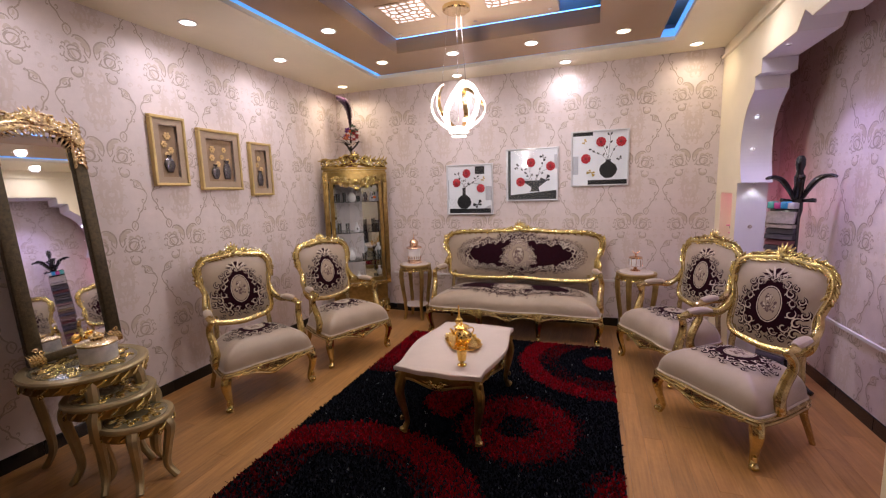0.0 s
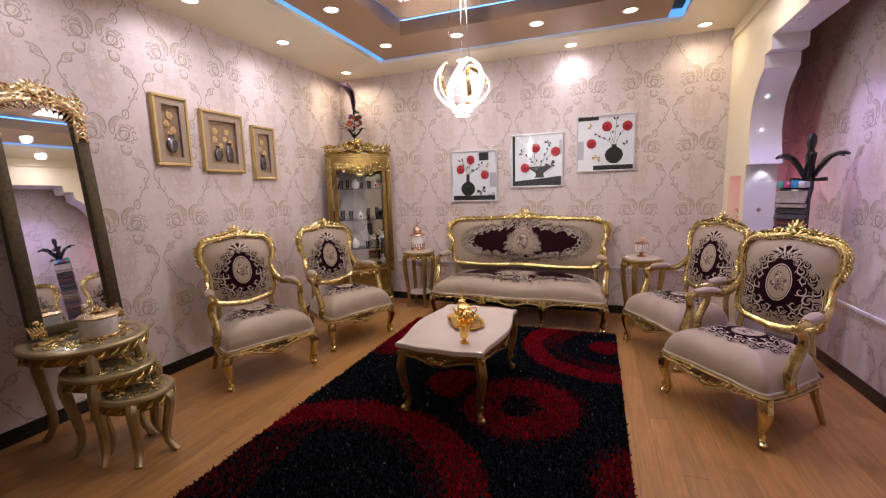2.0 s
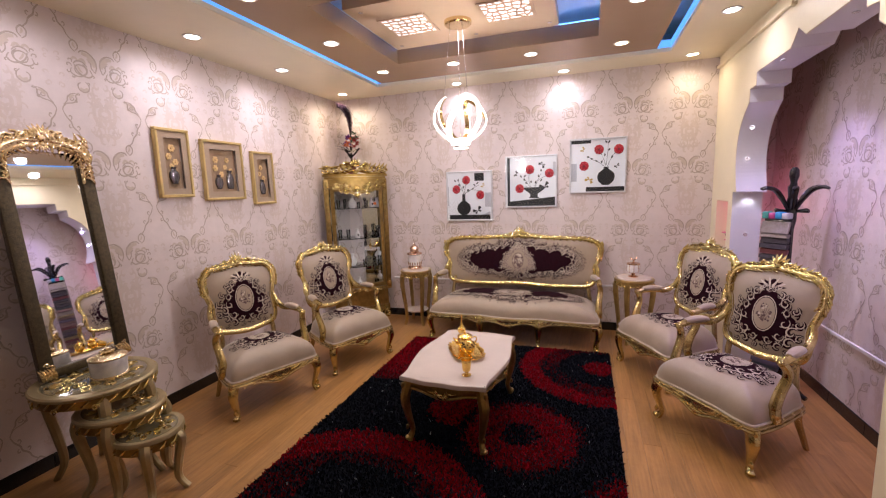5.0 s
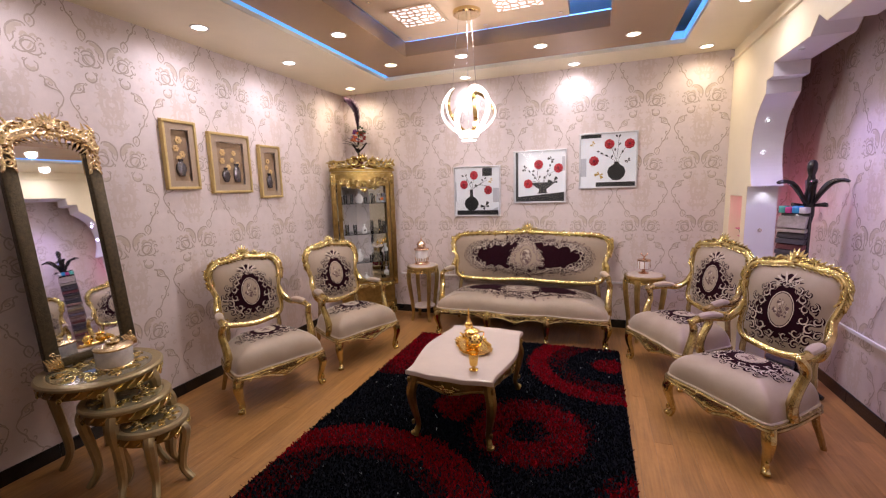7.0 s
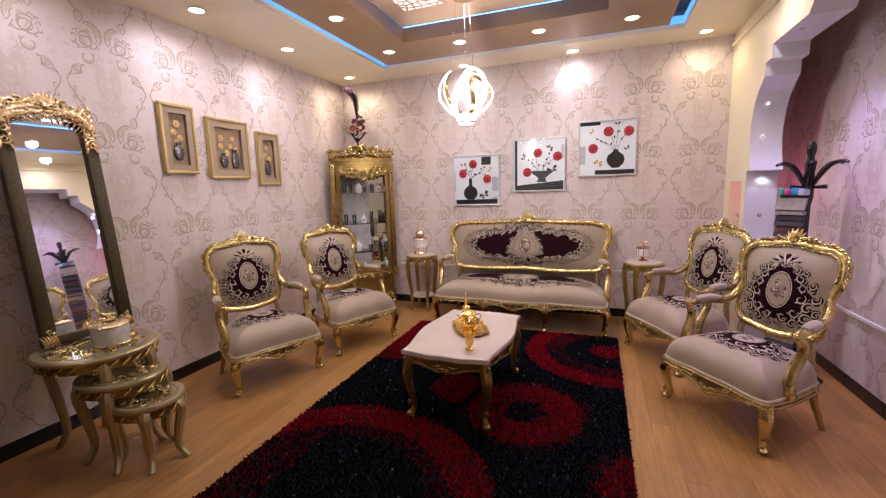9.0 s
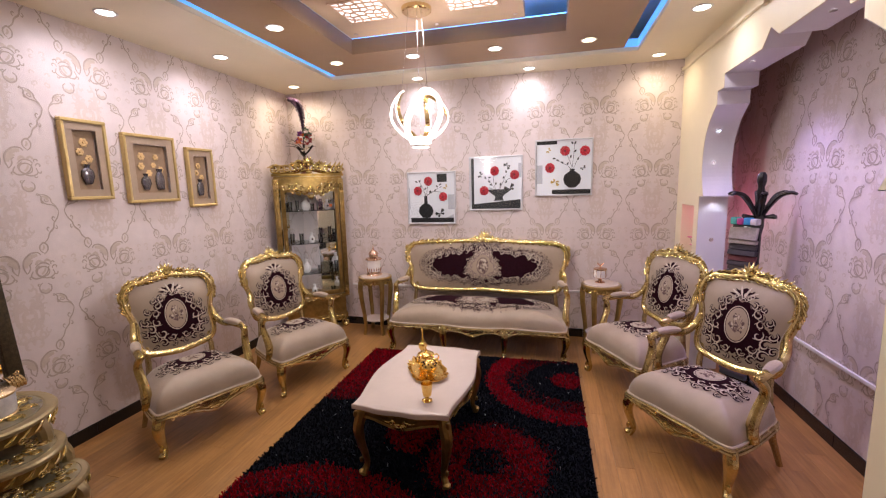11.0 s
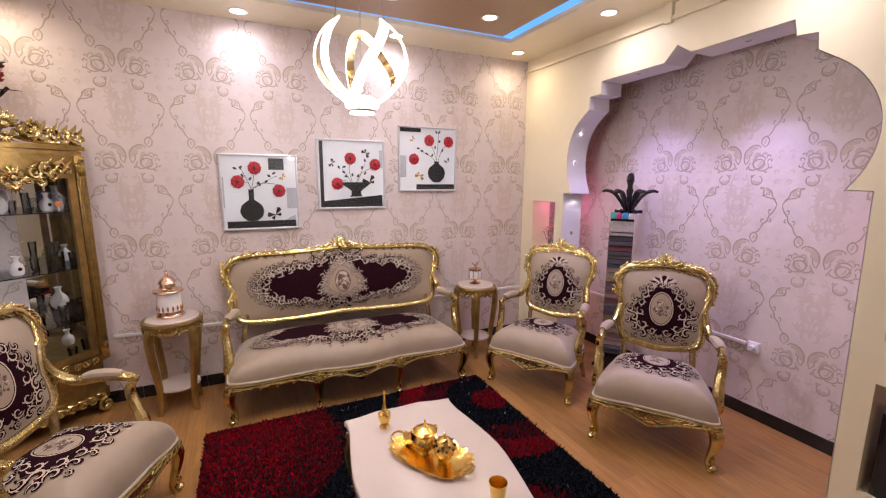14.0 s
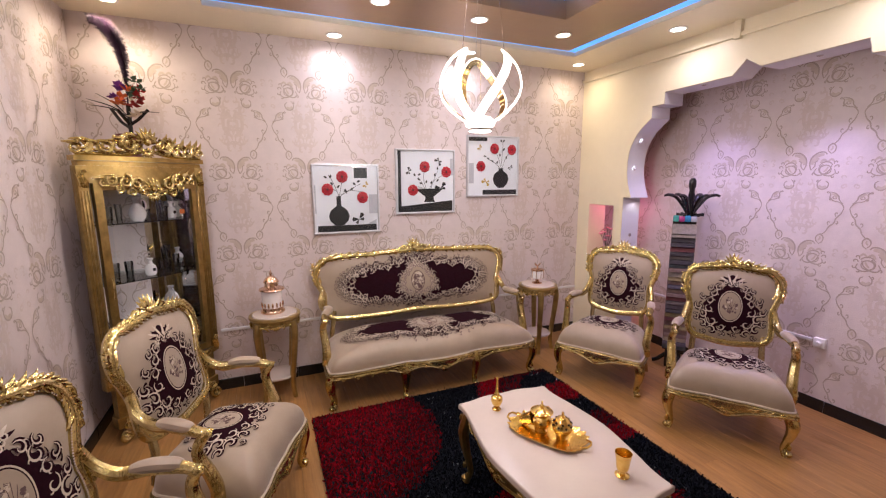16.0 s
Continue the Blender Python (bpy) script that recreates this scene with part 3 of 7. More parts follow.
VIOLET = (0.56, 0.44, 1.0)
M_MINI = glow("mini_lamp", (0.86, 0.88, 1.0), 12)


def mini_light(m, label="tiny recessed white lamp in the arch"):
    t = thing("mini_light", label, "recessed lamp", "mini lamps", at=m)
    part("lens", lathe([(0.0, -0.002), (0.011, -0.002), (0.011, 0.004), (0.0, 0.004)], 16), M_MINI, t)
    part("rim", lathe([(0.011, -0.003), (0.016, -0.003), (0.016, 0.002), (0.011, 0.002), (0.011, -0.003)], 16), M_CHROME, t)
    return t


MX = XA + ARCH_T / 2
LX = XA + 0.08
first_mini = mini_light(pose(LX, -0.622, 1.71, -88, 0, 0))
for m in (pose(LX, -0.678, 1.945, -62, 0, 0), pose(MX, -0.597, 1.10, -90, 0, 0), pose(MX, -0.597, 0.42, -90, 0, 0), pose(MX, -0.632, 1.446), pose(XA + 0.05, -1.239, 2.302), pose(XA + 0.09, -1.927, 2.336), pose(MX, -2.582, 1.18, 90, 0, 0)):
    copy_thing(first_mini, m)
for y in (-1.22, -1.92):
    spot("arch_lamp", (MX + 0.02, y, 2.295), 40, 100, 1.0, VIOLET, 0.02)
spot("arch_lamp", (MX, -0.632, 1.445), 3.5, 100, 0.6, (0.85, 0.84, 1.0), 0.012)
spot("arch_lamp", (MX, -2.535, 1.512), 3.5, 100, 0.6, (0.85, 0.84, 1.0), 0.012)
for y, z in ((-0.63, 1.70), (-0.66, 1.90)):
    spot("arch_lamp", (MX, y - 0.012, z), 1.2, 150, 0.8, VIOLET, 0.012, (MX, y - 1, z))
PINK = (1.0, 0.24, 0.52)
lamp_point((XA + ARCH_T + 0.05, -0.33, 1.30), 0.9, PINK)
lamp_point((XA + ARCH_T + 0.05, -2.80, 1.30), 1.2, PINK)
lamp_point((XA + ARCH_T + 0.05, -0.30, 0.30), 0.35, (1.0, 0.35, 0.25))

for x, y in ((1.52, -2.0), (1.50, -1.30), (2.13, -1.31), (2.68, -1.31), (2.02, -2.03)):
    copy_thing(first_mini, pose(x, y, ZM))

# ---- carving and needlework helpers ----
def ball(bm, c, size, n=8, m=5, rot=None):
    """A rounded lump, straight into bm."""
    c = Vector(c)
    R = rot or Matrix.Identity(3)
    rows = []
    for j in range(1, m):
        a = math.pi * j / m
        rows.append([bm.verts.new(c + R @ Vector((size[0] * math.sin(a) * math.cos(TAU * k / n), size[1] * math.sin(a) * math.sin(TAU * k / n), size[2] * math.cos(a)))) for k in range(n)])
    top, bot = bm.verts.new(c + R @ Vector((0, 0, size[2]))), bm.verts.new(c + R @ Vector((0, 0, -size[2])))
    for k in range(n):
        q = (k + 1) % n
        bm.faces.new((top, rows[0][k], rows[0][q]))
        bm.faces.new((bot, rows[-1][q], rows[-1][k]))
        for a, b in zip(rows, rows[1:]):
            bm.faces.new((a[k], b[k], b[q], a[q]))
    return bm


def spiral2(a, b, r, turns=1.3, start=0.0, hand=1, n=16):
    """A flat C-scroll that winds inwards from (a, b) + r."""
    return [(a + r * (1 - 0.75 * i / n) * math.cos(start + hand * TAU * turns * i / n), b + r * (1 - 0.75 * i / n) * math.sin(start + hand * TAU * turns * i / n)) for i in range(n + 1)]


def scroll(bm, place, a, b, r, turns=1.2, start=0.0, hand=1, thick=0.3, c=0.0, n=12):
    pts = [place(p, q, c + 0.15 * r) for p, q in spiral2(a, b, r, turns, start, hand, n)]
    tube(pts, lambda t: r * thick * (1 - 0.55 * t), 6, bm=bm)
    ball(bm, pts[-1], (r * 0.24,) * 3, 6, 4)


def leaf(bm, place, a, b, ang, length, width, c=0.0, bend=0.3):
    """A raised acanthus leaf from (a, b) along ang."""
    pts = []
    for i in range(6):
        t = i / 5
        al = ang + bend * t
        pts.append(place(a + length * t * math.cos(al), b + length * t * math.sin(al), c + 0.35 * width * math.sin(math.pi * t)))
    tube(pts, lambda t: width * (0.25 + 0.75 * math.sin(math.pi * min(1, t * 0.9 + 0.1))) * (1 - 0.6 * t), 6, bm=bm)


def shell(bm, place, a, b, s, up=1, petals=9, c=0.0):
    """A carved shell with side scrolls and leaves."""
    for k in range(petals):
        al = math.pi * (0.04 + 0.92 * k / (petals - 1)) * up
        ln = s * (0.62 + 0.28 * math.sin(abs(al)))
        leaf(bm, place, a + 0.16 * s * math.cos(al), b + 0.10 * s * math.sin(al), al, ln, s * 0.21, c, 0.0)
    ball(bm, place(a, b + 0.02 * s * up, c + 0.1 * s), (s * 0.24,) * 3, 8, 5)
    for h in (-1, 1):
        scroll(bm, place, a + h * s * 0.85, b - 0.12 * s * up, s * 0.36, 1.3, math.pi / 2 * (1 if h > 0 else 1), -h * up, 0.32, c)
        leaf(bm, place, a + h * s * 0.5, b - 0.25 * s * up, 0.15 if h > 0 else math.pi - 0.15, s * 1.2, s * 0.13, c, 0.25 * h * up)
        leaf(bm, place, a + h * s * 1.1, b - 0.1 * s * up, 0.0 if h > 0 else math.pi, s * 1.0, s * 0.11, c, -0.3 * h * up)
        ball(bm, place(a + h * s * 0.42, b + 0.45 * s * up, c + 0.05 * s), (s * 0.13,) * 3, 6, 4)


def carve_along(bm, line, r, step=2, out=Vector((0, -1, 0)), seed=1, skip=0.0):
    """Small raised leaves and beads along a bar."""
    rng = random.Random(seed)
    L = [Vector(p) for p in line]
    for i in range(1, len(L) - 1, step):
        d = (L[i + 1] - L[i - 1]).normalized()
        s = d.cross(out).normalized()
        if rng.random() < skip:
            continue
        for h in (-1, 1):
            p = L[i] + s * (h * r * 0.75) + out * (r * 0.55)
            t = (d + s * 0.5 * h).normalized()
            rot = Matrix((s.cross(t).normalized(), s, t)).transposed() if abs(t.dot(s)) < 0.9 else Matrix.Identity(3)
            k = rng.uniform(0.8, 1.25)
            ball(bm, p, (r * 0.33 * k, r * 0.33 * k, r * 0.85 * k), 6, 4, rot)


def dense(outline, n=4, closed=True):
    return [(p.x, p.y) for p in smooth_line([(a, b, 0) for a, b in outline], n, closed)]


def mirrored(half):
    """A closed outline from its right half, given from bottom middle to top middle."""
    return half + [(-a, b) for a, b in half[-2:0:-1]]


class Pad:
    """A stuffed cushion over an outline: base(p, q, c) places a point at height c over the outline's plane."""

    def __init__(self, outline, center, base, puff, power=2.6, soft=0.62):
        self.o, self.c, self.base, self.puff, self.power, self.soft = outline, center, base, puff, power, soft
        th = sorted((math.atan2(b - center[1], a - center[0]), math.hypot(a - center[0], b - center[1])) for a, b in outline)
        self.th, self.r = [t for t, _ in th], [r for _, r in th]

    def height(self, p, q):
        dx, dy = p - self.c[0], q - self.c[1]
        R = float(np.interp(math.atan2(dy, dx), self.th, self.r, period=TAU))
        return self.puff * max(0.0, 1 - min(1, math.hypot(dx, dy) / R) ** self.power) ** self.soft

    def surf(self, p, q, c=0.0):
        return self.base(p, q, self.height(p, q) + c)

    def mesh(self, rim):
        bm = bmesh.new()
        rings = [0.0, 0.12, 0.24, 0.36, 0.47, 0.57, 0.66, 0.74, 0.81, 0.87, 0.92, 0.955, 0.98, 0.993, 1.0]
        rows = []
        for r in rings[1:]:
            rows.append([bm.verts.new(self.surf(self.c[0] + (a - self.c[0]) * r, self.c[1] + (b - self.c[1]) * r)) for a, b in self.o])
        rows.append([bm.verts.new(self.base(a, b, -rim)) for a, b in self.o])
        mid = bm.verts.new(self.surf(*self.c))
        n = len(self.o)
        for k in range(n):
            bm.faces.new((mid, rows[0][k], rows[0][(k + 1) % n]))
            for a, b in zip(rows, rows[1:]):
                bm.faces.new((a[k], b[k], b[(k + 1) % n], a[(k + 1) % n]))
        bm.faces.new(rows[-1])
        bmesh.ops.recalc_face_normals(bm, faces=bm.faces)
        return bm


def ribbon(bm, surf, pts, width, c):
    """A flat stitched band along 2D points on a surface."""
    c = 1.6 * c + 0.0016
    L, Rr = [], []
    n = len(pts)
    for i, (p, q) in enumerate(pts):
        a, b = pts[max(i - 1, 0)], pts[min(i + 1, n - 1)]
        dx, dy = b[0] - a[0], b[1] - a[1]
        l = math.hypot(dx, dy) or 1
        w = width(i / (n - 1)) / 2 if callable(width) else width / 2
        L.append(bm.verts.new(surf(p - dy / l * w, q + dx / l * w, c)))
        Rr.append(bm.verts.new(surf(p + dy / l * w, q - dx / l * w, c)))
    for i in range(n - 1):
        bm.faces.new((L[i], L[i + 1], Rr[i + 1], Rr[i]))


def patch(bm, surf, c0, radius, c, n=48, rings=5):
    """A stitched field: radius(angle) round c0."""
    c = 1.6 * c + 0.0016
    mid = bm.verts.new(surf(c0[0], c0[1], c))
    rows = []
    for j in range(1, rings + 1):
        rows.append([bm.verts.new(surf(c0[0] + radius(TAU * k / n)[0] * j / rings, c0[1] + radius(TAU * k / n)[1] * j / rings, c)) for k in range(n)])
    for k in range(n):
        q = (k + 1) % n
        bm.faces.new((mid, rows[0][k], rows[0][q]))
        for a, b in zip(rows, rows[1:]):
            bm.faces.new((a[k], b[k], b[q], a[q]))


def ell(rx, ry, lobes=0, deep=0.0, ph=0.0, lobes2=0, deep2=0.0):
    def f(t):
        k = 1 + deep * math.sin(lobes * t + ph) + deep2 * math.sin(lobes2 * t)
        return rx * k * math.cos(t), ry * k * math.sin(t)
    return f


taper = lambda w: (lambda t: w * (0.25 + 0.9 * math.sin(math.pi * min(1, 0.15 + 0.8 * t))))  # noqa: E731


def acanthus(light, dark, surf, a, b, size, ang, hand, c=0.0026):
    """A cream curled leaf with a dark shadow stitch behind it and two side lobes."""
    pts = spiral2(a, b, size, 0.95, ang, hand, 12)
    ribbon(dark, surf, pts, lambda u: size * 1.05 * math.sin(math.pi * (0.10 + 0.85 * u)), c - 0.0008)
    ribbon(light, surf, pts, lambda u: size * 0.27 * math.sin(math.pi * (0.12 + 0.85 * u)), c)
    for u in (3, 6):
        p, q = pts[u]
        d = math.atan2(q - b, p - a)
        ln = size * 0.55
        ribbon(light, surf, [(p + ln * i / 4 * math.cos(d + hand * 0.22 * i), q + ln * i / 4 * math.sin(d + hand * 0.22 * i)) for i in range(5)], lambda v: size * 0.19 * math.sin(math.pi * (0.2 + 0.75 * v)), c + 0.0003)


def chair_needlework(parent, surf, cx, cy, rx, ry, seed):
    """A dark bell-shaped field, an oval medallion with a posy, acanthus scrolls down both sides and a plume on top."""
    rng = random.Random(seed)
    dark, light, grey, oval = bmesh.new(), bmesh.new(), bmesh.new(), bmesh.new()

    def bell(t):
        c, s_ = math.cos(t), math.sin(t)
        wide = 0.80 - 0.28 * s_ if s_ > 0 else 0.80 + 0.02 * s_
        k = 1 + 0.05 * math.sin(11 * t + 0.4) + 0.03 * math.sin(23 * t)
        return rx * wide * k * c, ry * (0.70 if s_ > 0 else 0.66) * k * s_

    patch(dark, surf, (cx, cy - 0.04 * ry), bell, 0.0012, 90, 6)
    patch(dark, surf, (cx, cy + 0.80 * ry), ell(rx * 0.26, ry * 0.15, 5, 0.2, 0.3), 0.0012, 30, 3)
    oc = cy + 0.04 * ry
    patch(oval, surf, (cx, oc), ell(rx * 0.31, ry * 0.43), 0.0024, 36, 5)
    ribbon(light, surf, [(cx + rx * 0.34 * math.cos(TAU * k / 40), oc + ry * 0.465 * math.sin(TAU * k / 40)) for k in range(41)], 0.0055, 0.0026)
    # paired scrolls, wide at the foot and drawn in towards the crown
    rows = ((0.60, -0.10, 0.13), (0.80, -0.30, 0.15), (0.50, -0.46, 0.15), (0.78, -0.58, 0.14), (0.22, -0.62, 0.13), (0.50, -0.76, 0.13), (0.92, -0.06, 0.12), (0.62, 0.16, 0.12), (0.80, 0.26, 0.10), (0.52, 0.40, 0.12), (0.36, 0.58, 0.11), (0.62, 0.56, 0.09), (0.18, -0.84, 0.09), (1.0, -0.42, 0.10), (0.74, -0.84, 0.08))
    for i, (u, v, size) in enumerate(rows):
        ang = math.atan2(v, u)
        for h in (-1, 1):
            s_ = rx * size * rng.uniform(1.0, 1.2)
            a, b = cx + h * rx * u, cy + ry * v
            acanthus(light, dark, surf, a, b, s_, (ang + 1.1) if h > 0 else math.pi - ang - 1.1, h * (1 if i % 2 else -1))
    for i in range(22):
        t = TAU * (i + 0.5) / 22
        a, b = bell(t)
        a, b = cx + a * 1.08, cy - 0.04 * ry + b * 1.08
        al = t + rng.uniform(-0.5, 0.5)
        ln = rx * rng.uniform(0.10, 0.18)
        ribbon(dark, surf, [(a + ln * n / 5 * math.cos(al + 0.22 * n), b + ln * n / 5 * math.sin(al + 0.22 * n)) for n in range(6)], lambda u: 0.010 * (1 - u) + 0.0018, 0.0016)
        if i % 2:
            ribbon(grey, surf, spiral2(a, b, ln * 0.5, 0.9, al, 1 if i % 4 == 1 else -1, 8), taper(0.004), 0.0021)
    for k in range(9):
        al = math.pi * (0.06 + 0.88 * k / 8)
        a, b, ln = cx + rx * 0.10 * math.cos(al), cy + ry * 0.76, ry * (0.22 + 0.05 * (k % 2))
        ribbon(light if k % 2 else dark, surf, [(a + rx * 0.32 * i / 5 * math.cos(al), b + ln * i / 5 * math.sin(al)) for i in range(6)], lambda u: 0.013 * math.sin(math.pi * (0.15 + 0.8 * u)), 0.0028)
        ribbon(light, surf, spiral2(cx + rx * (k - 4) * 0.065, cy + ry * (0.70 + 0.05 * (k % 3)), rx * 0.06, 1.0, al, 1 if k > 4 else -1, 8), taper(0.005), 0.003)
    # posy: stems, leaves and small blossoms
    for k in range(7):
        al = math.pi / 2 + (k - 3) * 0.34
        ribbon(grey, surf, [(cx + rx * 0.22 * i / 5 * math.cos(al), oc - ry * 0.22 + ry * 0.50 * i / 5 * math.sin(al)) for i in range(6)], 0.0022, 0.0030)
    for k in range(30):
        rr, t = math.sqrt(rng.random()) * 0.72, rng.uniform(0, TAU)
        s_ = rng.uniform(0.05, 0.10) * rx
        patch((grey, grey, light)[k % 3], surf, (cx + rx * 0.28 * rr * math.cos(t), oc + ry * 0.38 * rr * math.sin(t)), ell(s_ * 0.5, s_ * 0.5, 3, 0.25, t), 0.0034, 9, 1)
    f = part("embroidery", dark, M_DARK, parent, "dark plum embroidered medallion", smooth=False)
    part("scrollwork", light, M_THREAD, f, "cream leaf scrolls", smooth=False)
    part("medallion", oval, M_FABRIC, f, smooth=False)
    part("posy", grey, M_THREAD2, f, smooth=False)


def sofa_needlework(parent, surf, cx, cy, rx, ry, seed):
    """A long dark field swelling at the middle, framed by a ragged border of curled leaves, with a bell-shaped middle medallion."""
    rng = random.Random(seed)
    dark, light, grey, oval = bmesh.new(), bmesh.new(), bmesh.new(), bmesh.new()

    def edge(u, s):
        body = 0.66 * math.sqrt(max(0.0, 1 - abs(u) ** 4))
        swell = (0.30 if s > 0 else 0.14) * math.exp(-(u / 0.30) ** 2) - 0.10 * math.exp(-((abs(u) - 0.50) / 0.14) ** 2)
        return ry * max(0.0, body + swell * (1 - abs(u))) * (1 + 0.09 * math.sin(31 * u) + 0.06 * math.sin(53 * u + s))

    W = rx * 0.88
    cols = []
    for i in range(97):
        u = -1 + 2 * i / 96
        lo, hi = -edge(u, -1), edge(u, 1)
        cols.append([dark.verts.new(surf(cx + W * u, cy + lo + (hi - lo) * j / 8, 0.0035)) for j in range(9)])
    for a, b in zip(cols, cols[1:]):
        for j in range(8):
            dark.faces.new((a[j], b[j], b[j + 1], a[j + 1]))
    # border of curled leaves, cream inside the edge and dark outside it
    for i in range(58):
        u = -0.97 + 1.94 * (i + 0.5) / 58
        for s in (-1, 1):
            e = edge(u, s)
            x = cx + W * u
            h = 1 if (u > 0) ^ (s > 0) else -1
            acanthus(light, dark, surf, x, cy + s * e * rng.uniform(0.90, 1.0), ry * rng.uniform(0.075, 0.105), rng.uniform(0, TAU), h)
            ribbon(dark, surf, spiral2(x, cy + s * (e + ry * rng.uniform(0.07, 0.13)), ry * rng.uniform(0.05, 0.08), 1.0, rng.uniform(0, TAU), -h, 8), taper(0.006), 0.0016)
            if i % 2:
                ribbon(grey, surf, spiral2(x, cy + s * (e + ry * rng.uniform(0.16, 0.24)), ry * 0.05, 1.0, rng.uniform(0, TAU), h, 8), taper(0.004), 0.0018)
            if i % 3 == 0:
                al = s * math.pi / 2 + rng.uniform(-0.7, 0.7)
                ribbon(dark, surf, [(x + 0.045 * k / 4 * math.cos(al + 0.25 * k), cy + s * e + 0.045 * k / 4 * math.sin(al + 0.25 * k)) for k in range(5)], lambda t: 0.012 * (1 - t) + 0.002, 0.0018)
    # rounded ends, three rows of scrolls
    for s in (-1, 1):
        for m, n, size in ((0.62, 7, 0.12), (0.82, 11, 0.11), (1.0, 15, 0.09), (1.14, 18, 0.06)):
            for k in range(n):
                t = math.pi / 2 * (-1 + 2 * (k + 0.5) / n) * 0.96
                a, b = cx + s * (rx * 0.62 + rx * 0.34 * m * math.cos(t)), cy + ry * 0.66 * m * math.sin(t)
                if m < 1.1:
                    acanthus(light, dark, surf, a, b, ry * size, rng.uniform(0, TAU), s if k % 2 else -s)
                else:
                    ribbon(grey if k % 2 else dark, surf, spiral2(a, b, ry * size, 1.0, rng.uniform(0, TAU), s, 8), taper(0.004), 0.002)
    # middle medallion: broad at the foot, narrow at the crown

    def bell(t):
        c, s_ = math.cos(t), math.sin(t)
        k = 1 + 0.05 * math.sin(9 * t + 0.5)
        return rx * (0.245 - 0.105 * s_) * k * c, ry * (0.84 if s_ > 0 else 0.60) * k * s_

    patch(oval, surf, (cx, cy), bell, 0.0030, 60, 5)
    for k in range(26):
        t = TAU * k / 26
        a, b = bell(t)
        for m, size in ((1.0, 0.10), (0.76, 0.085)):
            acanthus(light, dark if m > 0.9 else grey, surf, cx + a * m, cy + b * m, ry * size, t, 1 if k % 2 else -1, 0.0044)
    ribbon(grey, surf, [(cx + rx * 0.085 * math.cos(TAU * k / 36), cy + ry * 0.36 * math.sin(TAU * k / 36)) for k in range(37)], 0.007, 0.0050)
    for k in range(44):
        rr, t = math.sqrt(rng.random()) * 0.9, rng.uniform(0, TAU)
        sz = rng.uniform(0.04, 0.08) * ry
        patch(grey if k % 3 else light, surf, (cx + rx * 0.075 * rr * math.cos(t), cy + ry * 0.32 * rr * math.sin(t)), ell(sz, sz, 3, 0.25, t), 0.0052, 9, 1)
    f = part("embroidery", dark, M_DARK, parent, "dark plum embroidered field", smooth=False)
    part("scrollwork", light, M_THREAD, f, "cream leaf scrolls", smooth=False)
    part("medallion", oval, M_FABRIC, f, smooth=False)
    part("posy", grey, M_THREAD2, f, smooth=False)


def cabriole(x, y, z, dx, dy, r=0.030):
    """A curved leg from a rail at height z, knee and foot turned towards (dx, dy)."""
    pts = [(0, 0, z), (0.012, 0.012, z * 0.86), (0.024, 0.024, z * 0.70), (0.018, 0.018, z * 0.50), (0.004, 0.004, z * 0.30), (-0.004, -0.004, z * 0.15), (0.008, 0.008, z * 0.05), (0.014, 0.014, 0.0)]
    line = smooth_line([(x + a * dx, y + b * dy, c) for a, b, c in pts], 4)
    prof = [1.25, 1.3, 1.25, 0.98, 0.76, 0.64, 0.80, 0.95]
    bm = tube(line, lambda t: r * float(np.interp(t, np.linspace(0, 1, 8), prof)), 8, flat=0.95)
    ball(bm, (x + 0.018 * dx, y + 0.018 * dy, r * 0.62), (r * 0.85, r * 0.85, r * 0.62), 8, 5)
    for k in range(3):
        ball(bm, (x + 0.034 * dx - 0.004 * k * dx, y + 0.030 * dy, z * (0.90 - 0.10 * k)), (r * (0.55 - 0.1 * k),) * 2 + (r * 0.8,), 6, 4)
    ball(bm, (x + 0.020 * dx, y + 0.020 * dy, z * 0.22), (r * 0.45, r * 0.45, r * 0.7), 6, 4)
    return bm


def studs(bm, line, r=0.0032, step=1):
    for p in line[::step]:
        ball(bm, p, (r, r, r), 5, 3)


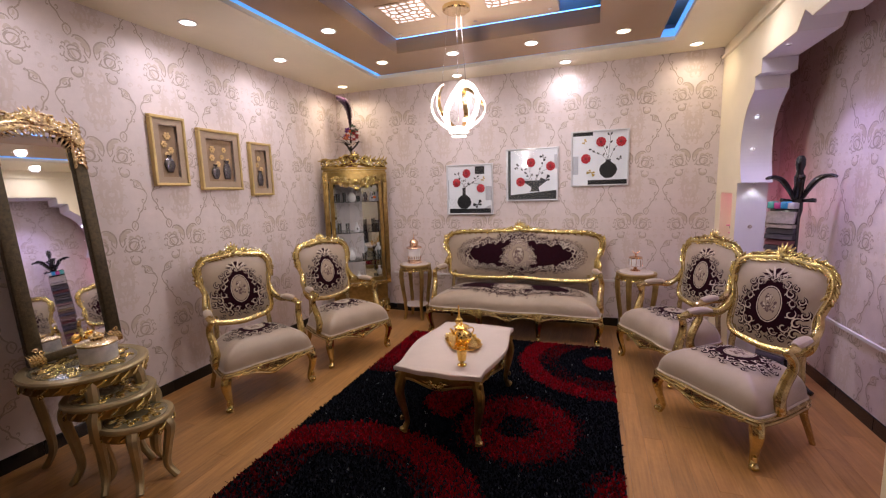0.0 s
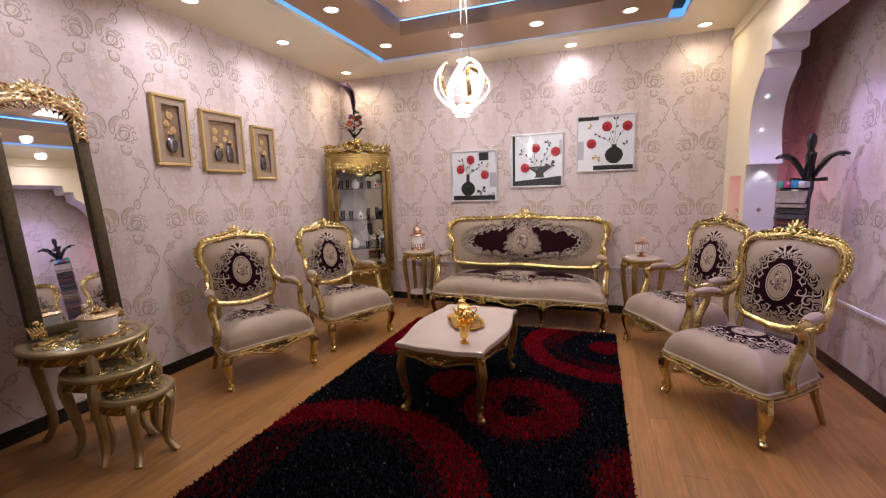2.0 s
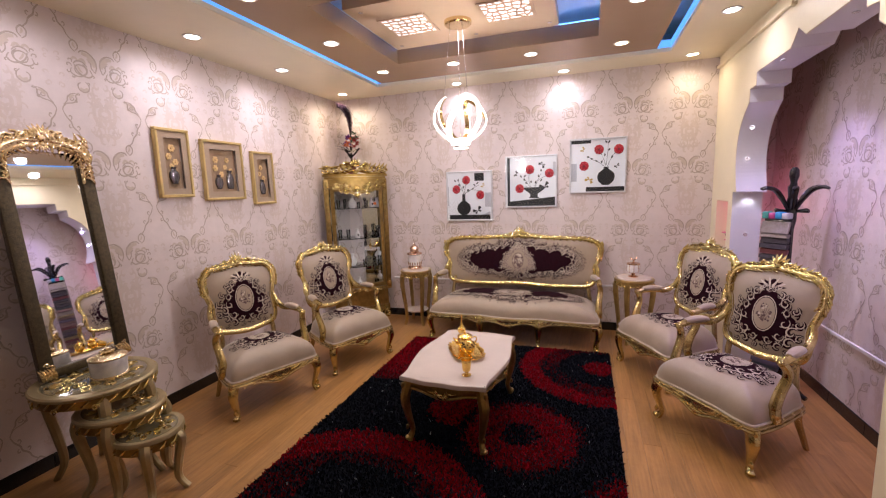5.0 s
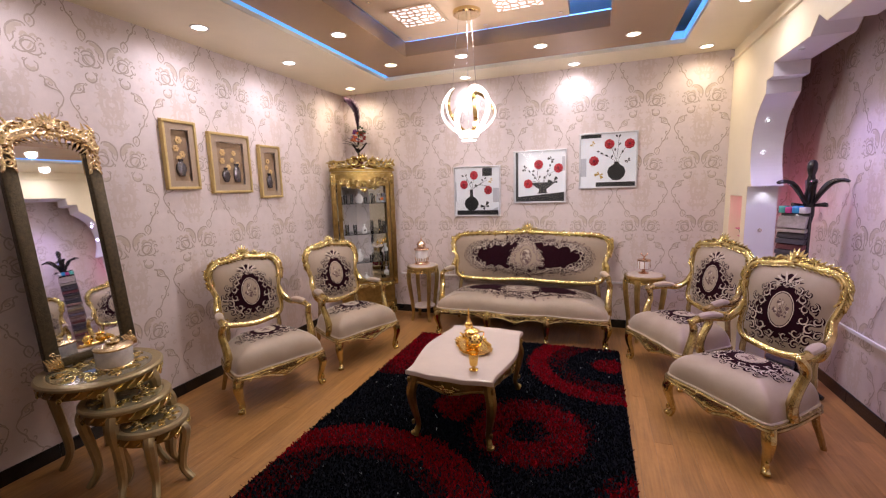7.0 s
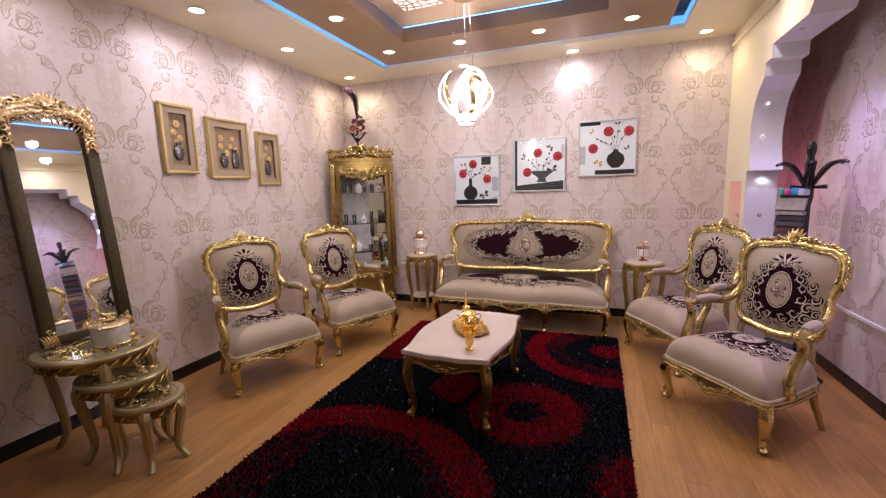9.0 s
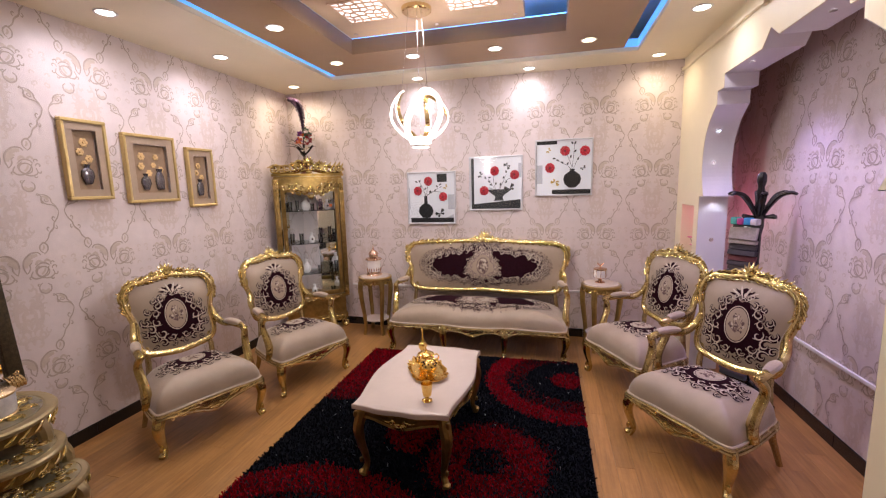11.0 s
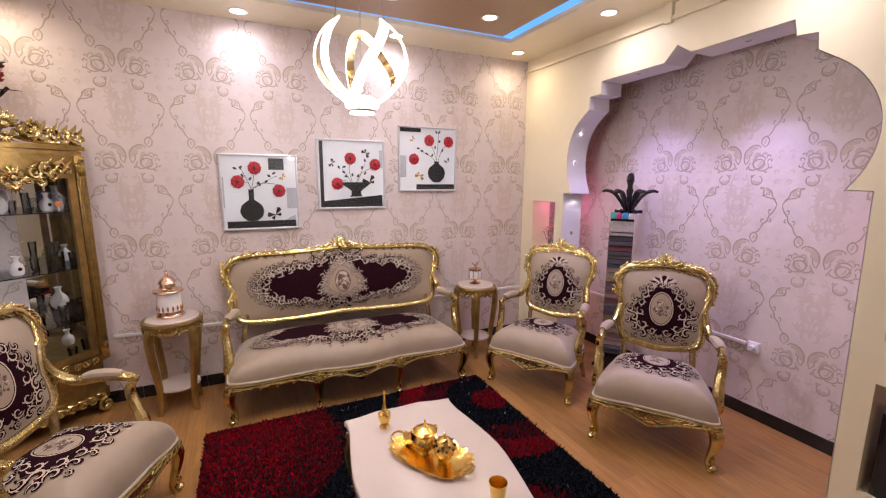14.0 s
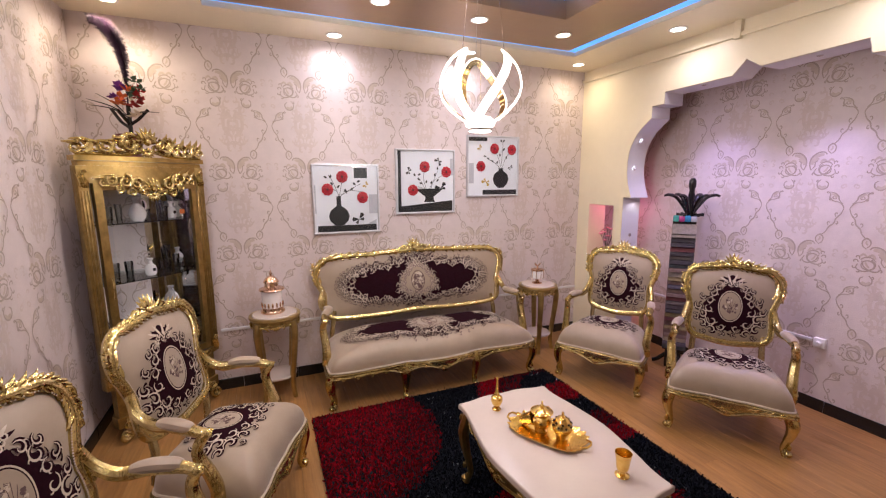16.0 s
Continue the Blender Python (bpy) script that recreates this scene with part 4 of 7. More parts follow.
def seating(name, label, category, group, half_back, half_seat, sofa):
    """An armchair or settee: front faces -y, the floor is z = 0."""
    t = thing(name, label, category, group)
    lean = lambda z: 0.235 + 0.235 * (z - 0.5)  # noqa: E731
    # back
    outline = dense(mirrored(half_back), 4)
    base = lambda p, q, c: Vector((p, lean(q) - c, q))  # noqa: E731
    mid = (0.0, 0.76)
    inner = [(mid[0] + (a - mid[0]) * (0.985 if sofa else 0.955), mid[1] + (b - mid[1]) * 0.955) for a, b in outline]
    pad = Pad(inner, mid, base, 0.055, 2.4, 0.7)
    back = part("backrest", pad.mesh(0.03), M_FABRIC, t, "beige satin upholstery")
    if sofa:
        sofa_needlework(back, pad.surf, 0.0, 0.755, 0.69, 0.225, 4)
    else:
        chair_needlework(back, pad.surf, 0.0, 0.735, 0.210, 0.222, 3)
    line = [base(a, b, 0.004) for a, b in outline]
    fr = tube(line, 0.024, 8, True, up=(0, 1, 0))
    tube([base(mid[0] + (a - mid[0]) * 1.0, mid[1] + (b - mid[1]) * 1.0, 0.022) for a, b in outline], 0.009, 6, True, bm=fr)
    frame_part = part("back_frame", fr, M_GOLD, t, "gilded carved frame")
    cv = bmesh.new()
    upper = [p for p in line if p.z > (0.80 if not sofa else 0.76)]
    upper.sort(key=lambda p: math.atan2(p.z - 0.6, -p.x))
    carve_along(cv, smooth_line(upper, 2), 0.027, 2, Vector((0, -0.97, 0.2)), 5, 0.04)
    top = max(b for a, b in outline)
    shell(cv, lambda a, b, c: base(a, b, c + 0.012), 0.0, top + 0.010, 0.080 if not sofa else 0.092)
    wide = max(a for a, b in outline)
    for h in (-1, 1):
        scroll(cv, lambda a, b, c: base(a, b, c + 0.016), h * 0.088, top + 0.004, 0.030, 1.3, math.pi / 2, -h, 0.34)
        scroll(cv, lambda a, b, c: base(a, b, c + 0.016), h * 0.135, top - 0.006, 0.022, 1.2, 0.0, h, 0.34)
        for k in range(5):
            leaf(cv, lambda a, b, c: base(a, b, c + 0.014), h * (0.05 + 0.034 * k), top + 0.020 - 0.007 * k, 0.25 if h > 0 else math.pi - 0.25, 0.055, 0.012)
    for h in (-1, 1):
        shoulder = max((b for a, b in outline if a * h > wide * 0.97))
        scroll(cv, lambda a, b, c: base(a, b, c + 0.014), h * wide, shoulder, 0.03, 1.2, math.pi / 2, -h)
        for k in range(5):
            leaf(cv, lambda a, b, c: base(a, b, c + 0.014), h * (wide + 0.004), shoulder - 0.03 * k, math.pi / 2 - h * 0.5, 0.05, 0.010)
        low = min(outline, key=lambda o: abs(o[0] - h * wide * 0.9) + abs(o[1] - 0.62))
        scroll(cv, lambda a, b, c: base(a, b, c + 0.014), low[0], low[1], 0.024, 1.1, 0, h)
    part("carving", cv, M_GOLD, frame_part)
    st = bmesh.new()
    studs(st, smooth_line([base(mid[0] + (a - mid[0]) * (0.972 if sofa else 0.925), mid[1] + (b - mid[1]) * 0.925, 0.022) for a, b in outline], 2), 0.0034)
    part("nail_trim", st, M_THREAD, back)
    # stiles between back and seat
    bw = 0.205 if not sofa else 0.70
    for h in (-1, 1):
        part("stile", tube([(h * bw * 1.02, lean(0.55), 0.56), (h * bw * 1.05, lean(0.45), 0.45), (h * bw * 1.08, 0.235, 0.30)], 0.020, 8, up=(0, 1, 0)), M_GOLD_PALE, t)
    # seat
    seat_out = dense(mirrored(half_seat), 4)
    RZ = 0.285
    sbase = lambda p, q, c: Vector((p, q, RZ + c))  # noqa: E731
    smid = (0.0, -0.05)
    sp = Pad(seat_out, smid, sbase, 0.185, 3.0, 0.46)
    seat = part("seat", sp.mesh(0.015), M_FABRIC, t, "beige satin upholstery")
    if sofa:
        sofa_needlework(seat, sp.surf, 0.0, -0.03, 0.70, 0.26, 8)
    else:
        chair_needlework(seat, lambda p, q, c=0.0: sp.surf(p, q, c), 0.0, -0.005, 0.225, 0.215, 6)
    pip = bmesh.new()
    tube([sbase(smid[0] + (a - smid[0]) * 1.008, smid[1] + (b - smid[1]) * 1.008, 0.004) for a, b in seat_out], 0.0065, 6, True, bm=pip)
    part("piping", pip, M_THREAD, seat, "braided grey cord")
    # rail with a scalloped lower edge
    rail = bmesh.new()
    hw = max(a for a, b in seat_out)
    rings = []
    low_line = []
    for a, b in seat_out:
        front = max(0.0, min(1.0, (-0.22 - b) / 0.08))
        u = a / hw
        if sofa:
            drop = 0.036 + front * (0.046 * math.exp(-(u / 0.11) ** 2) + 0.030 * math.exp(-((abs(u) - 0.35) / 0.07) ** 2) - 0.008 * math.cos(u * 9))
        else:
            drop = 0.034 + front * (0.066 * math.exp(-(u / 0.28) ** 2) - 0.009 * math.cos(u * 7.5))
        d = Vector((a - smid[0], b - smid[1], 0)).normalized() * 0.010
        p = Vector((a, b, 0))
        rings.append([rail.verts.new(p + d + Vector((0, 0, RZ - 0.001))), rail.verts.new(p + d * 1.8 + Vector((0, 0, RZ - 0.001 - drop * 0.5))), rail.verts.new(p + d + Vector((0, 0, RZ - 0.001 - drop))), rail.verts.new(p - d * 2 + Vector((0, 0, RZ - 0.001 - drop))), rail.verts.new(p - d * 2 + Vector((0, 0, RZ - 0.001)))])
        low_line.append(p + d * 1.4 + Vector((0, 0, RZ - 0.001 - drop)))
    n = len(rings)
    for k in range(n):
        A, B = rings[k], rings[(k + 1) % n]
        for j in range(5):
            rail.faces.new((A[j], A[(j + 1) % 5], B[(j + 1) % 5], B[j]))
    bmesh.ops.recalc_face_normals(rail, faces=rail.faces)
    tube(low_line, 0.0095, 6, True, bm=rail)
    tube([Vector((p.x * 1.004, p.y * 1.004, RZ - 0.010)) for p in low_line], 0.0055, 6, True, bm=rail)
    rp = part("seat_rail", rail, M_GOLD_PALE, t, "gilded scalloped rail")
    cv = bmesh.new()
    yf = min(b for a, b in seat_out)
    at_front = lambda p: float(np.interp(p, [a for a, b in sorted((a, b) for a, b in seat_out if b < -0.18)], [b for a, b in sorted((a, b) for a, b in seat_out if b < -0.18)]))  # noqa: E731
    pf = lambda a, b, c: Vector((a, at_front(a) - 0.018 - c, b))  # noqa: E731
    shell(cv, pf, 0.0, RZ - 0.064, 0.040, -1)
    if sofa:
        for h in (-1, 1):
            shell(cv, pf, h * 0.29, RZ - 0.050, 0.032, -1)
    for k in range(14 if sofa else 6):
        for h in (-1, 1):
            a = h * (0.10 + (0.05 if sofa else 0.034) * k)
            leaf(cv, pf, a, RZ - 0.034 + 0.006 * (k % 2), (0.0 if h > 0 else math.pi) + 0.3 * h, 0.05, 0.007)
            if k % 2:
                scroll(cv, pf, a, RZ - 0.036, 0.014, 1.1, 0, h)
    part("carving", cv, M_GOLD, rp)
    # legs
    fx = max(a for a, b in seat_out if b < -0.2) - 0.025
    feet = [(h * x, y, h * (1 if x > 0.1 else 0), -1) for h in (-1, 1) for x, y in ([(fx, -0.285)] + ([(0.285, at_front(0.285) + 0.02)] if sofa else []))]
    for x, y, dx, dy in feet:
        part("leg", cabriole(x, y, RZ - 0.006, dx if abs(x) > 0.3 or not sofa else 0.2 * dx, dy), M_GOLD, t)
    bx = max(a for a, b in seat_out if b > 0.12) - 0.03
    for h in (-1, 1):
        part("leg", tube(smooth_line([(h * bx, 0.205, RZ - 0.004), (h * bx, 0.215, 0.18), (h * (bx + 0.01), 0.25, 0.09), (h * (bx + 0.02), 0.285, 0.0)], 4), lambda u: 0.024 - 0.008 * u, 8), M_GOLD_PALE, t)
    # arms
    for h in (-1, 1):
        ax = fx + 0.02
        wb = 0.262 if not sofa else 0.805
        arm_line = smooth_line([(h * wb * 0.985, lean(0.72) - 0.01, 0.735), (h * (wb + 0.014), lean(0.66) - 0.03, 0.665), (h * (wb * 0.6 + ax * 0.4), 0.16, 0.622), (h * (ax * 0.94), 0.05, 0.628), (h * ax, -0.06, 0.620), (h * ax, -0.125, 0.606)], 5)
        arm = part("arm", tube(arm_line, lambda u: 0.021 + 0.004 * math.sin(math.pi * u), 8), M_GOLD, t, "gilded arm")
        ab = bmesh.new()
        ball(ab, (h * ax, -0.118, 0.606), (0.026, 0.030, 0.022), 8, 6)
        for k in (-1, 0, 1):
            ball(ab, (h * ax + 0.014 * k, -0.128, 0.616), (0.008, 0.022, 0.009), 6, 4)
        ball(ab, (h * wb, lean(0.73) - 0.012, 0.74), (0.016, 0.016, 0.026), 6, 4)
        part("arm_scroll", ab, M_GOLD, arm)
        pl = [p + Vector((0, 0, 0.013)) for p in arm_line if -0.075 < p.y < 0.13]
        part("arm_pad", tube(pl, lambda u: 0.031 * (0.62 + 0.38 * math.sin(math.pi * u) ** 0.5), 10, flat=0.8), M_FABRIC, arm, "beige satin arm pad")
        sl = smooth_line([(h * ax, -0.115, 0.600), (h * (ax + 0.012), -0.085, 0.560), (h * (ax + 0.012), -0.085, 0.51), (h * (ax + 0.004), -0.12, 0.44), (h * (ax + 0.002), -0.150, 0.36), (h * (ax + 0.004), -0.140, RZ)], 4)
        sup = tube(sl, lambda u: 0.022 + 0.012 * u, 8, up=(1, 0, 0))
        tube([p + Vector((h * 0.014, -0.012, 0)) for p in sl], lambda u: 0.008 + 0.005 * u, 6, bm=sup)
        ball(sup, (h * (ax + 0.006), -0.160, RZ + 0.045), (0.032, 0.028, 0.036), 8, 5)
        part("arm_support", sup, M_GOLD, t)
    return t


CHAIR_BACK = [(0.0, 0.484), (0.12, 0.496), (0.215, 0.516), (0.250, 0.56), (0.254, 0.63), (0.248, 0.70), (0.266, 0.775), (0.290, 0.85), (0.282, 0.93), (0.230, 0.985), (0.13, 0.998), (0.0, 1.012)]
CHAIR_SEAT = [(0.0, -0.325), (0.12, -0.322), (0.24, -0.335), (0.325, -0.325), (0.342, -0.27), (0.33, -0.10), (0.300, 0.08), (0.265, 0.215), (0.15, 0.235), (0.0, 0.235)]
SOFA_BACK = [(0.0, 0.505), (0.30, 0.492), (0.62, 0.495), (0.76, 0.520), (0.790, 0.60), (0.790, 0.70), (0.835, 0.80), (0.842, 0.885), (0.79, 0.955), (0.66, 0.985), (0.40, 0.992), (0.15, 1.005), (0.0, 1.014)]
SOFA_SEAT = [(0.0, -0.365), (0.16, -0.350), (0.29, -0.325), (0.45, -0.335), (0.66, -0.345), (0.80, -0.325), (0.832, -0.27), (0.83, -0.06), (0.80, 0.12), (0.765, 0.225), (0.4, 0.235), (0.0, 0.235)]

CHAIR_LABEL = "gilded carved armchair in beige satin with plum medallion"
places = [((3.609, -1.971), -53.5), ((3.398, -1.093), -61.4), ((1.060, -1.460), 67.2), ((0.806, -2.277), 65.9)]
first_chair = None
for (mx, my), rz in places:
    m = pose(mx, my, 0, 0, 0, rz) @ Matrix.Translation((0, 0.26, 0))
    if first_chair is None:
        first_chair = seating("armchair", CHAIR_LABEL, "armchair", "gilded armchairs", CHAIR_BACK, CHAIR_SEAT, False)
        first_chair.matrix_basis = m @ Matrix.Diagonal((0.94, 0.87, 1.0, 1.0))
    else:
        copy_thing(first_chair, m)
sofa = seating("sofa", "gilded carved settee in beige satin with dark embroidery", "sofa", "", SOFA_BACK, SOFA_SEAT, True)
sofa.matrix_basis = pose(2.248, -0.375, 0, 0, 0, -1.0)

# ---- coffee table and what stands on it ----
TABLE_Z = 0.458


def table_outline(sx, sy):
    half = [(0.0, -0.445), (0.10, -0.450), (0.19, -0.432), (0.262, -0.425), (0.262, -0.41), (0.262, -0.33), (0.285, -0.20), (0.308, 0.0), (0.285, 0.20), (0.262, 0.33), (0.262, 0.41), (0.262, 0.425), (0.19, 0.432), (0.10, 0.450), (0.0, 0.445)]
    return [(a * sx, b * sy) for a, b in dense(mirrored(half), 3)]


ct = thing("coffee_table", "cream marble coffee table on gilded cabriole legs", "coffee table", at=pose(2.19, -2.08, 0.03, 0, 0, -1.5))
part("tabletop", prism(table_outline(1, 1), 0.400, 0.428, bevel=0.008), M_MARBLE, ct, "cream marble top")
ap = bmesh.new()
low = []
o = table_outline(0.90, 0.92)
rings = []
for a, b in o:
    end = abs(b) > 0.33
    drop = 0.055 + (0.035 * math.exp(-(a / 0.09) ** 2) if end else 0.035 * math.exp(-(b / 0.14) ** 2))
    rings.append([ap.verts.new((a, b, 0.40)), ap.verts.new((a * 1.03, b * 1.02, 0.40 - drop * 0.5)), ap.verts.new((a, b, 0.40 - drop)), ap.verts.new((a * 0.93, b * 0.95, 0.40 - drop)), ap.verts.new((a * 0.93, b * 0.95, 0.40))])
    low.append(Vector((a * 1.01, b * 1.01, 0.40 - drop)))
for k in range(len(rings)):
    A, B = rings[k], rings[(k + 1) % len(rings)]
    for j in range(5):
        ap.faces.new((A[j], A[(j + 1) % 5], B[(j + 1) % 5], B[j]))
bmesh.ops.recalc_face_normals(ap, faces=ap.faces)
tube(low, 0.007, 6, True, bm=ap)
apron = part("apron", ap, M_GOLD_DULL, ct, "aged gold carved apron")
cv = bmesh.new()
for s in (-1, 1):
    shell(cv, lambda a, b, c: Vector((a, s * (0.425 + c), b)), 0, 0.345, 0.045, -1)
    shell(cv, lambda a, b, c: Vector((s * (0.285 + c), a, b)), 0, 0.345, 0.05, -1)
    for h in (-1, 1):
        for k in range(4):
            leaf(cv, lambda a, b, c: Vector((s * (0.262 + c), a, b)), h * (0.10 + 0.05 * k), 0.355, 0.3 * h if h > 0 else math.pi - 0.3, 0.06, 0.009)
part("carving", cv, M_GOLD, apron)
for hx in (-1, 1):
    for hy in (-1, 1):
        part("leg", cabriole(hx * 0.222, hy * 0.375, 0.40, hx, hy, 0.026), M_GOLD_DULL, ct)

M_BRASS = mat("bright_brass", (0.95, 0.70, 0.24), 0.16, 1.0, other=(0.75, 0.45, 0.10), scale=30, bump=0.15, bscale=120)
TZ = TABLE_Z + 0.001
tray = thing("tray", "embossed golden serving tray with a wavy rim", "tray", at=pose(2.20, -2.045, TZ, 0, 0, -61) @ Matrix.Diagonal((0.90, 1.18, 1, 1)))
n = 72
bm = bmesh.new()
rows = []
for f, z in ((0.0, 0.004), (0.55, 0.004), (0.80, 0.005), (0.90, 0.014), (1.0, 0.018), (1.0, 0.014), (0.88, 0.004), (0.78, 0.0), (0.0, 0.0)):
    if f == 0:
        rows.append([bm.verts.new((0, 0, z))])
        continue
    ring = []
    for k in range(n):
        t = TAU * k / n
        c, s = math.cos(t), math.sin(t)
        w = 1 + (0.05 * math.sin(t * 18) if f > 0.85 else 0)
        ring.append(bm.verts.new((0.195 * f * w * abs(c) ** 0.6 * (1 if c > 0 else -1), 0.092 * f * w * abs(s) ** 0.7 * (1 if s > 0 else -1), z + (0.004 * math.sin(t * 18) if f > 0.85 else 0))))
    rows.append(ring)
for a, b in zip(rows, rows[1:]):
    for k in range(n):
        q = (k + 1) % n
        if len(a) == 1:
            bm.faces.new((a[0], b[k], b[q]))
        elif len(b) == 1:
            bm.faces.new((a[q], a[k], b[0]))
        else:
            bm.faces.new((a[k], b[k], b[q], a[q]))
part("dish", bm, M_BRASS, tray)
for h in (-1, 1):
    hb = tube([(h * 0.19, -0.03, 0.016), (h * 0.215, -0.02, 0.022), (h * 0.222, 0, 0.024), (h * 0.215, 0.02, 0.022), (h * 0.19, 0.03, 0.016)], 0.005, 6)
    part("handle", hb, M_BRASS, tray)
tm = pose(2.20, -2.045, TZ + 0.005, 0, 0, -61)


def egg_jar(name, label, x, s, at):
    t = thing(name, label, "sugar bowl", at=at @ Matrix.Translation((x, 0, 0)))
    part("bowl", lathe([(0.0, 0), (0.024 * s, 0), (0.026 * s, 0.004), (0.014 * s, 0.010), (0.030 * s, 0.022), (0.042 * s, 0.045), (0.043 * s, 0.055), (0.0, 0.055)], 28), M_BRASS, t)
    lid = part("lid", lathe([(0.044 * s, 0.055), (0.044 * s, 0.060), (0.038 * s, 0.080), (0.024 * s, 0.098), (0.008 * s, 0.104), (0.0, 0.104)], 28), M_BRASS, t, "pierced domed lid")
    kb = lathe([(0.004, 0.103), (0.007, 0.110), (0.004, 0.116), (0.006, 0.122), (0.0, 0.130)], 12)
    part("finial", kb, M_BRASS, lid)
    bm = bmesh.new()
    for k in range(8):
        for zz, rr in ((0.068, 0.0425), (0.082, 0.0375)):
            t2 = TAU * (k + (0.5 if zz > 0.07 else 0)) / 8
            ball(bm, (rr * s * math.cos(t2), rr * s * math.sin(t2), zz), (0.006, 0.006, 0.005), 6, 4)
    part("piercing", bm, M_BLACK, lid)
    return t


egg_jar("incense_burner", "small golden burner with pierced dome on the tray", 0.07, 1.0, tm)
pot = thing("teapot", "golden teapot with curled handle on the tray", "teapot", at=tm @ Matrix.Translation((-0.03, 0, 0)))
part("body", lathe([(0.0, 0), (0.028, 0), (0.030, 0.005), (0.020, 0.012), (0.040, 0.028), (0.048, 0.050), (0.040, 0.072), (0.028, 0.082), (0.050, 0.092), (0.052, 0.096), (0.0, 0.096)], 28), M_BRASS, pot)
lid = part("lid", lathe([(0.050, 0.096), (0.036, 0.106), (0.015, 0.114), (0.006, 0.116), (0.009, 0.124), (0.003, 0.132), (0.005, 0.140), (0.0, 0.146)], 24), M_BRASS, pot)
part("handle", tube(smooth_line([(0, 0.042, 0.075), (0, 0.07, 0.085), (0, 0.082, 0.065), (0, 0.065, 0.04), (0, 0.044, 0.035)], 4), 0.004, 6), M_BRASS, pot)
part("spout", tube(smooth_line([(0, -0.042, 0.045), (0, -0.06, 0.055), (0, -0.068, 0.075), (0, -0.08, 0.088)], 4), lambda u: 0.010 - 0.005 * u, 8), M_BRASS, pot)
cup = thing("tea_cup", "golden cup lying against the teapot", "cup", at=tm @ pose(-0.10, -0.005, 0.034, 0, 62, 0))
part("bowl", lathe([(0.0, -0.035), (0.016, -0.034), (0.024, -0.02), (0.030, 0.02), (0.036, 0.04), (0.033, 0.04), (0.026, 0.015), (0.020, -0.02), (0.0, -0.028)], 24), M_BRASS, cup)
goblet = thing("goblet", "golden goblet on the marble table", "goblet", at=pose(2.30, -2.39, TZ))
part("stem", lathe([(0.0, 0), (0.027, 0), (0.028, 0.004), (0.012, 0.012), (0.010, 0.022), (0.0, 0.023)], 24), M_BRASS, goblet)
part("bowl", lathe([(0.010, 0.020), (0.022, 0.030), (0.025, 0.045), (0.028, 0.075), (0.033, 0.098), (0.031, 0.098), (0.025, 0.074), (0.020, 0.036), (0.0, 0.030)], 28), M_BRASS, goblet)
spr = thing("rosewater_sprinkler", "slender golden rosewater sprinkler on the table", "sprinkler", at=pose(2.09, -1.775, TZ))
part("body", lathe([(0.0, 0), (0.022, 0), (0.023, 0.005), (0.012, 0.013), (0.020, 0.025), (0.030, 0.050), (0.028, 0.068), (0.014, 0.080), (0.012, 0.090), (0.0, 0.091)], 24), M_BRASS, spr)
part("neck", lathe([(0.013, 0.088), (0.009, 0.095), (0.006, 0.11), (0.005, 0.16), (0.007, 0.168), (0.003, 0.175), (0.0, 0.176)], 16), M_BRASS, spr)


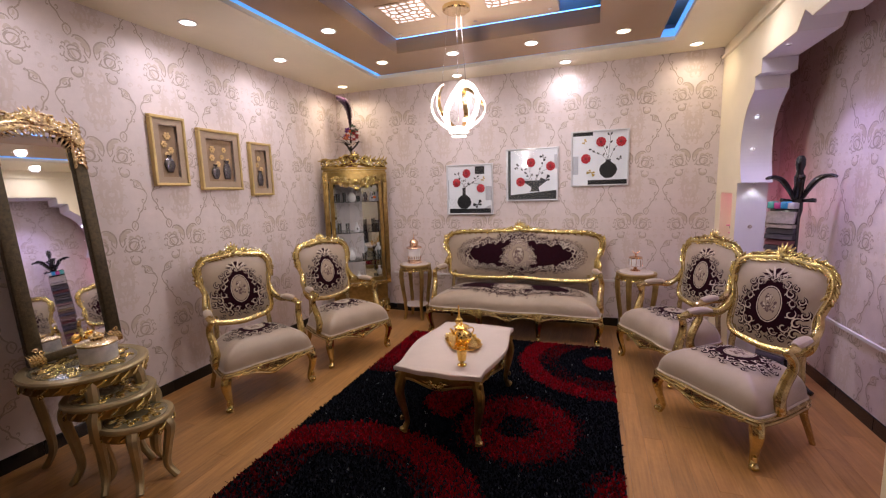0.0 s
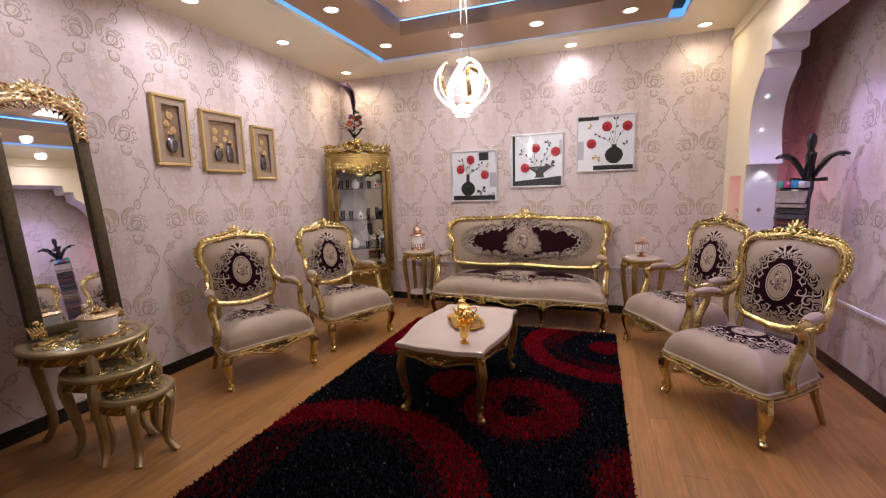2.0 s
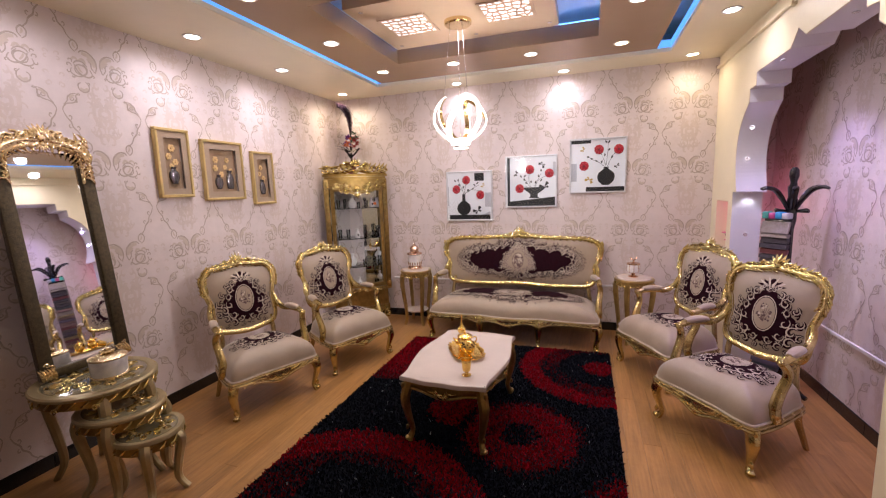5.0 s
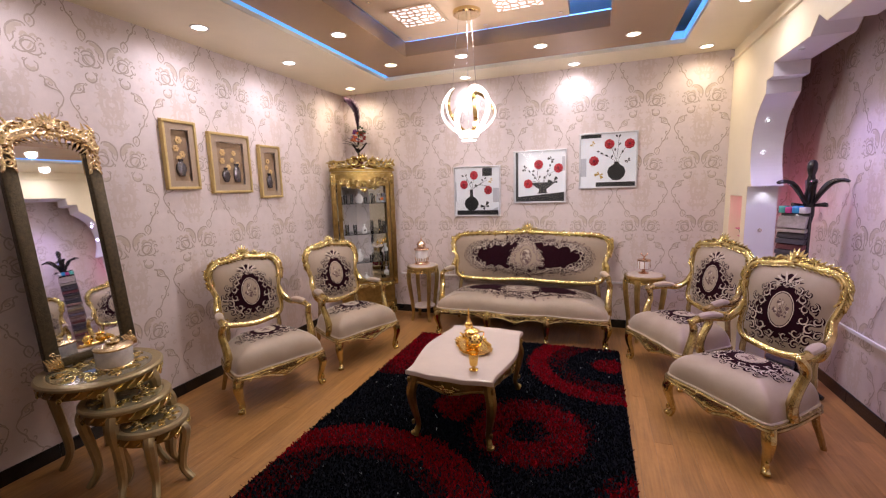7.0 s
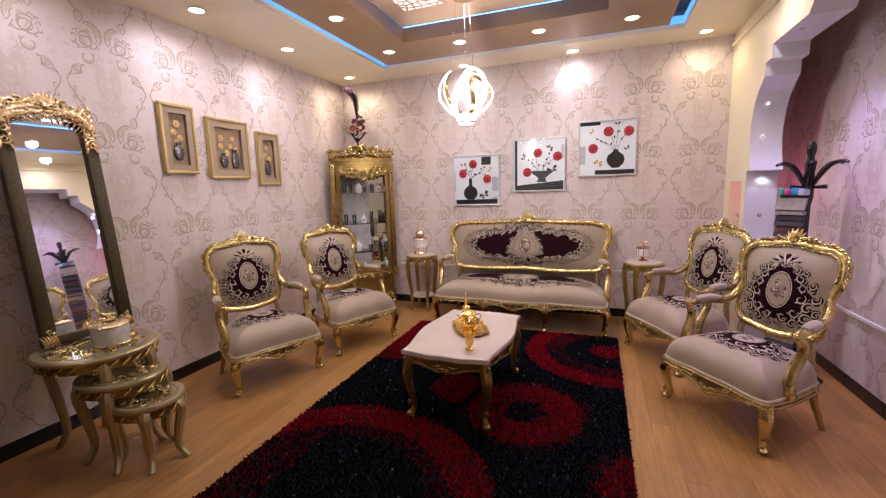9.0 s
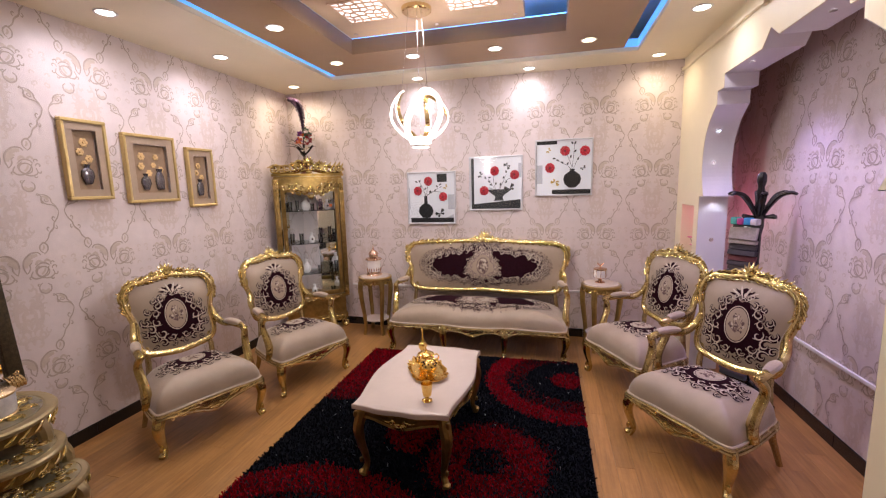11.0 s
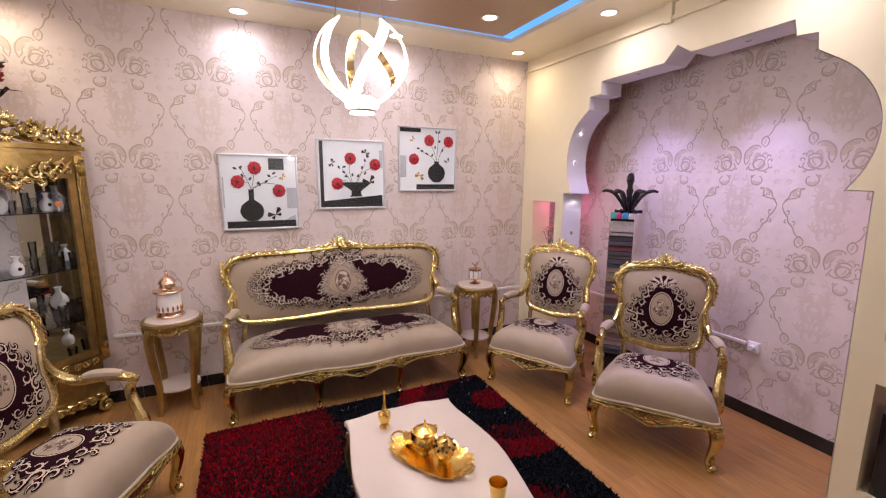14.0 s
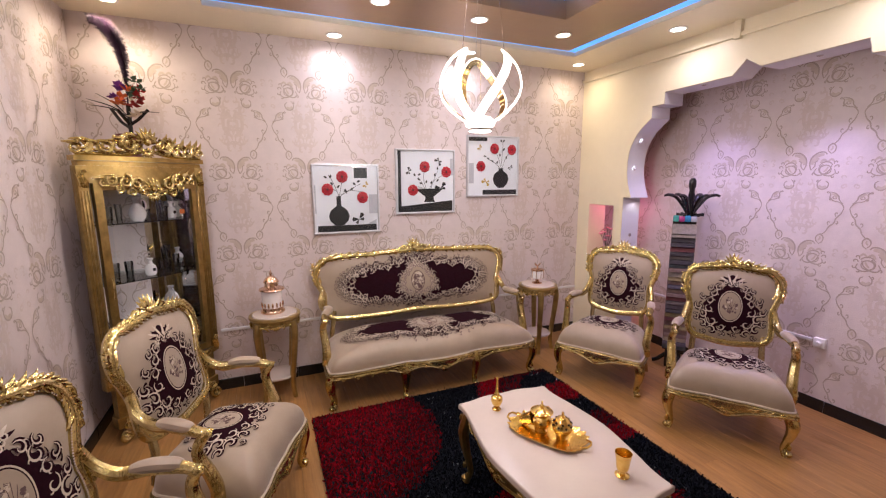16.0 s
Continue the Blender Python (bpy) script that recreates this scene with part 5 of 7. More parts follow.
# ---- side tables with lantern jars ----
M_CHAMP = mat("champagne_lacquer", (0.44, 0.35, 0.19), 0.36, 0.55, other=(0.33, 0.26, 0.14), scale=10, bump=0.1, bscale=60, rvary=0.08)
M_SIDE = mat("soft_gold", (0.52, 0.37, 0.14), 0.30, 0.85, other=(0.30, 0.205, 0.075), scale=12, bump=0.2, bscale=60, rvary=0.08)
def side_table():
    t = thing("side_table", "round gilded side table with cream marble top and shelf", "side table", "side tables by the sofa")
    part("tabletop", lathe([(0.0, 0.622), (0.150, 0.622), (0.156, 0.628), (0.156, 0.640), (0.150, 0.646), (0.0, 0.648)], 40), M_MARBLE, t, "cream marble top")
    rim = part("top_rim", lathe([(0.150, 0.610), (0.176, 0.612), (0.182, 0.622), (0.178, 0.636), (0.160, 0.638), (0.157, 0.622), (0.150, 0.612)], 40), M_SIDE, t)
    ap = lathe([(0.158, 0.565), (0.166, 0.57), (0.168, 0.612), (0.150, 0.612), (0.150, 0.566)], 40)
    part("apron", ap, M_SIDE, t)
    for k in range(4):
        a = TAU * (k + 0.5) / 4
        c, s = math.cos(a), math.sin(a)
        line = smooth_line([(0.160 * c, 0.160 * s, 0.60), (0.176 * c, 0.176 * s, 0.52), (0.164 * c, 0.164 * s, 0.38), (0.140 * c, 0.140 * s, 0.20), (0.136 * c, 0.136 * s, 0.08), (0.152 * c, 0.152 * s, 0.0)], 5)
        lg = part("leg", tube(line, lambda u: 0.030 - 0.012 * min(1, u * 1.2), 8), M_SIDE, t)
        cv = bmesh.new()
        pl = lambda p, q, r, a=a: Vector(((0.176 + r) * math.cos(a + p / 0.17), (0.176 + r) * math.sin(a + p / 0.17), q))  # noqa: E731
        shell(cv, pl, 0, 0.572, 0.036, -1, 7)
        part("leg_carving", cv, M_GOLD, lg)
        cv = bmesh.new()
        pl2 = lambda p, q, r, a=a + TAU / 8: Vector(((0.168 + r) * math.cos(a + p / 0.17), (0.168 + r) * math.sin(a + p / 0.17), q))  # noqa: E731
        shell(cv, pl2, 0, 0.578, 0.033, -1, 7)
        for h in (-1, 1):
            scroll(cv, pl2, h * 0.052, 0.588, 0.020, 1.2, math.pi / 2, h, 0.32)
            leaf(cv, pl2, h * 0.020, 0.570, 0.5 if h > 0 else math.pi - 0.5, 0.06, 0.010)
            leaf(cv, pl2, h * 0.050, 0.556, 0.9 if h > 0 else math.pi - 0.9, 0.05, 0.008)
        part("swag", cv, M_GOLD, t)
    part("shelf", lathe([(0.0, 0.155), (0.128, 0.155), (0.132, 0.162), (0.128, 0.172), (0.0, 0.173)], 36), M_MARBLE, t)
    return t


s1 = side_table()
s1.matrix_basis = pose(1.085, -0.235, 0)
s2 = copy_thing(s1, pose(3.40, -0.29, 0, 0, 0, 20))

M_PORCELAIN = mat("white_porcelain", (0.80, 0.76, 0.74), 0.18, vary=0.06, scale=20)
M_COPPER = mat("rose_gold", (0.86, 0.60, 0.45), 0.22, 1.0, other=(0.60, 0.40, 0.28), scale=30, bump=0.2, bscale=100)
lan = thing("lantern_jar", "white porcelain jar with rose-gold pagoda lid", "jar", at=pose(1.075, -0.23, 0.649) @ Matrix.Diagonal((1.15, 1.15, 1.34, 1)))
part("base", lathe([(0.0, 0), (0.072, 0), (0.074, 0.008), (0.066, 0.016), (0.064, 0.030), (0.0, 0.030)], 32), M_COPPER, lan)
part("body", lathe([(0.0, 0.028), (0.060, 0.030), (0.062, 0.05), (0.061, 0.115), (0.058, 0.125), (0.0, 0.125)], 32), M_PORCELAIN, lan)
band = bmesh.new()
for k in range(16):
    a = TAU * k / 16
    ball(band, (0.063 * math.cos(a), 0.063 * math.sin(a), 0.046), (0.006, 0.006, 0.016), 6, 4)
part("fretwork", band, M_COPPER, lan)
ld = part("lid", lathe([(0.066, 0.122), (0.078, 0.128), (0.074, 0.136), (0.052, 0.142), (0.042, 0.150), (0.040, 0.166), (0.048, 0.170), (0.044, 0.178), (0.034, 0.192), (0.016, 0.203), (0.006, 0.207), (0.010, 0.216), (0.004, 0.224), (0.005, 0.231), (0.0015, 0.24), (0.0, 0.27)], 32), M_COPPER, lan, "tiered rose-gold lid")
sw = thing("candy_drum", "small footed glass drum with rose-gold bands and a bow", "candy jar", at=pose(3.39, -0.29, 0.649))
part("foot", lathe([(0.0, 0), (0.046, 0), (0.048, 0.006), (0.022, 0.016), (0.014, 0.028), (0.020, 0.040), (0.052, 0.046), (0.056, 0.050), (0.0, 0.052)], 32), M_COPPER, sw)
part("drum", lathe([(0.0, 0.050), (0.054, 0.050), (0.055, 0.056), (0.055, 0.122), (0.053, 0.126), (0.0, 0.126)], 36), M_PORCELAIN, sw)
for k in range(8):
    a = TAU * k / 8
    part("rib", tube([(0.056 * math.cos(a), 0.056 * math.sin(a), 0.052), (0.056 * math.cos(a), 0.056 * math.sin(a), 0.124)], 0.0032, 6), M_COPPER, sw)
rg = part("lid", lathe([(0.058, 0.122), (0.060, 0.128), (0.058, 0.136), (0.030, 0.142), (0.010, 0.146), (0.007, 0.156), (0.010, 0.164), (0.0, 0.170)], 32), M_COPPER, sw)
for h in (-1, 1):
    part("bow", tube(smooth_line([(0, 0, 0.164), (h * 0.020, 0, 0.184), (h * 0.030, 0, 0.190), (h * 0.024, 0, 0.176), (0, 0, 0.164)], 4), 0.003, 6), M_COPPER, rg)

# ---- corner display cabinet ----
cab = thing("display_cabinet", "aged-gold corner display cabinet with carved crest and glass door", "cabinet", at=Matrix(((0.751, -0.661, 0, 0.399), (0.661, 0.751, 0, -0.303), (0, 0, 1, 0), (0, 0, 0, 1))))
cab.matrix_basis = cab.matrix_basis @ Matrix.Diagonal((0.92, 1, 1, 1))
BOW = lambda x: -0.035 * (1 - (x / 0.37) ** 2)  # noqa: E731
def bowed(x0, x1, z0, z1, out=0.0, deep=0.03, n=14, bm=None):
    """A bar that follows the cabinet's bowed front."""
    bm = bm or bmesh.new()
    rows = []
    for k in range(n + 1):
        x = x0 + (x1 - x0) * k / n
        y = BOW(x) - out
        rows.append([bm.verts.new((x, y, z0)), bm.verts.new((x, y - 0.004, (z0 + z1) / 2)), bm.verts.new((x, y, z1)), bm.verts.new((x, y + deep, z1)), bm.verts.new((x, y + deep, z0))])
    for a, b in zip(rows, rows[1:]):
        for j in range(5):
            bm.faces.new((a[j], b[j], b[(j + 1) % 5], a[(j + 1) % 5]))
    bm.faces.new(rows[0])
    bm.faces.new(rows[-1][::-1])
    bmesh.ops.recalc_face_normals(bm, faces=bm.faces)
    return bm


def wedge(z0, z1, w=0.37, deep=0.44, out=0.0, bm=None):
    front = [(w * (-1 + 2 * k / 14), BOW(w * (-1 + 2 * k / 14)) * (1 if w > 0.3 else 0.9) - out) for k in range(15)]
    return prism(front + [(w, 0.05), (0.06, deep), (-0.06, deep), (-w, 0.05)], z0, z1, bm=bm)


M_MIRROR = mat("mirror_silver", (0.86, 0.87, 0.88), 0.02, 1.0)
M_PANE = thin_pane("pane_glass")
M_SHELF = thin_pane("shelf_glass", (0.80, 0.88, 0.86), 0.14)
part("plinth", wedge(0.10, 0.17, 0.365, 0.43, 0.012), M_GOLD_DULL, cab)
part("base", wedge(0.17, 0.36, 0.35, 0.43), M_GOLD_DULL, cab)
part("floor_panel", wedge(0.36, 0.40, 0.37, 0.44, 0.016), M_GOLD_DULL, cab)
for h in (-1, 1):
    back = box(-0.008, 0.0, 0.40, 0.008, 0.52, 1.64)
    moved(back, pose(h * 0.355, 0.055, 0, 0, 0, h * 41.5))
    part("back_panel", back, M_MIRROR, cab, "mirrored back panel")
    post = box(h * 0.37 - 0.03, -0.012, 0.36, h * 0.37 + 0.03, 0.05, 1.70, 0.006)
    for k in (-1, 0, 1):
        box(h * 0.37 + k * 0.017 - 0.005, -0.018, 0.46, h * 0.37 + k * 0.017 + 0.005, -0.010, 1.56, 0.003, 1, bm=post)
    pp = part("post", post, M_GOLD_DULL, cab, "fluted corner post")
    cv = bmesh.new()
    pl = lambda a, b, c, h=h: Vector((h * 0.37 + a, -0.02 - c, b))  # noqa: E731
    for zz in (1.61, 0.42):
        for k in range(4):
            leaf(cv, pl, -0.016 + 0.011 * k, zz - 0.035, math.pi / 2, 0.085, 0.010)
        scroll(cv, pl, 0, zz + 0.05, 0.018, 1.2)
    part("post_carving", cv, M_GOLD, pp)
    fb = bmesh.new()
    pl = lambda a, b, c, h=h: Vector((h * 0.33 + a, -0.02 - c, b))  # noqa: E731
    scroll(fb, pl, 0, 0.06, 0.05, 1.2, math.pi / 2, h, 0.35)
    for k in range(4):
        leaf(fb, pl, -h * 0.03 * k, 0.09, math.pi * (0.5 + 0.15 * h), 0.07, 0.014)
    ball(fb, (h * 0.33, -0.01, 0.03), (0.035, 0.03, 0.03))
    part("foot", fb, M_GOLD, cab)
ft = bmesh.new()
ball(ft, (0, 0.38, 0.05), (0.04, 0.04, 0.05))
part("foot", ft, M_GOLD_DULL, cab)
part("header", wedge(1.60, 1.70, 0.365, 0.43), M_GOLD_DULL, cab)
cor = wedge(1.70, 1.725, 0.385, 0.44, 0.012)
wedge(1.728, 1.755, 0.405, 0.45, 0.026, bm=cor)
part("cornice", cor, M_GOLD_DULL, cab)
door = part("door", bowed(-0.325, 0.325, 0.41, 0.455, 0.012), M_GOLD_DULL, cab, "glazed bowed door")
db = bowed(-0.325, 0.325, 1.56, 1.60, 0.012)
part("door_rail", db, M_GOLD_DULL, door)
for h in (-1, 1):
    part("door_stile", bowed(h * 0.305 - 0.022, h * 0.305 + 0.022, 0.41, 1.60, 0.014, n=3), M_GOLD_DULL, door)
pane = bmesh.new()
pr = [[pane.verts.new((-0.285 + 0.57 * k / 12, BOW(-0.285 + 0.57 * k / 12) + 0.004, z)) for z in (0.45, 1.565)] for k in range(13)]
for a, b in zip(pr, pr[1:]):
    pane.faces.new((a[0], b[0], b[1], a[1]))
po = part("pane", pane, M_PANE, door, "clear bowed glass")
po.visible_shadow = False
part("door_handle", tube([(-0.305, -0.045, 0.92), (-0.305, -0.058, 0.95), (-0.305, -0.058, 1.02), (-0.305, -0.045, 1.05)], 0.006, 8), M_GOLD, door)
cv = bmesh.new()
pd = lambda a, b, c: Vector((a, BOW(a) - 0.022 - c, b + 0.06))  # noqa: E731
shell(cv, pd, 0, 1.50, 0.075, 1)
shell(cv, pd, 0, 1.47, 0.055, -1)
for h in (-1, 1):
    for k, (a, b, r) in enumerate(((0.10, 1.535, 0.035), (0.165, 1.55, 0.040), (0.235, 1.56, 0.035), (0.13, 1.485, 0.03), (0.20, 1.51, 0.028), (0.275, 1.545, 0.026))):
        scroll(cv, pd, h * a, b, r, 1.35, 0.5 + k, h if k % 2 else -h, 0.36)
        leaf(cv, pd, h * (a - 0.03), b + 0.02, 0.3 if h > 0 else math.pi - 0.3, 0.09, 0.012)
part("door_carving", cv, M_GOLD, door, "pierced gilded scrollwork")
cr = bmesh.new()
pc = lambda a, b, c: Vector((a, BOW(a) - 0.006 - c, b))  # noqa: E731
shell(cr, pc, 0, 1.845, 0.095, 1, 9)
shell(cr, pc, 0, 1.80, 0.06, -1)
tube([pc(-0.39 + 0.78 * k / 30, 1.765 + 0.03 * math.exp(-((-0.39 + 0.78 * k / 30) / 0.1) ** 2), 0) for k in range(31)], 0.014, 6, bm=cr)
for h in (-1, 1):
    for k, (a, b, r) in enumerate(((0.11, 1.83, 0.056), (0.175, 1.815, 0.047), (0.235, 1.808, 0.042), (0.295, 1.805, 0.038), (0.35, 1.812, 0.044), (0.385, 1.795, 0.03))):
        scroll(cr, pc, h * a, b, r, 1.35, 1 + k, h if k % 2 else -h, 0.36)
        leaf(cr, pc, h * (a - 0.03), b + 0.012, 0.5 if h > 0 else math.pi - 0.5, 0.09, 0.020)
part("crest", cr, M_GOLD, cab, "gilded carved crest")
cv = bmesh.new()
pb = lambda a, b, c: Vector((a, BOW(a) - 0.014 - c, b))  # noqa: E731
for h in (-1, 1):
    for k in range(5):
        scroll(cv, pb, h * (0.05 + 0.062 * k), 0.385 if k % 2 else 0.375, 0.026, 1.2, k, h if k % 2 else -h, 0.28)
        leaf(cv, pb, h * (0.03 + 0.06 * k), 0.15, -0.4 if h > 0 else math.pi + 0.4, 0.07, 0.014)
        scroll(cv, pb, h * (0.05 + 0.065 * k), 0.115, 0.028, 1.2, k, h, 0.3)
shell(cv, pb, 0, 0.12, 0.06, -1)
shell(cv, pb, 0, 0.385, 0.045, 1)
part("base_carving", cv, M_GOLD, cab)
SHELVES = (0.66, 1.00, 1.36)
for z in SHELVES:
    part("glass_shelf", wedge(z - 0.006, z, 0.335, 0.40, -0.02), M_SHELF, cab).visible_shadow = False
M_GLASSW = thin_pane("glassware", (0.86, 0.89, 0.90), 0.22)
rng = random.Random(12)


def shelf_item(kind, x, y, z):
    m = cab.matrix_basis @ Matrix.Translation((x, y, z))
    if kind == "vase":
        t = thing("porcelain_vase", "small white porcelain vase on a glass shelf", "vase", "cabinet vases", at=m)
        part("body", lathe([(0.0, 0), (0.026, 0), (0.034, 0.012), (0.036, 0.04), (0.030, 0.062), (0.014, 0.078), (0.012, 0.095), (0.022, 0.112), (0.018, 0.112), (0.009, 0.095), (0.0, 0.09)], 22), M_PORCELAIN, t)
        hb = bmesh.new()
        patch(hb, lambda p, q, c: Vector((p, -0.0365 - c, q)), (0, 0.04), lambda a: (0.011 * math.cos(a), 0.011 * math.sin(a)), 0.0, 14, 2)
        part("emblem", hb, M_BLACK, t)
    elif kind == "pitcher":
        t = thing("porcelain_pitcher", "round white porcelain pitcher on a glass shelf", "pitcher", "cabinet vases", at=m)
        part("body", lathe([(0.0, 0), (0.03, 0), (0.046, 0.02), (0.052, 0.05), (0.040, 0.085), (0.018, 0.11), (0.016, 0.13), (0.024, 0.15), (0.020, 0.15), (0.0, 0.12)], 24), M_PORCELAIN, t)
        part("handle", tube(smooth_line([(0.02, 0, 0.14), (0.05, 0, 0.13), (0.06, 0, 0.09), (0.046, 0, 0.06)], 4), 0.005, 6), M_PORCELAIN, t)
    else:
        h = rng.uniform(0.07, 0.13)
        r = rng.uniform(0.02, 0.03)
        t = thing("drinking_glass", "clear glass tumbler on a cabinet shelf", "glass", "cabinet glasses", at=m)
        part("bowl", lathe([(0.0, 0.006), (r * 0.75, 0.006), (r * 0.8, 0.0), (r * 0.78, 0.0), (r, h), (r * 0.95, h), (r * 0.7, 0.010), (0.0, 0.010)], 18), M_GLASSW, t)
        for o in t.children:
            o.visible_shadow = False


for z, kinds in ((1.361, "ggpggv"), (1.001, "ggvgg"), (0.661, "gpgg"), (0.402, "gvg")):
    for k, c in enumerate(kinds):
        x = -0.22 + 0.44 * k / (len(kinds) - 1)
        shelf_item({"g": "glass", "v": "vase", "p": "pitcher"}[c], x, 0.07 + 0.05 * (k % 2), z)
tagm = mat("orange_card", (0.85, 0.22, 0.04), 0.6)
pt = thing("price_tag", "small orange card on the top cabinet shelf", "tag", at=cab.matrix_basis @ pose(0.24, 0.03, 1.361))
part("card", box(-0.018, -0.001, 0.03, 0.018, 0.001, 0.06), tagm, pt)
part("stand", box(-0.003, 0.001, 0.0, 0.003, 0.003, 0.05), M_WHITE, pt)

# vase of feathers on the cabinet
M_FEATHER = mat("dark_plume", (0.022, 0.012, 0.022), 0.6, other=(0.06, 0.02, 0.06), scale=30)
M_PETAL_R = mat("red_petal", (0.42, 0.02, 0.02), 0.6, vary=0.3, scale=40)
M_PETAL_O = mat("orange_petal", (0.70, 0.14, 0.03), 0.6, vary=0.3, scale=40)
M_PETAL_P = mat("purple_petal", (0.16, 0.03, 0.22), 0.6, vary=0.3, scale=40)
M_PETAL_W = mat("cream_petal", (0.75, 0.62, 0.48), 0.6, vary=0.2, scale=40)
M_LEAF = mat("dull_leaf", (0.06, 0.10, 0.05), 0.55, vary=0.4, scale=30)
M_CLAY = mat("dark_red_clay", (0.14, 0.025, 0.02), 0.3, vary=0.3, scale=20)
fv = thing("feather_vase", "dark red vase of silk flowers and a tall plume", "vase", at=pose(0.335, -0.25, 1.756))
part("vase", lathe([(0.0, 0), (0.05, 0), (0.055, 0.01), (0.035, 0.03), (0.05, 0.07), (0.075, 0.12), (0.085, 0.14), (0.078, 0.14), (0.0, 0.12)], 28), M_CLAY, fv)
sb = bmesh.new()
tube([(0, 0, 0.11), (0, 0, 0.2), (0, 0, 0.32)], 0.012, 8, bm=sb)
for a, l, z0, z1 in ((0.2, 0.10, 0.2, 0.30), (2.6, 0.12, 0.18, 0.30), (4.2, 0.08, 0.2, 0.28)):
    tube([(0, 0, z0), (l * 0.5 * math.cos(a), l * 0.5 * math.sin(a), z0 + 0.04), (l * math.cos(a), l * math.sin(a), z1)], 0.010, 6, bm=sb)
part("stems", sb, M_BLACK, fv)
fl = smooth_line([(0, 0, 0.30), (0.005, 0, 0.44), (0.0, 0.01, 0.58), (-0.03, 0.01, 0.69), (-0.075, 0.0, 0.755), (-0.115, -0.01, 0.775)], 8)
fb = tube(fl, lambda u: 0.004 * (1 - u) + 0.001, 6)
for i, p in enumerate(fl[6:]):
    u = i / (len(fl) - 7)
    w = 0.055 * math.sin(math.pi * min(1, 0.25 + 0.75 * (1 - u))) ** 0.8
    for s in range(60):
        a = rng.uniform(0, TAU)
        q = p + Vector((w * math.cos(a), w * 0.7 * math.sin(a), rng.uniform(-0.005, 0.05)))
        v = [fb.verts.new(p), fb.verts.new(p + Vector((0.003, 0.003, 0.008))), fb.verts.new(q)]
        fb.faces.new(v)
part("plume", fb, M_FEATHER, fv, "dark purple ostrich plume")
for mt, n0, cz, name in ((M_PETAL_R, 10, 0.36, "red_flower"), (M_PETAL_O, 6, 0.35, "orange_flower"), (M_PETAL_P, 7, 0.40, "purple_flower"), (M_PETAL_W, 3, 0.30, "cream_flower"), (M_LEAF, 10, 0.42, "leaves")):
    pb_ = bmesh.new()
    base_a = {"red_flower": 0.4, "orange_flower": 4.6, "purple_flower": 3.2, "cream_flower": 5.2, "leaves": 0.2}[name]
    for k in range(n0):
        a = base_a + rng.uniform(-0.9, 0.9)
        r0 = rng.uniform(0.02, 0.075)
        c = Vector((r0 * math.cos(a), r0 * math.sin(a), cz + rng.uniform(-0.05, 0.05)))
        for s in range(6):
            d = Vector((rng.uniform(-1, 1), rng.uniform(-1, 1), rng.uniform(-0.3, 1))).normalized()
            e = c + d * rng.uniform(0.025, 0.055)
            sd = d.cross(Vector((0.3, 0.5, 0.8))).normalized() * 0.014
            pb_.faces.new([pb_.verts.new(c), pb_.verts.new((c + e) / 2 + sd), pb_.verts.new(e), pb_.verts.new((c + e) / 2 - sd)])
    part(name, pb_, mt, fv)
for a, l, dz in ((math.pi + 0.1, 0.20, 0.06), (math.pi + 0.35, 0.19, 0.02), (-0.1, 0.17, 0.00), (math.pi - 0.1, 0.16, 0.10)):
    lb = bmesh.new()
    tube(smooth_line([(0, 0, 0.24), (l * 0.4 * math.cos(a), l * 0.4 * math.sin(a), 0.28 + dz * 0.4), (l * math.cos(a), l * math.sin(a), 0.28 + dz)], 5), lambda u: 0.009 * math.sin(math.pi * (0.1 + 0.85 * u)) + 0.0015, 6, bm=lb, flat=0.35)
    part("blade_leaf", lb, M_BLACK, fv)

# ---- leaning mirror, nest of tables and marble jar ----
M_BRONZE = mat("bronze_frame", (0.10, 0.075, 0.04), 0.38, 0.6, other=(0.045, 0.035, 0.02), scale=60, bump=0.4, bscale=160)
M_GILT = mat("silver_gilt", (0.90, 0.72, 0.45), 0.22, 1.0, other=(0.70, 0.55, 0.32), scale=30, bump=0.4, bscale=90)
mir = thing("standing_mirror", "tall bronze mirror with a gilt carved top leaning on the wall", "mirror", at=Matrix.Translation((0.205, -3.128, 0.60)) @ pose(0, 0, 0, 0, -5.6, 0))
MW, MH = 0.197, 1.17
pm = lambda a, b, c: Vector((0.03 + c, a, b))  # noqa: E731
part("backing", box(0.0, -MW, 0.02, 0.018, MW, MH + 0.06), M_BLACK, mir)
for h in (-1, 1):
    part("frame_stile", box(0.002, h * MW - 0.034, 0.0, 0.045, h * MW + 0.034, MH - 0.02, 0.008), M_BRONZE, mir)
    cv = bmesh.new()
    for k in range(5):
        leaf(cv, pm, h * (MW + 0.025 - 0.014 * k), 0.0, math.pi / 2, 0.075, 0.012, 0.012)
    for k in range(4):
        scroll(cv, pm, h * (MW - 0.02 + 0.02 * (k % 2)), 0.02 + 0.02 * k, 0.014, 1.1, k, h, 0.35, 0.012)
    part("corner_block", cv, M_GILT, mir)
part("frame_rail", box(0.002, -MW, 0.0, 0.042, MW, 0.05, 0.008), M_BRONZE, mir)
glass = bmesh.new()
top_arc = [(MW * math.cos(math.pi * k / 16) * 0.9, MH - 0.02 + 0.085 * math.sin(math.pi * k / 16)) for k in range(17)]
f = [glass.verts.new((0.022, a, b)) for a, b in [(-MW * 0.9, 0.045), (MW * 0.9, 0.045)] + top_arc]
glass.faces.new(f)
bmesh.ops.recalc_face_normals(glass, faces=glass.faces)
part("mirror_glass", glass, M_MIRROR, mir, "silvered glass", smooth=False)
cv = bmesh.new()
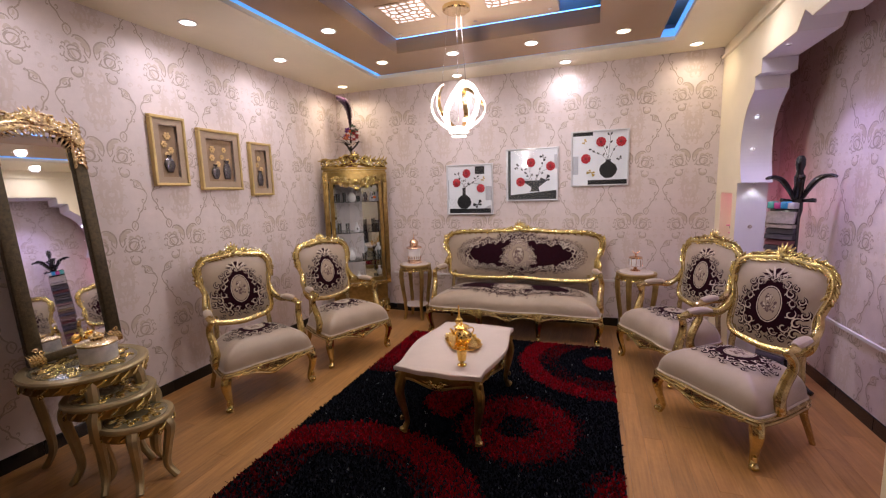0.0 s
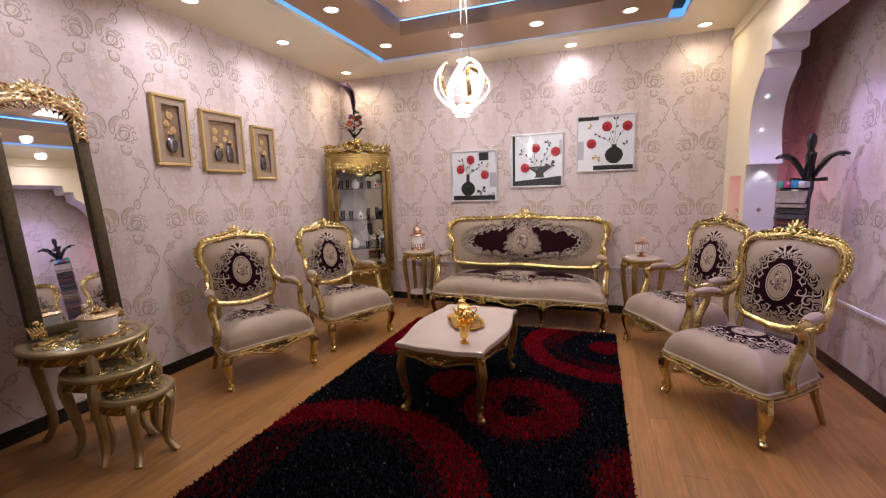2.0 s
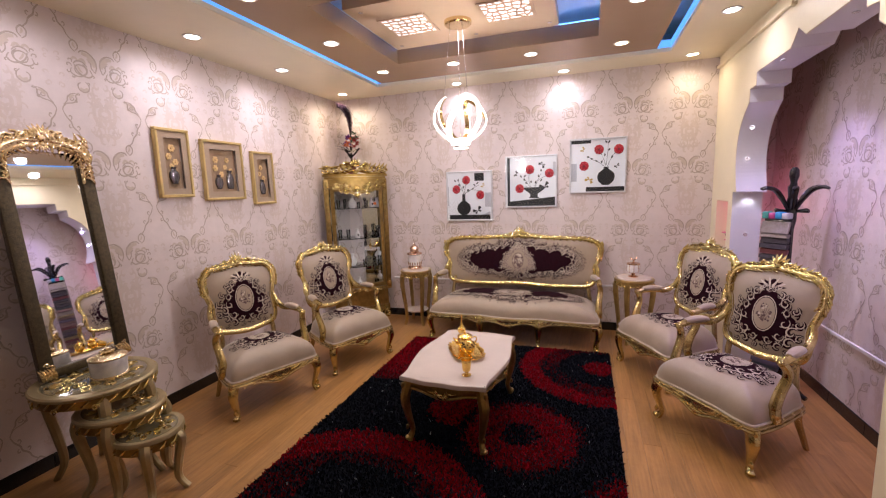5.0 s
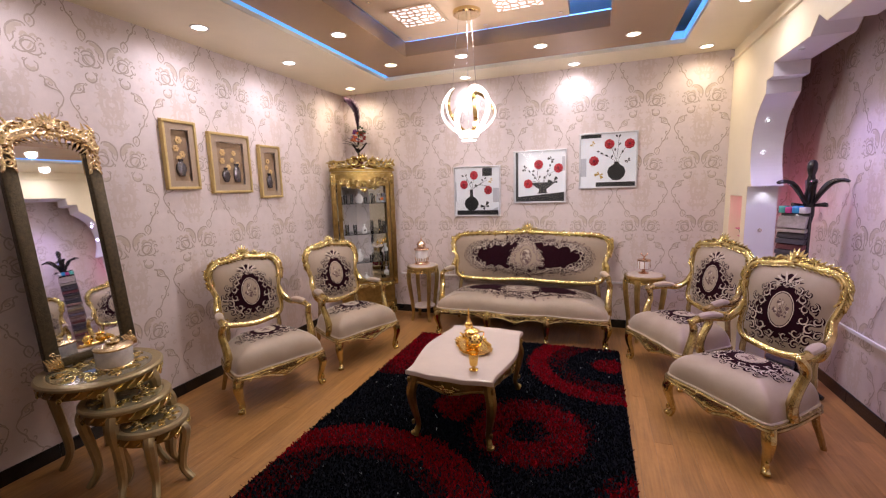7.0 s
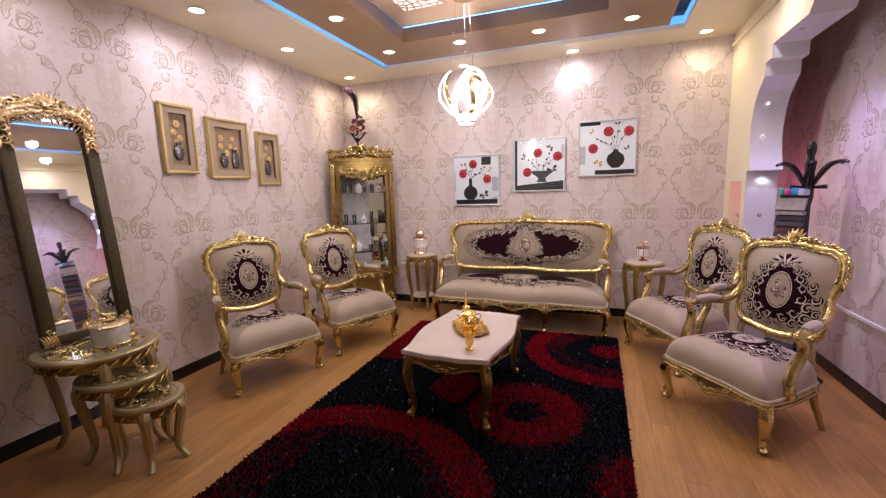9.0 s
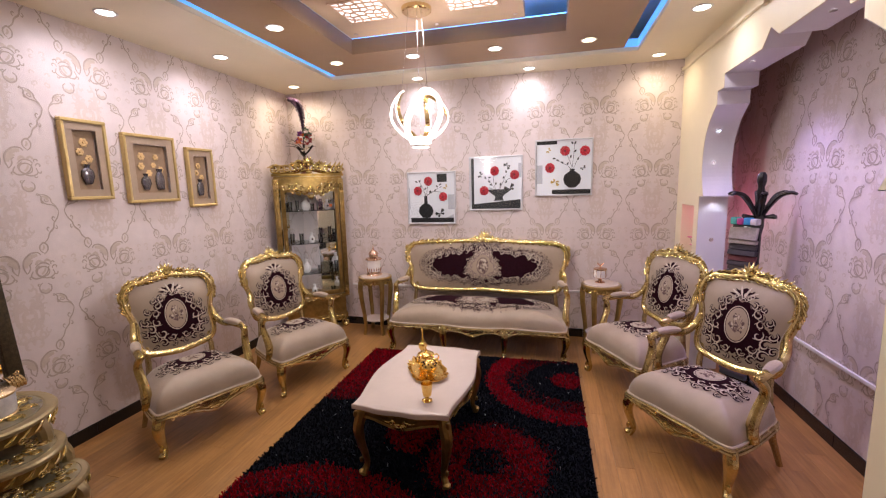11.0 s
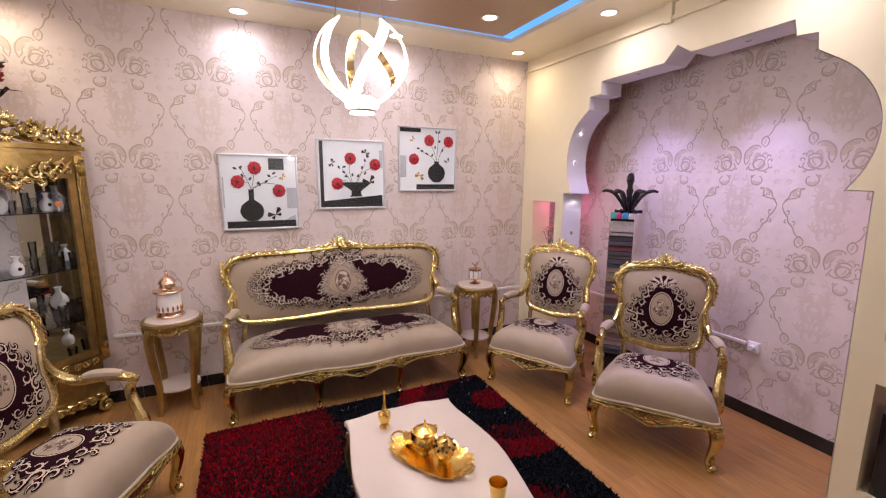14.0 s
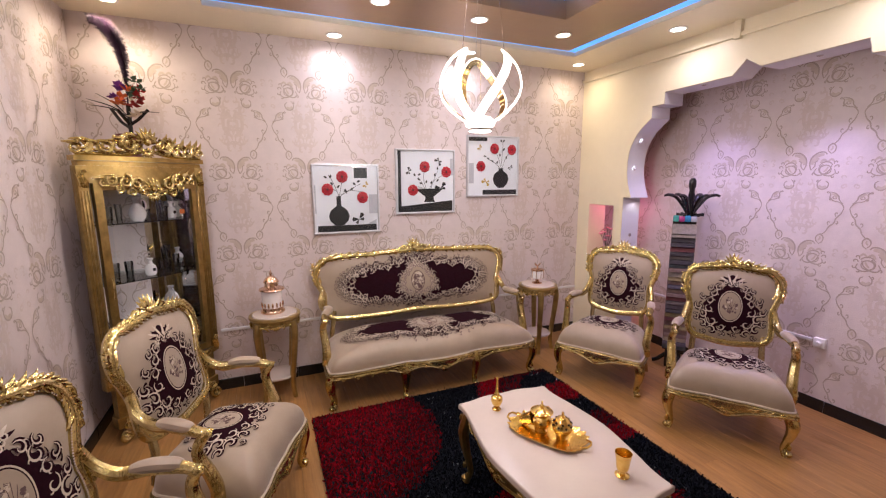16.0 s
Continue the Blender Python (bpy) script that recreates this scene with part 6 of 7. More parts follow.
arc = [pm((MW + 0.005) * math.cos(math.pi * k / 24), MH + 0.02 + 0.10 * math.sin(math.pi * k / 24), 0.0) for k in range(25)]
tube(arc, 0.034, 8, bm=cv)
carve_along(cv, smooth_line(arc, 3), 0.034, 2, Vector((1, 0, 0.05)), 3)
shell(cv, pm, 0, MH + 0.125, 0.085, 1, 11, 0.02)
shell(cv, pm, 0, MH + 0.10, 0.05, -1, 9, 0.02)
for h in (-1, 1):
    for k in range(9):
        zz = MH - 0.10 + 0.03 * k
        leaf(cv, pm, h * (MW + 0.03), zz - 0.02, math.pi / 2 + h * 0.4, 0.07, 0.014, 0.014)
        leaf(cv, pm, h * (MW - 0.03), zz - 0.02, math.pi / 2 - h * 0.3, 0.06, 0.012, 0.014)
        if k % 2:
            scroll(cv, pm, h * MW, zz, 0.028, 1.3, k, h, 0.3, 0.016)
    for k in range(6):
        a = math.pi / 2 - h * (0.25 + 0.19 * k)
        scroll(cv, pm, (MW + 0.0) * math.cos(a), MH + 0.03 + 0.12 * math.sin(a), 0.032, 1.3, k, h, 0.3, 0.02)
        leaf(cv, pm, MW * math.cos(a), MH - 0.01 + 0.10 * math.sin(a), a + math.pi, 0.045, 0.010, 0.01)
part("carved_top", cv, M_GILT, mir, "silver-gilt carved leaves and shell")


M_INSET = mat("lacquered_olive_gold", (0.26, 0.22, 0.13), 0.12, 0.3, vary=0.3, scale=14, coat=0.6)


def nest_table(name, label, x, y, z, rx, ry, legs, first=False):
    t = thing(name, label, "side table", "nest of tables", at=pose(x, y, 0))
    sq = ry / rx
    top = part("tabletop", lathe([(0.0, z - 0.026), (rx * 0.97, z - 0.026), (rx, z - 0.020), (rx, z - 0.008), (rx * 0.97, z), (rx * 0.84, z), (rx * 0.82, z - 0.004), (0.0, z - 0.004)], 56, squash=sq), M_CHAMP, t)
    part("glass_inset", lathe([(0.0, z - 0.003), (rx * 0.815, z - 0.003), (rx * 0.815, z - 0.001), (0.0, z - 0.001)], 48, squash=sq), M_INSET, top, "glossy olive-gold inset")
    cv = bmesh.new()
    pl = lambda a, b, c: Vector((a, b, z - 0.002 + c * 0.25))  # noqa: E731
    r2 = random.Random(5)
    for k in range(22):
        a = TAU * k / 22
        rr = rx * (0.62 if k % 2 else 0.40)
        scroll(cv, pl, rr * math.cos(a), rr * sq * math.sin(a), rx * 0.11, 1.3, a, 1 if k % 2 else -1, 0.24)
        leaf(cv, pl, rr * 0.8 * math.cos(a), rr * 0.8 * sq * math.sin(a), a, rx * 0.24, rx * 0.045)
    part("inlay", cv, M_GOLD, top, "gilded relief under glass")
    apr = lathe([(rx * 0.90, z - 0.075), (rx * 0.945, z - 0.070), (rx * 0.955, z - 0.026), (rx * 0.88, z - 0.026), (rx * 0.88, z - 0.074)], 56, squash=sq)
    ap_ = part("apron", apr, M_GOLD_DULL, t)
    cv = bmesh.new()
    pr_ = lambda a, b, c: Vector(((rx * 0.955 + c) * math.cos(a / rx), (rx * 0.955 + c) * sq * math.sin(a / rx), b))  # noqa: E731
    for k in range(int(20 * rx / 0.2)):
        a = TAU * rx * k / int(20 * rx / 0.2)
        leaf(cv, pr_, a, z - 0.06, 0.45, 0.06 * rx / 0.2, 0.009)
        if k % 3 == 0:
            scroll(cv, pr_, a, z - 0.070, 0.018, 1.2, 0, 1, 0.3)
    part("carving", cv, M_GOLD, ap_)
    for a in legs:
        c, s = math.cos(a), math.sin(a)
        k = rx * 0.86
        line = smooth_line([(k * c, k * sq * s, z - 0.04), ((k + 0.02) * c, (k + 0.02) * sq * s, z * 0.78), (k * 0.96 * c, k * 0.96 * sq * s, z * 0.45), (k * 0.90 * c, k * 0.90 * sq * s, z * 0.18), ((k + 0.03) * c, (k + 0.03) * sq * s, 0.0)], 5)
        part("leg", tube(line, lambda u: 0.031 - 0.013 * min(1, u * 1.2), 8), M_CHAMP, t)
    return t


nest_table("nest_table", "largest nest table with glass over gilded relief", 0.405, -3.20, 0.595, 0.30, 0.275, (0.45, math.pi - 0.45, math.pi + 0.5, -0.5))
nest_table("nest_table", "middle nest table pulled half out", 0.60, -3.215, 0.465, 0.215, 0.20, (0.95, math.pi - 0.9, math.pi + 0.9, -0.95))
nest_table("nest_table", "smallest nest table with carved gold rim", 0.765, -3.205, 0.35, 0.175, 0.165, (0.35, math.pi * 0.62, math.pi * 1.25, -0.75))
M_VEIN = mat("veined_marble", (0.74, 0.72, 0.70), 0.2, other=(0.42, 0.42, 0.44), scale=12)
jar = thing("marble_jar", "white veined marble jar with golden lid", "jar", at=pose(0.475, -3.17, 0.596))
part("foot", lathe([(0.0, 0), (0.085, 0), (0.088, 0.006), (0.080, 0.012), (0.0, 0.012)], 36), M_GILT, jar)
part("body", lathe([(0.0, 0.012), (0.080, 0.012), (0.084, 0.02), (0.086, 0.095), (0.083, 0.102), (0.0, 0.102)], 36), M_VEIN, jar)
jl = part("lid", lathe([(0.088, 0.100), (0.090, 0.108), (0.080, 0.116), (0.040, 0.126), (0.015, 0.130), (0.0, 0.131)], 36), M_GILT, jar)
fb = bmesh.new()
for k in range(9):
    a = TAU * k / 9
    ball(fb, (0.022 * math.cos(a), 0.022 * math.sin(a), 0.138), (0.014, 0.014, 0.009), 6, 4)
ball(fb, (0, 0, 0.148), (0.014, 0.014, 0.012), 8, 5)
part("flower_knob", fb, M_GILT, jl)
dc = thing("dark_cabinet", "dark brown wooden cabinet standing against the wall", "cabinet", at=pose(0.0, -4.15, 0))
M_DWOOD = mat("dark_wood", (0.035, 0.016, 0.010), 0.3, vary=0.4, scale=6, bump=0.1, bscale=30)
part("body", box(0.01, -0.45, 0.06, 0.42, 0.45, 1.25, 0.008), M_DWOOD, dc)
part("top", box(0.0, -0.47, 1.25, 0.45, 0.47, 1.29, 0.008), M_DWOOD, dc)
for h in (-1, 1):
    d_ = part("door", box(0.42, h * 0.225 - 0.21, 0.10, 0.437, h * 0.225 + 0.21, 1.22, 0.004), M_DWOOD, dc)
    part("knob", lathe([(0.0, 0), (0.012, 0.0), (0.008, 0.012), (0.014, 0.022), (0.0, 0.028)], 14, at=(0, 0, 0)), M_GOLD_DULL, d_).matrix_basis = pose(0.437, h * 0.03, 0.7, 0, 90, 0)
part("plinth", box(0.02, -0.44, 0.0, 0.40, 0.44, 0.06), M_DWOOD, dc)

# ---- chandelier ----
M_BAND = mat("polished_gold_band", (0.80, 0.62, 0.34), 0.14, 1.0)
M_LED = glow("led_band", (1.0, 0.95, 0.90), 3.0)
CH = (2.07, -1.60)
ch = thing("chandelier", "pendant chandelier of glowing gold-lined looping bands", "chandelier", at=pose(CH[0], CH[1], 0))
part("canopy", lathe([(0.0, ZM - 0.03), (0.085, ZM - 0.03), (0.095, ZM - 0.022), (0.098, ZM - 0.004), (0.098, ZM), (0.0, ZM)], 40), M_BAND, ch)

# one band climbs and falls three times round a globe; each third of it is a loop from the hub over the top and back
CH_Z = 2.05


def band_point(u):
    z = -0.150 * math.tanh(1.5 * math.cos(3 * u)) / math.tanh(1.5)
    r = 0.195 * math.sqrt(max(0.0, 1 - (z / 0.172) ** 2 * 0.86)) * (1.0 if z > 0 else 1 - 0.30 * (-z / 0.15) ** 2)
    p = u + 0.26 * z / 0.15
    return Vector((r * math.cos(p), r * math.sin(p), CH_Z + z))


N_BAND = 40
for k in range(3):
    us = [TAU * (k + i / N_BAND) / 3 for i in range(N_BAND + 1)]
    outb, inb, rim = bmesh.new(), bmesh.new(), bmesh.new()
    rows = []
    for u in us:
        p = band_point(u)
        d = (band_point(u + 0.01) - band_point(u - 0.01)).normalized()
        o = p - Vector((0, 0, CH_Z))
        o = (o - d * o.dot(d)).normalized()
        rows.append((p, d.cross(o).normalized() * 0.020, o))
    for bmx, off, wide in ((outb, 0.004, 1.0), (inb, -0.004, 0.90)):
        vs = [(bmx.verts.new(p + o * off + s_ * wide), bmx.verts.new(p + o * off - s_ * wide)) for p, s_, o in rows]
        for a, b in zip(vs, vs[1:]):
            bmx.faces.new((a[0], a[1], b[1], b[0]))
    for h in (-1, 1):
        vs = [(rim.verts.new(p + o * 0.004 + s_ * h), rim.verts.new(p - o * 0.004 + s_ * h * 0.90)) for p, s_, o in rows]
        for a, b in zip(vs, vs[1:]):
            rim.faces.new((a[0], a[1], b[1], b[0]))
    lb = part("light_band", outb, M_LED, ch, "glowing white band")
    part("gold_lining", inb, M_BAND, lb, "polished gold inner face")
    part("rim", rim, M_LED, lb)
    tip = band_point(TAU * (k + 0.5) / 3)
    part("cable", tube([(tip.x * 0.5, tip.y * 0.5, ZM - 0.03), tuple(tip)], 0.0016, 5), M_CHROME, ch)
part("cable", tube([(0, 0, ZM - 0.03), (0, 0, 1.90)], 0.0016, 5), M_CHROME, ch)
hub = part("hub", lathe([(0.0, 1.912), (0.050, 1.912), (0.066, 1.900), (0.074, 1.890), (0.070, 1.872), (0.054, 1.862), (0.052, 1.846), (0.0, 1.846)], 36), M_LED, ch, "glowing round hub")
part("hub_ring", lathe([(0.052, 1.850), (0.060, 1.850), (0.060, 1.860), (0.052, 1.860), (0.052, 1.850)], 36), M_CHROME, hub)
for z, watts in ((1.79, 17), (1.945, 22)):     # below and above the glowing hub
    pl_ = bpy.data.lights.new("chandelier_lamp", "POINT")
    pl_.energy, pl_.color, pl_.shadow_soft_size = watts, (1.0, 0.915, 0.94), 0.030
    new("chandelier_lamp", pl_).location = (CH[0], CH[1], z)

# ---- framed pictures ----
M_SILVER = mat("silver_moulding", (0.66, 0.66, 0.68), 0.36, 0.5, vary=0.1, scale=20)
M_PRINT = mat("white_print_paper", (0.80, 0.80, 0.83), 0.4, vary=0.03, scale=6)
M_INK = mat("black_ink", (0.018, 0.018, 0.020), 0.4, vary=0.3, scale=8)
M_GREY = mat("grey_ink", (0.50, 0.50, 0.54), 0.5, vary=0.1, scale=8)
M_ROSE = mat("crimson_rose", (0.55, 0.016, 0.036), 0.5, other=(0.30, 0.008, 0.018), scale=60)
M_STEM = mat("dark_stem", (0.03, 0.03, 0.03), 0.5)
M_YELLOW = mat("ochre_wing", (0.55, 0.36, 0.08), 0.5, vary=0.3, scale=60)


def picture(x0, x1, z0, z1, label, art):
    t = thing("picture", label, "picture", "rose pictures", at=pose(x0, 0, z0))
    w, h = x1 - x0, z1 - z0
    for a in ((0, 0, w, 0.014), (0, h - 0.014, w, h), (0, 0.014, 0.014, h - 0.014), (w - 0.014, 0.014, w, h - 0.014)):
        part("frame_bar", box(a[0], -0.032, a[1], a[2], -0.002, a[3], 0.003, 1), M_SILVER, t)
    sheet = part("print", box(0.012, -0.016, 0.012, w - 0.012, -0.004, h - 0.012), M_PRINT, t, "white art print", smooth=False)
    S = lambda p, q, c: Vector((p * w, -0.0165 - c, q * h))  # noqa: E731

    def flat(mt, name, pts, c=0.001):
        bm = bmesh.new()
        bm.faces.new([bm.verts.new(S(p, q, c)) for p, q in pts])
        bmesh.ops.recalc_face_normals(bm, faces=bm.faces)
        part(name, bm, mt, sheet, smooth=False)

    for mt, name, pts in art["flats"]:
        flat(mt, name, pts)
    prof = art["vase"]
    flat(M_INK, "painted_vase", [(art["vx"] + a, b) for a, b in prof] + [(art["vx"] - a, b) for a, b in prof[::-1]], 0.002)
    st = bmesh.new()
    for line in art["stems"]:
        ribbon(st, S, [(p.x, p.y) for p in smooth_line([(a, b, 0) for a, b in line], 5)], 0.006, 0.0025)
    for p, q, a in art["leaves"]:
        ribbon(st, S, [(p + 0.055 * k / 5 * math.cos(a), q + 0.055 * k / 5 * math.sin(a)) for k in range(6)], lambda u: 0.030 * math.sin(math.pi * (0.05 + 0.9 * u)), 0.003)
    part("painted_stems", st, M_STEM, sheet, smooth=False)
    for p, q in art["roses"]:
        bm = bmesh.new()
        for k in range(9):
            a = TAU * k / 9
            ball(bm, S(p + 0.050 * math.cos(a), q + 0.050 * math.sin(a), 0.004), (0.022, 0.006, 0.022), 7, 4)
        for k in range(5):
            a = TAU * k / 5 + 0.3
            ball(bm, S(p + 0.022 * math.cos(a), q + 0.022 * math.sin(a), 0.006), (0.017, 0.006, 0.017), 7, 4)
        part("rose", bm, M_ROSE, sheet, "raised crimson rose")
        eye = bmesh.new()
        ball(eye, S(p, q, 0.010), (0.011, 0.004, 0.011), 8, 4)
        part("rose_heart", eye, M_INK, sheet)
    for p, q, a, s, mt in art["flies"]:
        bm = bmesh.new()
        for wing in (-1, 1):
            for up, ln in ((0.5, 1.0), (-0.5, 0.7)):
                al = a + math.pi / 2 * (1 - wing) + up * wing
                pts = [(p, q), (p + s * ln * math.cos(al - 0.35), q + s * ln * math.sin(al - 0.35)), (p + s * ln * 1.1 * math.cos(al), q + s * ln * 1.1 * math.sin(al)), (p + s * ln * math.cos(al + 0.35), q + s * ln * math.sin(al + 0.35))]
                bm.faces.new([bm.verts.new(S(u, v, 0.004)) for u, v in pts])
        bmesh.ops.recalc_face_normals(bm, faces=bm.faces)
        part("butterfly", bm, mt, sheet, smooth=False)
    pn = bmesh.new()
    pn.faces.new([pn.verts.new((a, -0.027, b)) for a, b in ((0.012, 0.012), (w - 0.012, 0.012), (w - 0.012, h - 0.012), (0.012, h - 0.012))])
    part("pane", pn, M_PANE, t, smooth=False).visible_shadow = False
    return t


bottle = [(0.0, 0.12), (0.07, 0.125), (0.13, 0.18), (0.155, 0.25), (0.13, 0.33), (0.07, 0.38), (0.035, 0.40), (0.033, 0.53), (0.038, 0.54)]
bowl = [(0.0, 0.18), (0.10, 0.18), (0.075, 0.21), (0.07, 0.26), (0.15, 0.32), (0.24, 0.39), (0.0, 0.39)]
ball_v = [(0.0, 0.14), (0.06, 0.145), (0.13, 0.21), (0.155, 0.29), (0.13, 0.37), (0.06, 0.42), (0.035, 0.44), (0.05, 0.47)]
R4 = lambda a, b, c, d: [(a, b), (c, b), (c, d), (a, d)]  # noqa: E731
picture(1.42, 1.958, 1.182, 1.742, "framed print of red roses in a round black bottle", dict(vx=0.38, vase=bottle, roses=[(0.22, 0.64), (0.44, 0.82), (0.74, 0.52)],
        flats=[(M_INK, "black_band", R4(0.06, 0.03, 0.95, 0.12)), (M_INK, "black_square", R4(0.62, 0.80, 0.82, 0.95)), (M_GREY, "grey_square", R4(0.84, 0.28, 0.98, 0.56)), (M_GREY, "grey_strip", R4(0.03, 0.30, 0.05, 0.70)), (M_GREY, "grey_wedge", [(0.80, 0.12), (0.95, 0.12), (0.95, 0.19)])],
        stems=[[(0.38, 0.54), (0.35, 0.62), (0.24, 0.66)], [(0.39, 0.54), (0.42, 0.68), (0.44, 0.80)], [(0.40, 0.54), (0.55, 0.62), (0.74, 0.60)], [(0.38, 0.56), (0.30, 0.75), (0.24, 0.84)], [(0.41, 0.56), (0.60, 0.66), (0.72, 0.72)]],
        leaves=[(0.30, 0.70, 2.2), (0.26, 0.80, 1.2), (0.22, 0.80, 2.6), (0.46, 0.60, 1.0), (0.56, 0.63, 0.6), (0.64, 0.70, 2.4), (0.66, 0.74, 0.5), (0.50, 0.58, 1.8), (0.36, 0.66, 0.8)],
        flies=[(0.68, 0.20, 0.5, 0.10, M_INK), (0.80, 0.70, 0.9, 0.05, M_YELLOW)]))
picture(2.105, 2.655, 1.322, 1.876, "framed print of red roses in a black footed bowl", dict(vx=0.56, vase=bowl, roses=[(0.28, 0.37), (0.48, 0.73), (0.85, 0.65)],
        flats=[(M_INK, "black_band", [(0.04, 0.03), (0.96, 0.03), (0.96, 0.20), (0.09, 0.12), (0.09, 0.97), (0.04, 0.97)]), (M_GREY, "grey_strip", R4(0.92, 0.60, 0.97, 0.86))],
        stems=[[(0.50, 0.39), (0.46, 0.55), (0.48, 0.70)], [(0.56, 0.39), (0.64, 0.52), (0.84, 0.62)], [(0.48, 0.39), (0.42, 0.50), (0.36, 0.58)], [(0.58, 0.39), (0.66, 0.58), (0.70, 0.66)], [(0.44, 0.40), (0.36, 0.42), (0.30, 0.38)]],
        leaves=[(0.40, 0.52, 2.5), (0.44, 0.47, 2.9), (0.50, 0.47, 1.4), (0.58, 0.46, 1.2), (0.64, 0.58, 1.2), (0.68, 0.50, 0.9), (0.36, 0.60, 0.4), (0.32, 0.58, 2.0), (0.70, 0.68, 1.7)],
        flies=[(0.72, 0.82, 2.4, 0.07, M_INK), (0.22, 0.66, 1.2, 0.06, M_INK), (0.76, 0.40, 0.4, 0.10, M_INK)]))
picture(2.778, 3.325, 1.460, 2.012, "framed print of red roses in a round black vase", dict(vx=0.65, vase=ball_v, roses=[(0.26, 0.50), (0.52, 0.79), (0.86, 0.78)],
        flats=[(M_INK, "black_band", R4(0.30, 0.03, 0.97, 0.11)), (M_INK, "black_bar", R4(0.03, 0.91, 0.38, 0.97)), (M_GREY, "grey_strip", R4(0.03, 0.22, 0.13, 0.55))],
        stems=[[(0.63, 0.47), (0.52, 0.56), (0.38, 0.62)], [(0.65, 0.47), (0.60, 0.62), (0.54, 0.76)], [(0.67, 0.47), (0.74, 0.64), (0.84, 0.76)], [(0.65, 0.50), (0.67, 0.72), (0.68, 0.90)]],
        leaves=[(0.50, 0.57, 2.5), (0.42, 0.62, 2.8), (0.56, 0.54, 1.2), (0.62, 0.66, 1.5), (0.68, 0.76, 0.9), (0.68, 0.90, 1.0), (0.66, 0.90, 2.2), (0.74, 0.62, 1.3), (0.36, 0.66, 3.0)],
        flies=[(0.84, 0.48, 0.6, 0.05, M_INK), (0.36, 0.25, 2.7, 0.08, M_YELLOW), (0.24, 0.80, 1.0, 0.05, M_YELLOW)]))

# ---- shadow boxes with small vases ----
M_FRAMEGOLD = mat("flat_gold_frame", (0.62, 0.47, 0.20), 0.35, 0.7, vary=0.15, scale=20)
M_MAT = mat("taupe_mat", (0.36, 0.27, 0.19), 0.7, vary=0.08, scale=30, bump=0.1, bscale=200)
M_BACKB = mat("brown_backing", (0.30, 0.20, 0.12), 0.7, vary=0.2, scale=14)
M_PEWTER = mat("pewter_vase", (0.16, 0.15, 0.16), 0.25, 0.8, vary=0.3, scale=30)
M_GOLDFL = mat("gold_flower", (0.66, 0.45, 0.20), 0.5, 0.3, vary=0.3, scale=60)


def shadow_box(y0, y1, z0, z1, vases, flowers, label):
    w, h = y1 - y0, z1 - z0
    t = thing("shadow_box", label, "picture", "shadow boxes", at=Matrix.Translation((0, y0, z0)))
    fw, mw = 0.022, 0.072
    for a in ((0, 0, w, fw), (0, h - fw, w, h), (0, fw, fw, h - fw), (w - fw, fw, w, h - fw)):
        part("frame_bar", box(0.002, a[0], a[1], 0.040, a[2], a[3], 0.004, 1), M_FRAMEGOLD, t)
    g = min(mw, w * 0.24)
    for a in ((fw, fw, w - fw, g), (fw, h - g, w - fw, h - fw), (fw, g, g, h - g), (w - g, g, w - fw, h - g)):
        part("mat_strip", box(0.026, a[0], a[1], 0.030, a[2], a[3]), M_MAT, t, smooth=False)
    bk = part("backing", box(0.002, g, g, 0.005, w - g, h - g), M_BACKB, t, smooth=False)
    for p, q, s, slim in vases:
        v = part("miniature_vase", lathe([(0.0, 0), (0.022 * s, 0), (0.026 * s, 0.006), (0.040 * s * slim, 0.05 * s), (0.034 * s * slim, 0.085 * s), (0.015 * s, 0.105 * s), (0.024 * s, 0.125 * s), (0.0, 0.125 * s)], 18, squash=1.0), M_PEWTER, bk)
        v.matrix_basis = pose(0.012, p * w, q * h) @ Matrix.Diagonal((0.35, 1, 1, 1))
    for p, q, r in flowers:
        bm = bmesh.new()
        for k in range(6):
            a = TAU * k / 6
            ball(bm, (0.010, p * w + r * 0.6 * math.cos(a), q * h + r * 0.6 * math.sin(a)), (0.004, r * 0.42, r * 0.42), 6, 4)
        ball(bm, (0.014, p * w, q * h), (0.005, r * 0.3, r * 0.3), 6, 4)
        part("flower", bm, M_GOLDFL, bk)
    return t


shadow_box(-2.405, -2.130, 1.555, 2.062, [(0.50, 0.20, 1.0, 1.1)], [(0.50, 0.72, 0.030), (0.40, 0.60, 0.026), (0.58, 0.52, 0.026), (0.46, 0.46, 0.02)], "gold-framed shadow box with a pewter vase and flowers")
shadow_box(-2.022, -1.605, 1.520, 2.014, [(0.38, 0.19, 0.95, 1.1), (0.66, 0.19, 1.25, 0.8)], [(0.34, 0.68, 0.03), (0.32, 0.54, 0.028), (0.46, 0.44, 0.026), (0.62, 0.68, 0.024), (0.56, 0.56, 0.022), (0.70, 0.50, 0.024)], "wide gold-framed shadow box with two pewter vases")
shadow_box(-1.497, -1.222, 1.465, 1.955, [(0.48, 0.19, 1.1, 0.85)], [(0.46, 0.70, 0.026), (0.38, 0.58, 0.024), (0.56, 0.50, 0.026)], "narrow gold-framed shadow box with a slim pewter vase")

